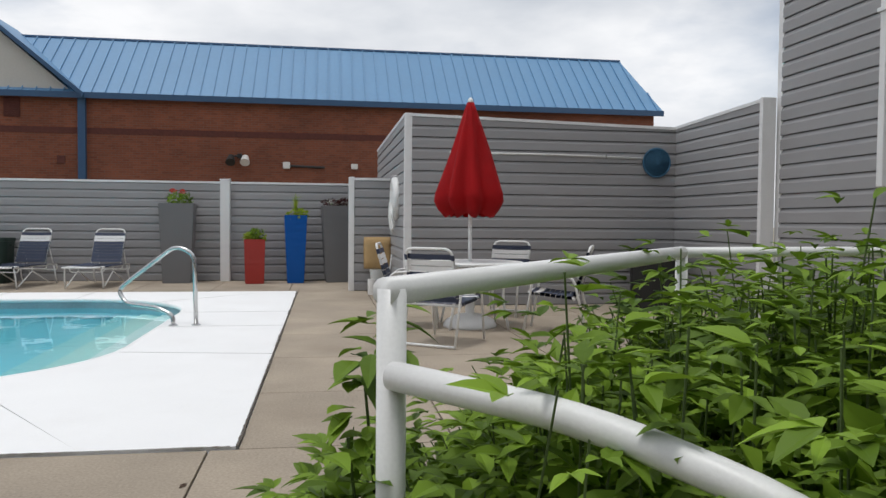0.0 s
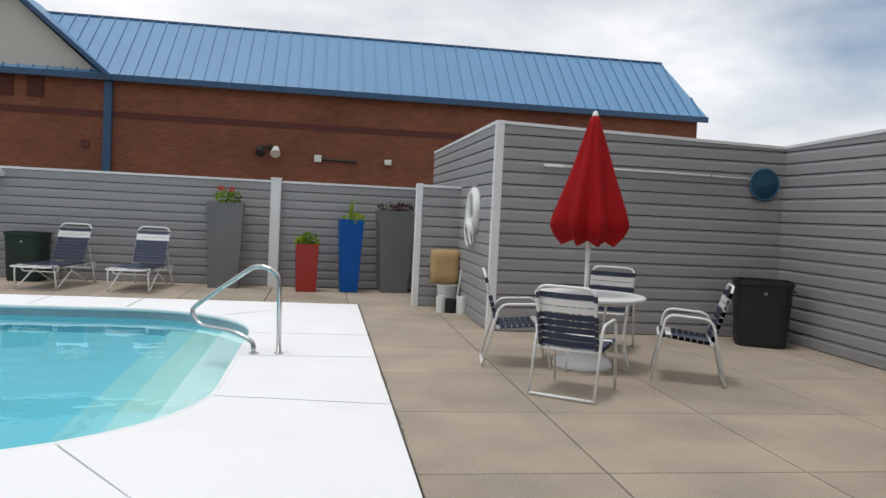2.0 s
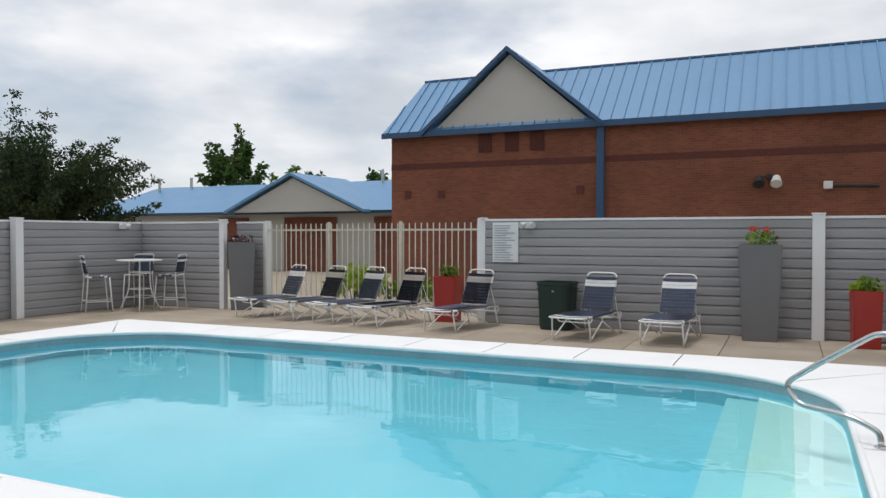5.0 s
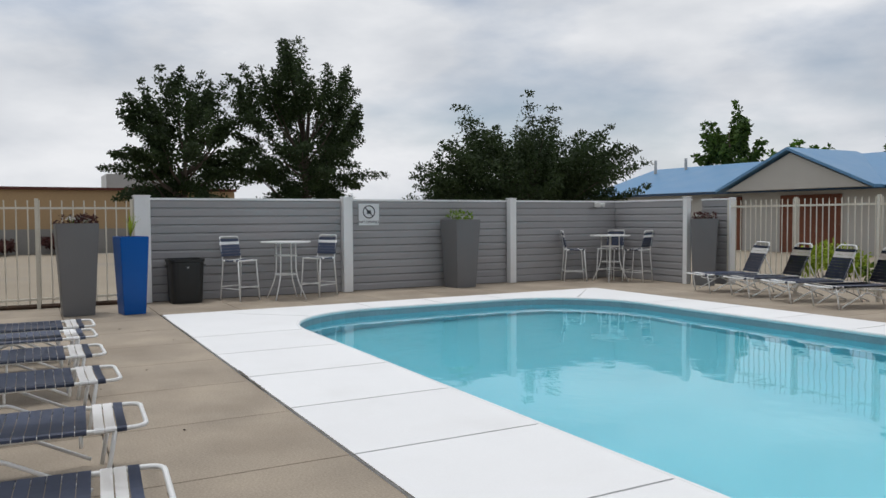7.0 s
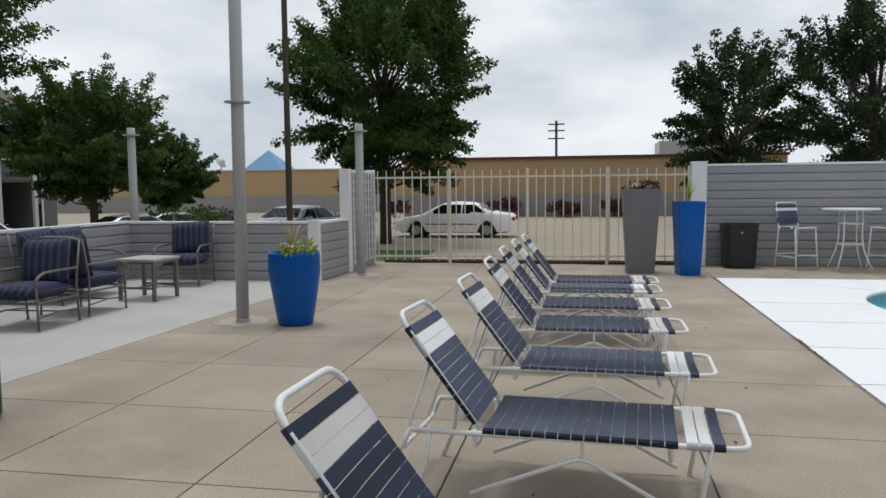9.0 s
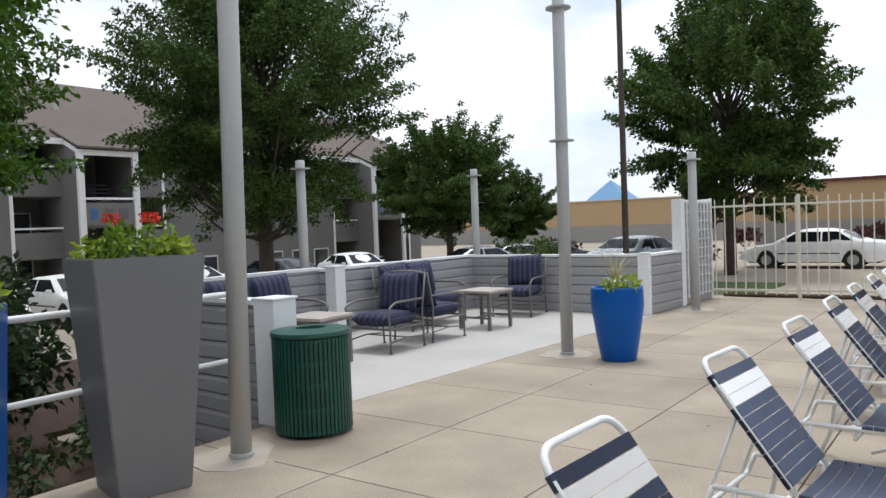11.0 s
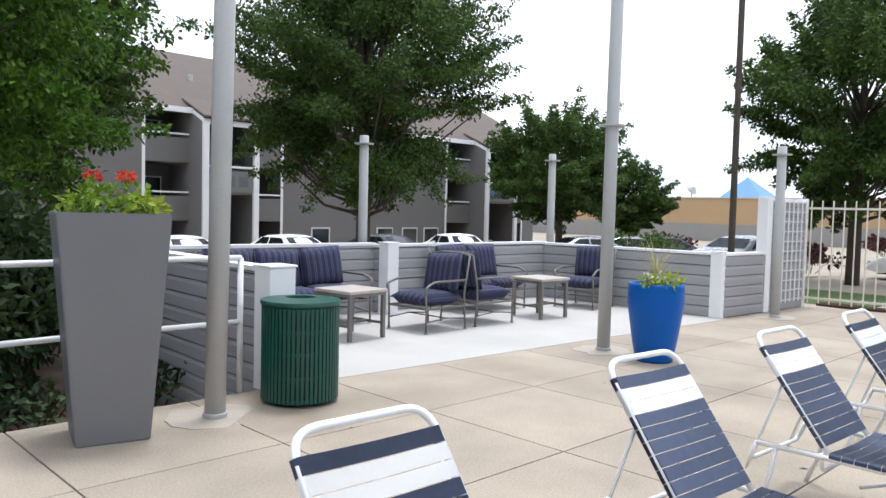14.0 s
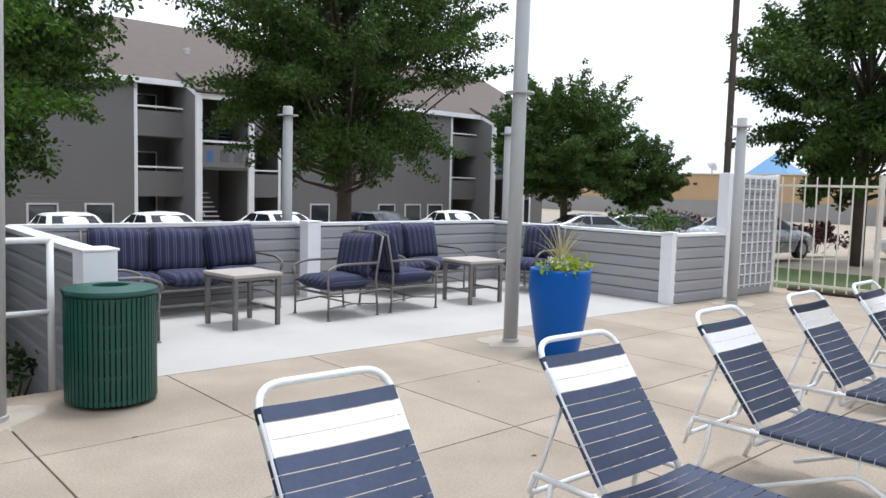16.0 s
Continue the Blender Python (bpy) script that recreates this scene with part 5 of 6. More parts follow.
# gable
GX0, GX1, GT = -13.1, -7.45, 7.62
gm = (GX0 + GX1) / 2
gable = part("gable", prism_y([(GX0, BE - 0.05), (GX1, BE - 0.05), (gm, GT - 0.08)], BY - 0.10, RY), M_STUCCO, bb, "pale stucco gable")
for x, s in ((GX0, -1), (GX1, 1)):
    bm = bmesh.new()
    tip, foot = Vector((gm, 0, GT + 0.05)), Vector((x + s * 0.32, 0, BE - 0.10))
    t = Vector((0, 0, 0.08))
    pts = [foot, tip, tip + t, foot + t]
    prism_y([(p.x, p.z) for p in (pts if s < 0 else pts[::-1])], BY - 0.34, RY + 0.6, bm)
    bmesh.ops.recalc_face_normals(bm, faces=bm.faces)
    part("gable_roof", bm, M_ROOF, bb, "blue metal gable roof")
    bm = prism_y([(p.x, p.z) for p in ((foot + Vector((0, 0, -0.08)), tip + Vector((0, 0, -0.08)), tip + t * 1.05, foot + t * 1.05) if s < 0 else (foot + t * 1.05, tip + t * 1.05, tip + Vector((0, 0, -0.08)), foot + Vector((0, 0, -0.08))))], BY - 0.40, BY - 0.34)
    bmesh.ops.recalc_face_normals(bm, faces=bm.faces)
    part("bargeboard", bm, M_ROOFTRIM, bb, "dark blue bargeboard")
part("downpipe", box(-7.36, -7.12, BY - 0.16, BY - 0.005, GROUND, BE - 0.05, 0.02), M_ROOFTRIM, bb, "dark blue downpipe")
for x in (-11.17, -10.22, -9.35):
    v = part("vent", box(x - 0.24, x + 0.24, BY - 0.03, BY + 0.02, 4.34, 4.96), M_BRICK_D, bb, "brown louvred wall vent")
    for k in range(8):
        part("slat", box(x - 0.22, x + 0.22, BY - 0.05, BY - 0.03, 4.38 + k * 0.072, 4.41 + k * 0.072), M_BRICK_D, v)
for x, z in ((-14.1, 3.0), (-12.8, 2.97), (-7.9, 3.02)):
    part("small_vent", box(x - 0.12, x + 0.12, BY - 0.04, BY + 0.01, z - 0.13, z + 0.13, 0.01), M_BRICK_D, bb)
fl = thing("floodlight", "pair of dark floodlights on the brick wall", "floodlight")
part("box", box(-2.42, -2.28, BY - 0.16, BY - 0.005, 3.18, 3.32, 0.01), M_BLACK, fl)
for x in (-2.62, -2.16):
    part("lamp_head", tube([(x, BY - 0.12, 3.22), (x, BY - 0.32, 3.02)], 0.10, 12, r_end=0.16), M_BLACK if x < -2.4 else M_LAMPB, fl)
    part("arm", tube([(-2.35, BY - 0.10, 3.26), (x, BY - 0.14, 3.22)], 0.025, 6), M_BLACK, fl)
wl2 = thing("wall_conduit", "white junction box and dark conduit on the brick wall", "conduit")
part("box", box(-0.95, -0.72, BY - 0.14, BY - 0.005, 2.86, 3.08, 0.015), M_LAMPB, wl2)
part("conduit", tube([(-0.72, BY - 0.06, 2.95), (0.42, BY - 0.06, 2.92)], 0.04, 8), M_BLACK, wl2)
wc = thing("wall_camera", "small white camera box on the brick wall", "camera box")
part("body", box(1.30, 1.52, BY - 0.26, BY - 0.06, 2.88, 3.05, 0.015), M_LAMPB, wc)
part("bracket", box(1.38, 1.44, BY - 0.07, BY - 0.004, 2.92, 3.0), M_LAMPB, wc)

# ---------------------------------------------------------------- far low building with blue roof
fb = thing("low_building", "low brick and stucco building with a blue metal roof", "building")
part("wall", box(-45, -20, 37.5, 46, GROUND, 2.85), M_STUCCO, fb, "pale stucco wall")
for x0, x1 in ((-34.4, -32.2), (-29.5, -25.8), (-23.3, -21.3)):
    part("brick_panel", box(x0, x1, 37.42, 37.5, GROUND, 2.6), M_BRICK, fb, "red brick panel")
bm = prism_y([(-46, 2.8), (-19, 2.8), (-19.5, 2.95), (-45.5, 2.95)], 36.8, 46.7)
part("fascia", bm, M_ROOFTRIM, fb, "dark blue fascia")
bm = bmesh.new()
vs = [bm.verts.new(p) for p in ((-46, 36.7, 2.95), (-19, 36.7, 2.95), (-19, 42, 5.0), (-44, 42, 5.0), (-46, 47, 2.95), (-19, 47, 2.95))]
bm.faces.new(vs[:4])
bm.faces.new((vs[4], vs[3], vs[2], vs[5]))
bm.faces.new((vs[4], vs[0], vs[3]))
part("roof", bm, M_ROOF, fb, "blue metal roof")
part("gable", prism_y([(-32.3, 2.9), (-23.6, 2.9), (-28.0, 4.85)], 36.2, 41.5), M_STUCCO, fb, "pale gable")
for x0, s in ((-32.8, 1), (-23.1, -1)):
    bm = bmesh.new()
    loop = [(x0, 2.82), (-28.0, 5.0), (-28.0, 5.16), (x0, 2.98)]
    prism_y(loop if s > 0 else loop[::-1], 35.9, 42, bm)
    bmesh.ops.recalc_face_normals(bm, faces=bm.faces)
    part("gable_roof", bm, M_ROOF, fb)
for x, y in ((-43, 41), (-40.5, 41.5), (-25, 41.5)):
    part("flue", tube([(x, y, 4.6), (x, y, 5.6)], 0.10, 8), M_POLE, fb)

# ---------------------------------------------------------------- tan wall building to the west
tw = thing("tan_building", "long low tan and grey rendered building across the car park", "building")
part("wall", box(-53.5, -52, -13, 12, 0.9, 3.25), M_TAN, tw, "tan upper wall")
part("plinth", box(-53.4, -51.95, -13, 12, GROUND, 0.9), M_TANLOW, tw, "grey lower wall")
part("coping", box(-53.6, -51.8, -13.1, 12.1, 3.25, 3.42), M_BRICK_D, tw, "brown parapet coping")
part("roof_box", box(-60, -56, 4.5, 11.5, 3.0, 4.5), M_POLE, tw, "grey roof unit")
tl = thing("tan_building", "distant low tan building with a pale grey base", "building")
part("wall", box(-84, -75, -75, -16, 0.7, 3.3), M_TAN, tl, "tan upper wall")
part("plinth", box(-83.9, -74.9, -75, -16, SOUTH, 0.7), M_TANLOW, tl, "pale grey lower wall")
part("coping", box(-84.1, -74.85, -75.1, -15.9, 3.3, 3.42), M_STUCCO, tl, "pale parapet coping")
part("wall_lamp", box(-74.9, -74.7, -40.2, -39.9, 2.2, 2.45, 0.02), M_BLACK, tl)
py = thing("blue_pavilion", "distant building with a pyramid shaped blue roof", "building")
bm = bmesh.new()
vs = [bm.verts.new(p) for p in ((-136, -66, 4.3), (-136, -57, 4.5), (-145, -57, 4.5), (-145, -66, 4.5), (-140.5, -61.8, 8.9))]
for i in range(4):
    bm.faces.new((vs[i], vs[(i + 1) % 4], vs[4]))
part("roof", bm, M_ROOF, py, "blue pyramid roof")
part("wall", box(-144.5, -136.5, -65.5, -57.5, GROUND, 4.3), M_STUCCO, py)
dish = thing("satellite_dish", "dark satellite dish on the far roof", "satellite dish")
part("dish", tube([(-76, -38.9, 4.2), (-75.9, -38.55, 4.5)], 0.62, 14, r_end=0.12), M_POLE, dish)
part("mast", tube([(-76, -38.9, 3.3), (-76, -38.9, 4.2)], 0.08, 8), M_POLE, dish)
up_ = thing("utility_pole", "distant wooden utility pole with crossarms", "utility pole")
part("pole", tube([(-170, -7.5, GROUND), (-170, -7.5, 15.5)], 0.28, 8), M_BARK, up_)
for z in (14.6, 13.2, 11.5):
    part("crossarm", box(-170.1, -169.9, -9.3, -5.7, z, z + 0.28), M_BARK, up_)
up2 = thing("utility_pole", "distant wooden utility pole with crossarms", "utility pole")
part("pole", tube([(-95, 14.0, GROUND), (-95, 14.0, 9.5)], 0.2, 8), M_BARK, up2)
part("crossarm", box(-95.1, -94.9, 12.8, 15.2, 8.6, 8.8), M_BARK, up2)
lp = thing("lamp_post", "tall dark brown car park lamp post", "lamp post")
part("pole", tube([(-22.6, -9.4, GROUND), (-22.6, -9.4, 9.0)], 0.10, 10, r_end=0.085), M_BARK, lp)
part("arm", tube([(-22.6, -9.4, 8.9), (-23.6, -9.4, 9.1)], 0.05, 8), M_BARK, lp)
part("lamp_head", box(-24.4, -23.5, -9.6, -9.2, 9.0, 9.2, 0.03), M_BARK, lp)

# ---------------------------------------------------------------- apartment building
ap = thing("apartment_building", "three storey grey apartment building with a brown shingle roof", "building")
AY, AX0, AX1, AE = -32.8, -42.3, 6.0, 5.82      # face, ends, eave height
TF, TZ, LEVELS = -31.5, 5.28, (0.70, 3.35)      # stair towers' front and top, balcony floors
TOWERS, BW = ((-38.75, -36.05), (-19.95, -17.40)), 2.25
spans, edge = [], AX0
for t0, t1 in TOWERS:
    spans.append((edge, t0 - BW))
    edge = t1 + BW
spans.append((edge, AX1))
part("rear_wall", box(AX0, AX1, AY - 9, AY - 2.2, SOUTH, AE - 0.1), M_APT, ap, "grey siding wall")
for x0, x1 in spans:
    part("wall", box(x0, x1, AY - 2.2, AY, SOUTH, AE - 0.1), M_APT, ap, "grey siding wall")
    for k in range(38):
        part("siding_board", box(x0, x1, AY, AY + 0.016, SOUTH + 0.03 + 0.18 * k, SOUTH + 0.17 + 0.18 * k), M_APT, ap)
bm = bmesh.new()
vs = [bm.verts.new(p) for p in ((AX0 - 0.5, AY + 0.35, AE - 0.05), (AX1, AY + 0.35, AE - 0.05), (AX1, -40.5, 9.85), (AX0 - 0.9, -40.5, 9.75), (AX0 - 0.5, -48, AE - 0.05), (AX1, -48, AE - 0.05))]
bm.faces.new(vs[:4])
bm.faces.new((vs[4], vs[0], vs[3]))
bm.faces.new((vs[5], vs[4], vs[3], vs[2]))
bm.faces.new((vs[0], vs[4], vs[5], vs[1]))
bmesh.ops.recalc_face_normals(bm, faces=bm.faces)
roof = part("roof", bm, M_SHINGLE, ap, "brown shingle roof")
for x, y, z in ((-19.0, -36.4, 8.0), (-27.0, -36.8, 8.2), (-9.0, -36.2, 7.9)):
    part("roof_vent", box(x - 0.11, x + 0.11, y - 0.15, y + 0.2, z - 0.4, z - 0.02, 0.03), M_POLE, roof, "small grey roof vent")
edges = [(AX0 - 0.5, TOWERS[0][0] - 0.12), (TOWERS[0][1] + 0.12, TOWERS[1][0] - 0.12), (TOWERS[1][1] + 0.12, AX1)]
for x0, x1 in edges:
    part("fascia", box(x0, x1, AY + 0.30, AY + 0.38, AE - 0.24, AE + 0.01), M_TRIM, ap, "white fascia board")
for t0, t1 in TOWERS:
    for x in (t0, t1):
        bm = bmesh.new()
        s_ = 1 if x == t1 else -1
        loop = [(AY - 2.0, SOUTH), (TF, SOUTH), (TF, TZ), (AY + 0.1, AE + 0.02), (AY - 2.0, AE + 0.02)]
        va, vb = [bm.verts.new((x, y, z)) for y, z in loop], [bm.verts.new((x + s_ * 0.12, y, z)) for y, z in loop]
        bm.faces.new(va)
        bm.faces.new(vb[::-1])
        for i in range(5):
            bm.faces.new((va[i], va[(i + 1) % 5], vb[(i + 1) % 5], vb[i]))
        bmesh.ops.recalc_face_normals(bm, faces=bm.faces)
        part("tower_side", bm, M_APT, ap, "grey side wall of the stair tower")
        part("tower_post", box(x + (-0.14 if s_ > 0 else -0.13), x + (0.13 if s_ > 0 else 0.14), TF + 0.004, TF + 0.16, SOUTH, TZ + 0.02), M_TRIM, ap, "white corner post")
        bm = bmesh.new()
        q = [bm.verts.new((x + s_ * k, y, z + h)) for k in (0.122, 0.15) for y, z in ((TF + 0.1, TZ), (AY + 0.2, AE)) for h in (-0.14, 0.06)]
        for f in ((0, 1, 3, 2), (4, 6, 7, 5), (0, 4, 5, 1), (1, 5, 7, 3), (3, 7, 6, 2), (2, 6, 4, 0)):
            bm.faces.new([q[k] for k in f])
        bmesh.ops.recalc_face_normals(bm, faces=bm.faces)
        part("rake_board", bm, M_TRIM, ap, "white sloping trim")
    bm = bmesh.new()
    q = [bm.verts.new((x, y, z + h)) for x in (t0 - 0.2, t1 + 0.2) for y, z in ((TF + 0.35, TZ - 0.02), (AY - 0.6, AE + 0.40)) for h in (0.07, 0.16)]
    for f in ((0, 1, 3, 2), (4, 6, 7, 5), (0, 4, 5, 1), (1, 5, 7, 3), (3, 7, 6, 2), (2, 6, 4, 0)):
        bm.faces.new([q[k] for k in f])
    bmesh.ops.recalc_face_normals(bm, faces=bm.faces)
    part("tower_shingles", bm, M_SHINGLE, ap, "brown shingle tower roof")
    part("tower_lintel", box(t0 + 0.14, t1 - 0.14, TF + 0.02, TF + 0.14, TZ - 0.22, TZ + 0.02), M_TRIM, ap, "white lintel board")
    part("landing", box(t0 + 0.01, t1 - 0.01, AY - 1.9, TF - 0.02, 1.95, 2.10), M_APT, ap)
    pn_ = part("landing_panel", box(t0 + 0.14, t1 - 0.14, TF, TF + 0.08, 2.06, 3.03), M_APT, ap, "grey landing panel")
    part("rail", box(t0 + 0.14, t1 - 0.14, TF, TF + 0.06, 3.16, 3.26), M_TRIM, ap, "white rail")
    for k, w, mm in ((0.25, 0.28, M_PLAQ), (0.88, 0.42, M_CORE), (1.55, 0.42, M_CORE)):
        part("plaque", box(t1 - 0.14 - k - w, t1 - 0.14 - k, TF + 0.08, TF + 0.10, 2.30, 2.78), mm, pn_)
    for k in range(9):
        part("stair_tread", box(t1 - 1.5, t1 - 0.5, TF - 0.5 - 0.24 * k, TF - 0.25 - 0.24 * k, SOUTH + 0.2 + 0.21 * k, SOUTH + 0.25 + 0.21 * k), M_TRIM, ap, "pale stair tread")
        part("stair_tread", box(t0 + 0.25, t0 + 1.3, TF - 0.5 - 0.2 * k, TF - 0.25 - 0.2 * k, 2.3 + 0.2 * k, 2.35 + 0.2 * k), M_CORE, ap, "dark stair tread")
    part("stair_rail", tube([(t1 - 0.5, TF - 0.4, SOUTH + 0.9), (t1 - 0.5, TF - 2.5, SOUTH + 2.7)], 0.03, 6), M_TRIM, ap)
    for b0, b1, out_x in ((t1 + 0.12, t1 + BW, t1 + BW), (t0 - BW, t0 - 0.12, t0 - BW)):
        for z in LEVELS:
            part("balcony_floor", box(b0, b1, AY - 2.2, AY - 0.12, z - 0.02, z + 0.16), M_APT, ap)
            part("balcony_parapet", box(b0, b1, AY - 0.12, AY + 0.01, z, z + 1.12), M_APT, ap, "grey sided balcony parapet")
            for k in range(6):
                part("siding_board", box(b0, b1, AY + 0.01, AY + 0.024, z + 0.02 + 0.18 * k, z + 0.16 + 0.18 * k), M_APT, ap)
            part("balcony_rail", box(b0, b1, AY - 0.08, AY, z + 1.26, z + 1.34), M_TRIM, ap, "white balcony rail")
        for z in (SOUTH,) + LEVELS:
            w_ = part("balcony_door", box(b0 + 0.35, b1 - 0.35, AY - 2.2, AY - 2.14, z + 0.1, z + 2.05), M_TRIM, ap, "white framed sliding door")
            part("pane", box(b0 + 0.42, b1 - 0.42, AY - 2.14, AY - 2.12, z + 0.2, z + 1.98), M_GLASS, w_)
        part("balcony_ceiling", box(b0, b1, AY - 2.2, AY + 0.3, AE - 0.10, AE - 0.05), M_APT, ap)
        part("balcony_post", box(out_x - 0.07, out_x + 0.07, AY + 0.018, AY + 0.06, SOUTH, AE - 0.25), M_TRIM, ap, "white corner board")
for x in (-31.5, -29.6, -25.2, -14.2, -12.0, -8.0, -33.2):
    w_ = part("window", box(x, x + 1.2, AY + 0.017, AY + 0.06, SOUTH + 0.3, SOUTH + 1.45), M_LAMPB, ap, "white framed window")
    part("pane", box(x + 0.08, x + 1.12, AY + 0.06, AY + 0.07, SOUTH + 0.38, SOUTH + 1.37), M_GLASS, w_)


# ---------------------------------------------------------------- cars
def car(label, at, paint):
    """A rounded four-door sedan, 5.1 m long, front towards +x."""
    C = thing("parked_car", label, "car", "parked cars", at=at)
    hood = ((-2.52, 0.62), (-2.46, 0.86), (-2.30, 0.95), (-1.75, 1.0), (-1.2, 0.98), (0.9, 0.96), (1.3, 0.94), (1.9, 0.84), (2.3, 0.72), (2.5, 0.58), (2.56, 0.46))
    cabin = ((-1.80, 0.0), (-1.62, 0.06), (-1.05, 0.36), (-0.75, 0.435), (-0.2, 0.47), (0.25, 0.45), (0.55, 0.38), (1.28, 0.02), (1.36, 0.0))

    def level(table, x):
        for (xa, va), (xb, vb) in zip(table, table[1:]):
            if xa <= x <= xb:
                return va + (vb - va) * (x - xa) / (xb - xa)
        return table[0][1] if x < table[0][0] else table[-1][1]

    bm = bmesh.new()
    xs_ = [-2.52 + 5.08 * i / 44 for i in range(45)]
    rings = []
    for x in xs_:
        h, c = level(hood, x), level(cabin, x)
        w = 0.91 * (1 - 0.20 * max(0.0, (abs(x) - 1.5) / 1.05) ** 2.2)
        lo = 0.24 + 0.10 * max(0.0, (abs(x) - 2.1) / 0.45)
        arch = max(0.0, 1 - (min(abs(x + 1.42), abs(x - 1.50)) / 0.40) ** 2) ** 0.5
        lo = max(lo, 0.70 * arch if arch > 0.25 else lo)
        belt = max(h - 0.05, lo + 0.02)
        mid_z = max(0.5 * (lo + belt), lo + 0.01)
        half = [(w * 0.97, lo), (w * 1.0, min(mid_z, belt - 0.005)), (w * 0.975, belt), (w * (0.93 - 0.38 * c), h + c * 0.93), (w * (0.80 - 0.36 * c), h + c), (0.0, h + c * 1.03 + 0.015)]
        ring = [(-y, z) for y, z in half] + [(y, z) for y, z in half[-2::-1]]
        rings.append([bm.verts.new((x, y, z)) for y, z in ring])
    for p, q in zip(rings, rings[1:]):
        for i in range(len(p) - 1):
            bm.faces.new((p[i], p[i + 1], q[i + 1], q[i]))
    bm.faces.new(rings[0])
    bm.faces.new(rings[-1][::-1])
    bmesh.ops.recalc_face_normals(bm, faces=bm.faces)
    part("body", bm, paint, C, smooth=True)
    part("underbody", box(-2.2, 2.2, -0.66, 0.66, 0.20, 0.62), M_BLACK, C, "dark underbody")
    for s in (-1, 1):
        for x0, x1, x2, x3 in ((-1.45, -0.42, -0.42, -0.92), (-0.36, 1.00, 0.42, -0.36)):
            bm = bmesh.new()
            y0, y1 = s * 0.862, s * 0.712
            v = [bm.verts.new(p) for p in ((x0, y0, 0.985), (x1, y0, 0.985), (x2, y1, 1.345), (x3, y1, 1.345))]
            bm.faces.new(v)
            bmesh.ops.solidify(bm, geom=bm.faces[:], thickness=0.02)
            part("side_window", bm, M_CARGLASS, C, "dark side window")
        part("trim_strip", box(-1.0, 1.08, s * 0.905 - 0.012, s * 0.905 + 0.014, 0.54, 0.58), M_BLACK, C, "dark side moulding")
        part("mirror", box(0.78, 0.95, s * 0.97 - 0.08, s * 0.97 + 0.04, 0.96, 1.08, 0.02), paint, C)
        part("headlight", box(2.28, 2.50, s * 0.55 - 0.2, s * 0.55 + 0.2, 0.56, 0.67, 0.02), M_LAMPB, C)
        part("tail_light", box(-2.53, -2.36, s * 0.56 - 0.2, s * 0.56 + 0.2, 0.70, 0.84, 0.02), M_LENSR, C)
    for nm, q in (("windscreen", ((1.22, 1.0), (0.52, 1.36))), ("rear_window", ((-1.64, 1.06), (-1.06, 1.36)))):
        bm = bmesh.new()
        (xa, za), (xb, zb) = q
        v = [bm.verts.new(p) for p in ((xa, -0.72, za + 0.012), (xa, 0.72, za + 0.012), (xb, 0.58, zb + 0.012), (xb, -0.58, zb + 0.012))]
        bm.faces.new(v)
        bmesh.ops.solidify(bm, geom=bm.faces[:], thickness=0.02)
        part(nm, bm, M_CARGLASS, C)
    for x in (-1.42, 1.50):
        for s in (-1, 1):
            w = part("wheel", tube([(x, s * 0.68, 0.32), (x, s * 0.905, 0.32)], 0.32, 22), M_TYRE, C, "black tyre")
            part("rim", tube([(x, s * 0.80, 0.32), (x, s * 0.915, 0.32)], 0.19, 16), M_RIM, w)
    return C


P_WHITE = mat("car_paint_white", (0.86, 0.86, 0.84), 0.3, vary=0.03)
P_SILVER = mat("car_paint_silver", (0.36, 0.38, 0.40), 0.25, metal=0.5, vary=0.03)
P_DARK = mat("car_paint_dark", (0.035, 0.04, 0.05), 0.25, vary=0.05)
car("white four-door sedan parked beyond the iron fence", pose(-31.6, -5.75, GROUND, 0, 0, -91), P_WHITE)
for x, y, rz, p, lab in ((-9.9, -24.0, 86, P_WHITE, "white"), (-12.8, -24.0, 88, P_WHITE, "white"), (-17.3, -24.2, 89, P_WHITE, "white"), (-22.0, -24.2, 92, P_DARK, "dark"), (-26.1, -24.0, 70, P_WHITE, "white"),
                         (-31.4, -20.4, 150, P_SILVER, "silver"), (-34.2, -20.0, 140, P_SILVER, "silver"), (-36.9, -19.6, 140, P_DARK, "dark"), (-27.2, -10.8, 172, P_SILVER, "silver grey")):
    car(lab + " sedan in the car park behind the low wall", pose(x, y, SOUTH if y < -14 else GROUND, 0, 0, rz), p)


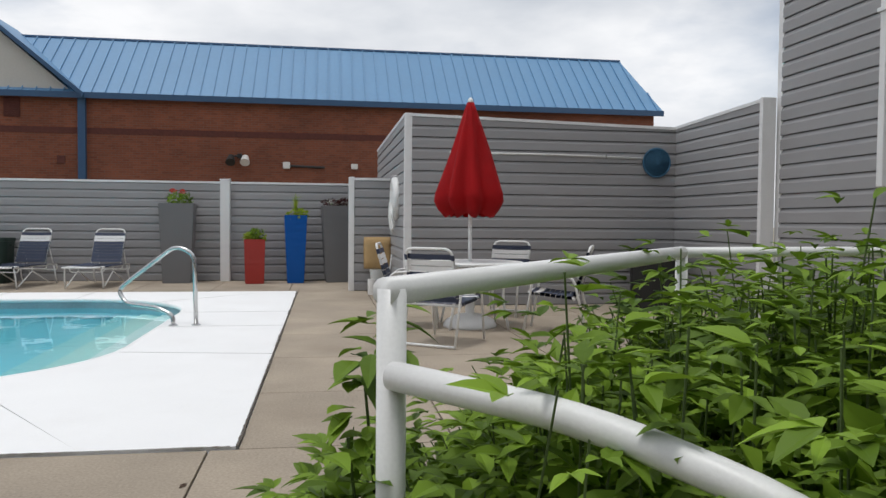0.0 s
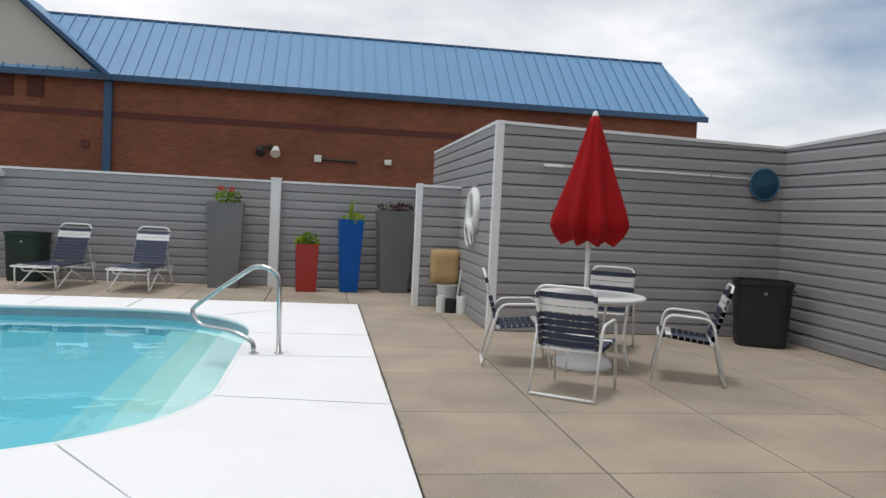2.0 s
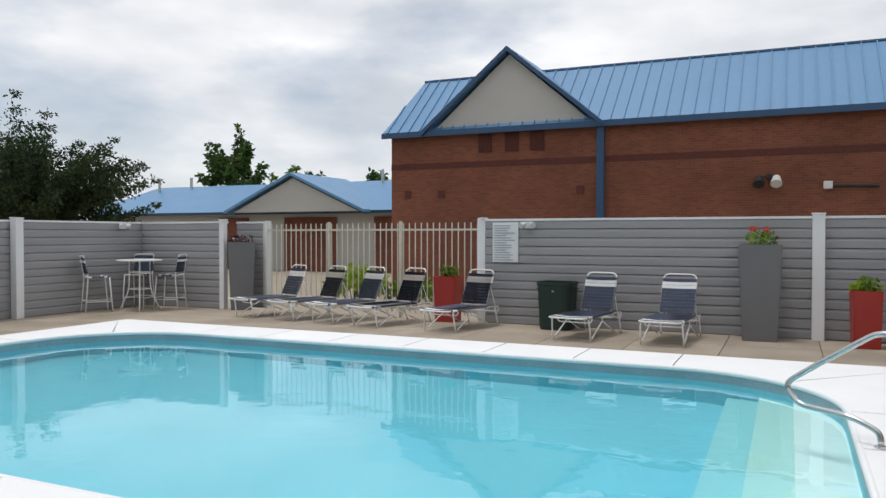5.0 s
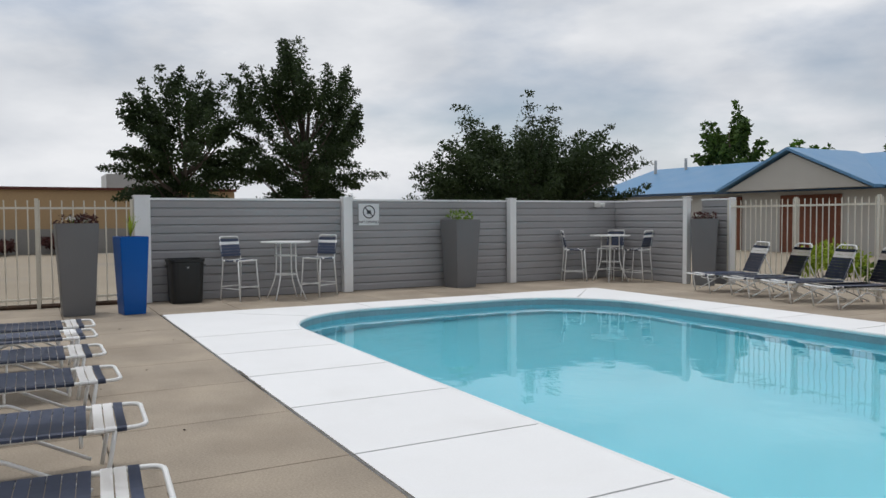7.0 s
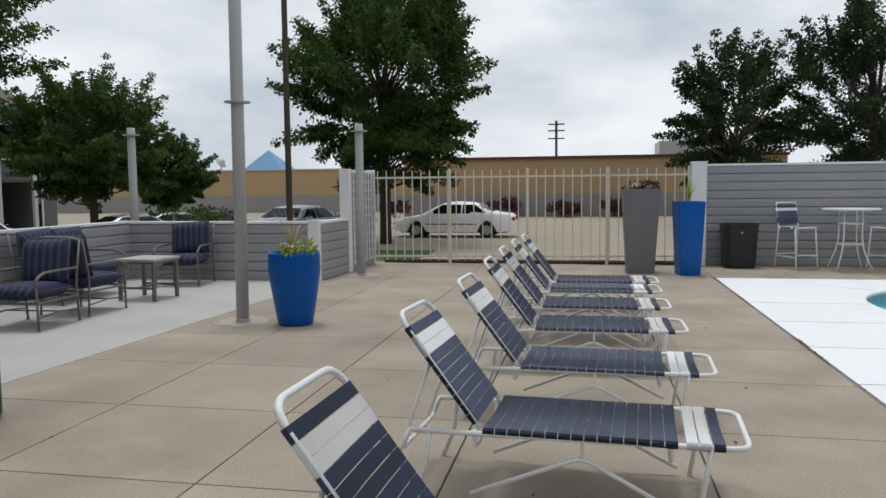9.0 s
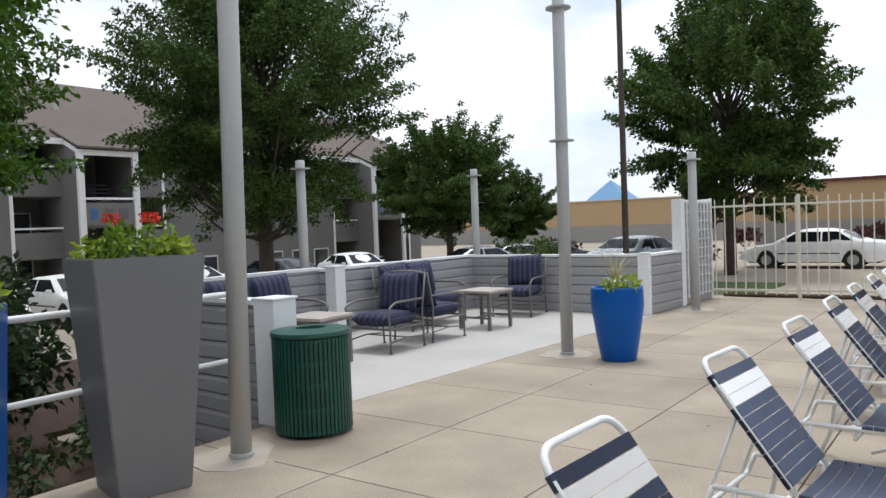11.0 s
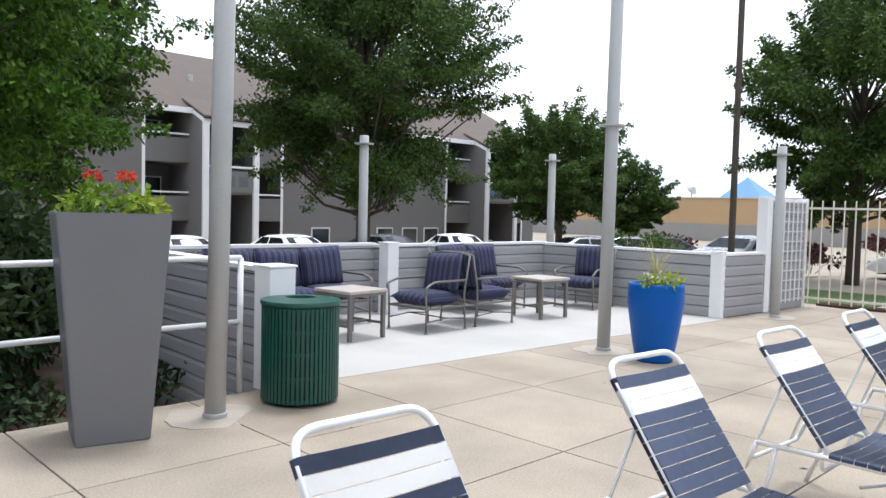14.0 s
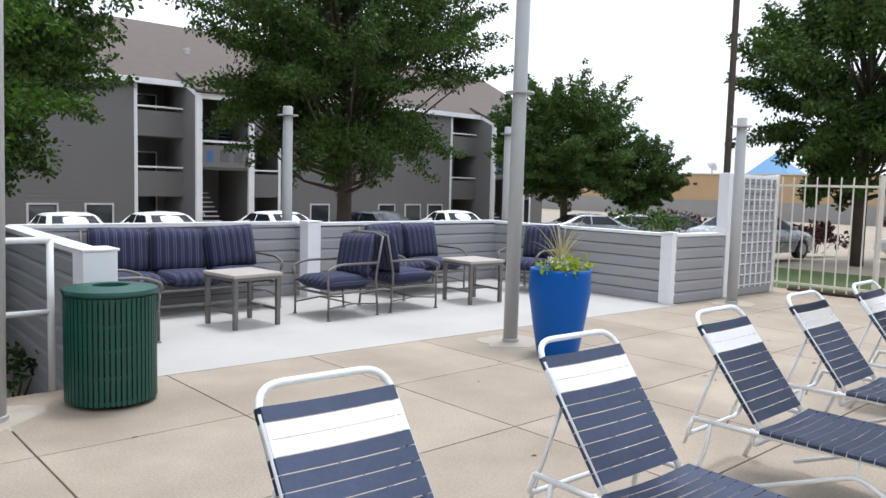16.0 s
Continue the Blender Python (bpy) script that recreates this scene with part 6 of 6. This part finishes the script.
# ---------------------------------------------------------------- trees and shrubs
def tree(label, x, y, base, height, radius, seed, leaves, size, material, clumps=60, squash=1.0, low=0.28, trunk=0.18, taper_k=0.35, core=0.35, flat=0.66):
    T = thing("tree", label, "tree", at=pose(x, y, base))
    rng = random.Random(seed)
    trunk_pts = [(0, 0, 0), (rng.uniform(-.1, .1), rng.uniform(-.1, .1), height * 0.35), (rng.uniform(-.3, .3), rng.uniform(-.3, .3), height * 0.85)]
    bm = tube(bend(trunk_pts, 1.0, 3), trunk, 10, r_end=trunk * 0.25)
    centres = []
    mid = height * (1 + low) / 2
    half = height * (1 - low) / 2
    for i in range(clumps):
        for _ in range(20):
            v = Vector((rng.uniform(-1, 1), rng.uniform(-1, 1), rng.uniform(-1, 1)))
            if core < v.length < 1.0:
                break
        taper = 1.0 - taper_k * max(v.z, 0) ** 1.5
        c = Vector((v.x * radius * taper, v.y * radius * taper, mid + v.z * half * squash))
        centres.append(c)
        if i % 3 == 0:
            j = Vector((0, 0, max(height * 0.18, c.z * 0.62)))
            m = (c + j) / 2 + Vector((0, 0, -0.1 * radius))
            tube([j, m, c], trunk * 0.28, 5, bm, r_end=trunk * 0.06)
    part("trunk", bm, M_BARK, T, "brown bark trunk with limbs", smooth=True)
    ls = ([], [])
    per = leaves // clumps
    hub = Vector((0, 0, mid - half * 0.25))
    for c in centres:
        k = radius * rng.uniform(0.13, 0.24)
        way = (c - hub).normalized() + Vector((rng.uniform(-.4, .4), rng.uniform(-.4, .4), rng.uniform(-.1, .5)))
        for j in range(5):
            r = k * (1.15 - 0.20 * j)
            leaf_cloud(ls, c + way * k * (0.52 * j - 0.8), (r, r, r * flat), int(per * (0.32 - 0.06 * j)), size, rng, shell=0.0)
    cloud_part("crown", ls, material, T, "leafy green crown")
    return T


tree("large near tree with fine bright green leaves beside the deck", -1.7, -12.4, GROUND - 0.4, 10.8, 4.2, 31, 190000, 0.115, M_TREE_N, 260, low=0.04, trunk=0.22, flat=0.5)
tree("dense green tree in front of the apartment building", -16.3, -18.6, SOUTH, 12.4, 4.2, 32, 170000, 0.115, M_TREE, 240, low=0.21, trunk=0.25, taper_k=0.5, flat=0.5)
tree("dense green tree in front of the apartment building", -6.3, -20.0, SOUTH, 10.5, 3.8, 33, 70000, 0.14, M_TREE, 130, low=0.24, trunk=0.22, flat=0.5)
tree("green tree beyond the iron fence", -27.6, -7.7, GROUND, 10.6, 3.4, 34, 110000, 0.14, M_TREE, 150, low=0.15, trunk=0.22, flat=0.52)
tree("open crowned tree beyond the west fence", -38.5, 6.4, GROUND, 8.7, 2.9, 35, 36000, 0.16, M_TREE_D, 66, low=0.20, trunk=0.25, taper_k=0.1, core=0.35, flat=0.58)
tree("tall open crowned tree beyond the west fence", -40.0, 12.9, GROUND, 10.7, 3.8, 36, 56000, 0.16, M_TREE_D, 88, low=0.16, trunk=0.28, taper_k=0.1, core=0.35, flat=0.58)
tree("wide dark round tree beyond the west fence", -33.4, 22.7, GROUND, 6.9, 5.0, 37, 90000, 0.16, M_TREE_D, 170, low=0.06, trunk=0.25, taper_k=0.1, flat=0.5)
tree("rounded green tree at the end of the apartment building", -35.0, -25.0, SOUTH, 8.1, 3.7, 38, 90000, 0.16, M_TREE, 170, low=0.24, trunk=0.22, taper_k=0.05, flat=0.42)
tree("small green tree by the car park", -40.6, -24.0, SOUTH, 5.5, 2.2, 39, 40000, 0.15, M_TREE, 80, low=0.25, trunk=0.16, taper_k=0.1, flat=0.42)
tree("distant green tree behind the low building", -41.5, 47.5, GROUND, 10.0, 3.0, 40, 6000, 0.4, M_TREE, 40, low=0.25, trunk=0.2)
tree("distant small green tree behind the low building", -37.2, 49.0, GROUND, 7.4, 2.2, 41, 4000, 0.4, M_TREE_N, 30, low=0.3, trunk=0.15)
tree("distant green tree beside the brick building", -27.8, 47.0, GROUND, 6.6, 2.6, 42, 4000, 0.4, M_TREE, 30, low=0.3, trunk=0.15)


def shrub(label, x, y, z, radii, seed, leaves, size, material, clumps=24):
    S = thing("shrub", label, "shrub", at=pose(x, y, z))
    rng = random.Random(seed)
    ls, bm = ([], []), bmesh.new()
    for i in range(clumps):
        a, k = rng.uniform(0, 6.28), math.sqrt(rng.random()) * 0.85
        c = Vector((radii[0] * k * math.cos(a), radii[1] * k * math.sin(a), radii[2] * (0.25 + 0.65 * math.sqrt(1 - k * k) * rng.uniform(0.5, 1.0))))
        leaf_cloud(ls, c, (radii[0] * 0.3, radii[1] * 0.3, radii[2] * 0.25), leaves // clumps, size, rng, shell=0.2)
        tube([(c.x * 0.3, c.y * 0.3, 0), c * 0.6, c], 0.012, 5, bm, r_end=0.004)
    part("woody_frame", bm, M_BARK, S, "thin brown stems")
    cloud_part("foliage", ls, material, S)
    return S


shrub("yellow green bush behind the iron fence", -10.3, 13.9, 0, (0.75, 0.6, 0.95), 51, 1600, 0.10, M_LIME)
shrub("small green bush behind the iron fence", -9.1, 14.1, 0, (0.6, 0.5, 0.75), 52, 1100, 0.10, M_BUSH)
for i, (x, y, r, m, lab) in enumerate(((-50.6, -6.0, 1.1, M_PURPLE, "dark red"), (-50.6, 1.5, 1.0, M_PURPLE, "dark red"), (-50.6, -2.0, 0.9, M_PURPLE, "dark red"), (-50.0, -13.0, 1.0, M_PURPLE, "dark red"),
                                       (-34.0, -19.4, 1.6, M_TREE, "clipped green"), (-37.5, -19.8, 1.3, M_PURPLE, "dark red"), (-31.5, -10.5, 0.9, M_PURPLE, "dark red"))):
    shrub(lab + " hedge bush across the car park", x, y, SOUTH if y < -14 else GROUND, (r * 1.3, r * 1.3, r * 1.15), 60 + i, 900, 0.22, m, 14)
for i, (x, y, r, h) in enumerate(((1.6, -8.2, 1.7, 2.3), (-0.6, -8.6, 1.6, 2.0), (-2.6, -8.0, 1.3, 1.7), (3.6, -7.0, 1.8, 2.4), (-3.6, -9.8, 1.3, 2.3), (-3.3, -8.2, 1.1, 2.0), (0.4, -7.0, 1.1, 1.2))):
    shrub("dense dark green shrub below the deck's edge", x, y, GROUND, (r, r, h), 90 + i, 8000, 0.115, M_TREE_D, 60)
edge_rng = random.Random(5)
for i in range(5):
    shrub("dark green ground cover below the deck rail", -1.2 - 1.1 * i, -6.0 - edge_rng.uniform(0, 1.0), GROUND, (0.8, 0.7, 0.55), 80 + i, 420, 0.10, M_TREE_D, 10)


# big leafy shrub behind the first handrail, with compound leaves
def leafy_shrub():
    S = thing("shrub", "large leafy green shrub crowding the white handrail", "shrub", at=pose(0, 0, 0))
    rng = random.Random(77)
    stems = bmesh.new()
    verts, faces = [], []

    def leaf(c, d, up, ln, wd):
        d = d.normalized()
        s = d.cross(up).normalized()
        n = s.cross(d)
        b = len(verts)
        prof = ((0, 0), (0.22, 0.75), (0.45, 1.0), (0.72, 0.62), (1.0, 0))
        for u, w in prof:
            mid_ = c + d * ln * u - n * ln * 0.22 * u * u
            if w == 0:
                verts.append(tuple(mid_))
            else:
                verts.extend([tuple(mid_ + s * wd * w + n * wd * 0.35 * w), tuple(mid_), tuple(mid_ - s * wd * w + n * wd * 0.35 * w)])
        faces.extend([(b, b + 1, b + 2), (b, b + 2, b + 3), (b + 1, b + 4, b + 5, b + 2), (b + 2, b + 5, b + 6, b + 3),
                      (b + 4, b + 7, b + 8, b + 5), (b + 5, b + 8, b + 9, b + 6), (b + 7, b + 10, b + 8), (b + 8, b + 10, b + 9)])

    for i in range(2300):
        x, y = 0.28 + 4.3 * rng.random() ** 1.25, rng.uniform(-3.0, 0.9)
        if (x - 0.43) ** 2 + (y + 2.24) ** 2 < 0.75 ** 2 or (x < 1.0 and y < -1.25):
            continue
        past = y - (-0.93 + 1.195 * (x - 0.54))
        if past > (0.52 if x > 0.8 else 0.72) or (y > 0.55) or (x < 0.66 and (past < 0.08 or y > -0.05)):
            continue
        top = 0.80 + (0.13 if i % 9 == 0 else 0.0) + 0.14 * noise.noise(Vector((x * 1.3, y * 1.3, 0))) + rng.uniform(-0.20, 0.08) + min(0.20, 0.30 * (x - 0.75)) - (0.10 if y > -0.3 else 0.0)
        if past > 0.0:
            top = min(top, 1.10 if x > 1.15 else 0.94 if x > 0.72 else 0.74) - 0.35 * past
        lean = 0.55 if past > 0 else 0.0
        foot = Vector((x + lean + rng.uniform(-0.25, 0.25), y - 0.6 * lean + rng.uniform(-0.25, 0.25), -0.5))
        tip = Vector((x, y, top))
        mid_ = (foot + tip) / 2 + Vector((rng.uniform(-.06, .06), rng.uniform(-.06, .06), 0))
        tube([foot, mid_, tip], 0.0045, 4, stems, r_end=0.002)
        for k in range(18):
            u = 0.40 + 0.60 * (k / 17) ** 0.7
            p = (mid_ + (tip - mid_) * (u * 2 - 1)) if u > 0.5 else (foot + (mid_ - foot) * u * 2)
            a = 2.4 * k + i
            out = Vector((math.cos(a), math.sin(a), rng.uniform(0.05, 0.55)))
            node = p + out * rng.uniform(0.04, 0.12)
            size = rng.uniform(0.045, 0.092)
            leaf(node, out + Vector((0, 0, rng.uniform(-0.55, 0.45))), Vector((rng.uniform(-.4, .4), rng.uniform(-.4, .4), 1)), size, size * rng.uniform(0.17, 0.27))
            for sgn in (-1, 1):
                side = Vector((-out.y, out.x, 0)) * sgn
                leaf(node, out * 0.55 + side * 0.8 + Vector((0, 0, rng.uniform(-0.35, 0.35))), Vector((0, 0, 1)), size * 0.8, size * 0.19)
    for (x, y, z) in ((0.50, -0.80, 0.86), (0.47, -0.84, 0.75), (0.55, -0.70, 0.92), (0.40, -1.02, 0.45), (0.50, -1.12, 0.50), (0.62, -1.15, 0.55), (0.35, -0.92, 0.52), (0.44, -0.78, 0.62), (0.30, -1.08, 0.38), (0.55, -1.25, 0.42), (0.42, -1.16, 0.36), (0.47, -1.20, 0.46), (0.36, -1.02, 0.30), (0.60, -1.08, 0.40), (0.52, -1.00, 0.34), (0.66, -1.22, 0.46), (0.70, -1.10, 0.58), (0.64, -0.98, 0.66)):
        for k in range(16):
            a = 2.4 * k
            leaf(Vector((x, y, z)) + Vector((rng.uniform(-.04, .04), rng.uniform(-.04, .04), rng.uniform(-.05, .05))), Vector((math.cos(a), math.sin(a), rng.uniform(-0.6, 0.5))), Vector((0, 0, 1)), rng.uniform(0.05, 0.10), rng.uniform(0.013, 0.024))
        tube([(x + 0.2, y + 0.1, -0.5), (x + 0.05, y + 0.03, z * 0.4), (x, y, z)], 0.004, 5, stems, r_end=0.003)
    fill = ([], [])
    for i in range(850):
        x, y = 0.50 + 4.1 * rng.random() ** 1.6, rng.uniform(-2.6, 0.3)
        if (x - 0.43) ** 2 + (y + 2.24) ** 2 < 0.9 ** 2 or y - (-0.93 + 1.195 * (x - 0.54)) > 0.34:
            continue
        hi_z = 0.56 if x < 0.85 else 0.84 if i % 2 else 0.70
        leaf_cloud(fill, (x, y, rng.uniform(0.02, hi_z)), (0.15, 0.15, 0.11), 44, 0.072, rng, shell=0.2)
    cloud_part("inner_foliage", fill, M_BUSH, S, "shaded inner leaves")
    part("woody_frame", stems, M_STEM, S, "thin green stems")
    cloud_part("foliage", (verts, faces), M_BUSH, S, "pointed bright green leaflets")


leafy_shrub()
bedk = part("shrub_bed", slab([(0.64, -3.2), (5.5, -3.2), (5.5, 0.6), (0.64, 0.6)], GROUND, -0.45), M_MULCH)
tagged(bedk, "dark mulch bed under the shrub", "mulch bed", kind="structure")

# ---------------------------------------------------------------- signs and small things
rules = thing("rules_sign", "white pool rules board with small unreadable print", "sign")
part("board", box(-6.60, -6.12, 12.455, 12.475, 1.09, 1.79, 0.004), M_SIGN, rules)
rr = random.Random(9)
for k in range(15):
    w = rr.uniform(0.22, 0.40)
    part("print_line", box(-6.565, -6.565 + w, 12.449, 12.456, 1.725 - k * 0.043, 1.741 - k * 0.043), M_INKG, rules)


def text_part(words, size, x, y, z, rx, rz, material, parent, align="CENTER"):
    cu = bpy.data.curves.new("lettering", "FONT")
    cu.body, cu.size, cu.extrude, cu.align_x = words, size, 0.002, align
    tmp = bpy.data.objects.new("lettering", cu)
    scene.collection.objects.link(tmp)
    me = bpy.data.meshes.new_from_object(tmp.evaluated_get(bpy.context.evaluated_depsgraph_get()))
    bpy.data.objects.remove(tmp)
    me.materials.clear()
    me.materials.append(material)
    o = new("lettering", me)
    o.parent = parent
    o.matrix_basis = pose(x, y, z, rx, 0, rz)
    return o


nd = thing("no_diving_sign", "white no diving sign with a crossed circle", "sign")
part("board", box(-15.085, -15.070, 5.79, 6.24, 1.325, 1.765, 0.004), M_SIGN, nd)
part("circle", tube([(-15.066, 6.015 + 0.125 * math.cos(t), 1.60 + 0.125 * math.sin(t)) for t in [i * math.pi / 14 for i in range(28)]], 0.011, 6, closed=True), M_INK, nd)
part("slash", tube([(-15.066, 6.015 - 0.085, 1.685), (-15.066, 6.015 + 0.085, 1.515)], 0.011, 6), M_INK, nd)
part("figure_mark", box(-15.069, -15.064, 5.97, 6.06, 1.56, 1.63), M_INK, nd)
text_part("NO DIVING", 0.085, -15.068, 6.015, 1.365, 90, 90, M_INK, nd)


def bulkhead(x, y, z, rz):
    B = thing("fence_lamp", "small white twin lamp on the fence top", "lamp", "fence lamps", at=pose(x, y, z, 0, 0, rz))
    part("box", box(-0.07, 0.07, -0.10, 0.0, -0.06, 0.06, 0.012), M_LAMPB, B)
    for s in (-1, 1):
        part("lamp_head", tube([(s * 0.06, -0.07, 0.02), (s * 0.11, -0.16, -0.01)], 0.035, 10, r_end=0.055), M_LAMPB, B)


bulkhead(-5.92, 12.47, 1.74, 0)
bulkhead(-15.0, 11.9, 1.76, 90)

lr = thing("life_ring", "white life ring with rope hung on the shed wall", "life ring", at=pose(1.50, 9.05, 1.48, 0, 90, 0))
part("ring", tube([(0.26 * math.cos(t), 0.26 * math.sin(t), -0.04) for t in [i * math.pi / 16 for i in range(32)]], 0.062, 12, closed=True), M_WHITE, lr, smooth=True)
part("rope", tube([(0.05, 0.22, -0.10), (0.25, 0.24, -0.11), (0.44, 0.20, -0.09), (0.50, 0.10, -0.07), (0.42, 0.02, -0.09), (0.20, -0.05, -0.12), (0.46, -0.10, -0.08), (0.40, -0.22, -0.07), (0.10, -0.25, -0.11)], 0.013, 8), M_ROPE, lr, "white coiled rope", smooth=True)
part("hook", tube([(-0.34, 0, 0.0), (-0.34, 0, -0.09), (-0.27, 0, -0.09)], 0.010, 6), M_STEEL, lr)

pn = thing("pool_net", "white pool skimmer pole with blue net on the shed wall", "pool net")
part("pole", tube([(2.10, 7.96, 2.08), (3.6, 7.95, 2.08), (4.85, 7.95, 2.055)], 0.014, 8), M_LAMPB, pn, smooth=True)
part("grip", tube([(2.10, 7.96, 2.08), (2.35, 7.96, 2.08)], 0.020, 8), M_WHITE, pn)
ring = [(5.05 + 0.20 * math.cos(t), 7.94, 2.0 + 0.20 * math.sin(t)) for t in [i * math.pi / 12 for i in range(24)]]
part("hoop", tube(ring, 0.012, 6, closed=True), M_NET, pn, "blue net hoop")
bm = bmesh.new()
c0 = bm.verts.new((5.05, 7.89, 1.97))
vs = [bm.verts.new(p) for p in ring]
for i in range(24):
    bm.faces.new((vs[i], vs[(i + 1) % 24], c0))
bmesh.ops.solidify(bm, geom=bm.faces[:], thickness=0.004)
part("net", bm, M_NET, pn, "blue mesh net")
for x in (2.6, 4.3):
    part("hook", tube([(x, 8.0, 2.06), (x, 7.93, 2.05), (x, 7.93, 2.10)], 0.006, 5), M_STEEL, pn)

bk = thing("bucket", "grey white plastic bucket with a wire handle by the shed", "bucket", at=pose(1.30, 9.98, 0))
part("body", lathe([(0.13, 0), (0.15, 0.34), (0.158, 0.34), (0.158, 0.37), (0.148, 0.37), (0.14, 0.33)], 24), M_LAMPB, bk, smooth=False)
part("handle", tube([(0.155 * math.cos(t), 0.0, 0.35 - 0.14 * math.sin(t)) for t in [i * math.pi / 10 for i in range(11)]], 0.004, 5), M_STEEL, bk)
cv = thing("canvas_seat", "tan canvas cushion propped on the bucket", "cushion", at=pose(1.28, 10.05, 0.37))
o = part("pad", cushion(0.46, 0.52, 0.12, random.Random(3)), M_BEIGE, cv, smooth=True)
o.location, o.rotation_euler = (0, 0.06, 0.26), (radians(82), 0, 0)
for x, y, r, h, m, lab in ((1.16, 9.62, 0.07, 0.24, M_WHITE, "small white plastic jug on the deck"), (1.45, 9.50, 0.085, 0.25, M_WHITE, "small white plastic tub on the deck"), (1.30, 9.60, 0.085, 0.20, M_BLACK, "small black plastic pot on the deck")):
    j = thing("tub", lab, "tub", at=pose(x, y, 0))
    part("body", lathe([(r * 0.9, 0), (r, h * 0.8), (r, h), (r * 0.85, h), (r * 0.82, h * 0.8)], 18), m, j)
br_ = thing("broom_handle", "white pole leaning on the shed wall", "pole")
part("stick", tube([(1.40, 9.80, 0.0), (1.485, 9.86, 0.62)], 0.011, 8), M_WHITE, br_)

hose = thing("hose", "dark hose lying along the fence foot", "hose")
hp = [(-0.75 + 0.22 * i + 0.05 * math.sin(i * 2.1), 12.38 + 0.06 * math.sin(i * 1.3), 0.014) for i in range(11)]
part("tube", tube(hp, 0.014, 6), M_BLACK, hose, smooth=True)

# leaves and specks on the pool deck
dr = random.Random(11)
bm = bmesh.new()
for i in range(90):
    x, y = dr.uniform(-12, 4), dr.uniform(-4.6, 1.5) if i % 3 else dr.uniform(10.3, 12.2)
    if x > -1.3 and y < -0.8:
        continue
    a, ln = dr.uniform(0, 6.28), dr.uniform(0.012, 0.035)
    c, s = math.cos(a) * ln, math.sin(a) * ln
    vv = [bm.verts.new(p) for p in ((x - c, y - s, 0.003), (x + s * 0.4, y - c * 0.4, 0.006), (x + c, y + s, 0.004), (x - s * 0.4, y + c * 0.4, 0.007))]
    bm.faces.new(vv)
litter = part("leaf_litter", bm, M_MULCH)
tagged(litter, "scattered dry leaf bits on the concrete", "leaf litter", kind="stuff")

# ---------------------------------------------------------------- deck slabs, last
GX = [-15.2] + [-5.12 + 1.245 * k for k in range(-7, 9)] + [6.0]
GYS = [-4.85, -3.52, -2.27, -1.02, 0.32, 1.65, 2.90, 4.20, 5.5, 6.8, 8.1, 9.25, 10.15, 11.35, 12.6]


def deck_piece(x0, x1, y0, y1):
    if x1 - x0 < 0.06 or y1 - y0 < 0.06:
        return
    g = 0.005
    part("slab", box(x0 + g, x1 - g, y0 + g, y1 - g, -0.10, 0.0, 0.004), M_CONC, floor)


def clip_out(r, holes):
    """Cuts rectangles out of a rectangle and yields what is left."""
    if not holes:
        yield r
        return
    x0, x1, y0, y1 = r
    a0, a1, b0, b1 = holes[0]
    a0, a1, b0, b1 = max(a0, x0), min(a1, x1), max(b0, y0), min(b1, y1)
    if a0 >= a1 or b0 >= b1:
        yield from clip_out(r, holes[1:])
        return
    for q in ((x0, a0, y0, y1), (a1, x1, y0, y1), (a0, a1, y0, b0), (a0, a1, b1, y1)):
        if q[1] - q[0] > 0.01 and q[3] - q[2] > 0.01:
            yield from clip_out(q, holes[1:])


HOLES = [(CX0, CX1, CY0, CY1), (-1.80, 7, -6, -0.95), (0.62, 7, -6, 0.62)]
for x0, x1 in zip(GX, GX[1:]):
    for y0, y1 in zip(GYS, GYS[1:]):
        for r in clip_out((x0, x1, y0, y1), HOLES):
            deck_piece(*r)
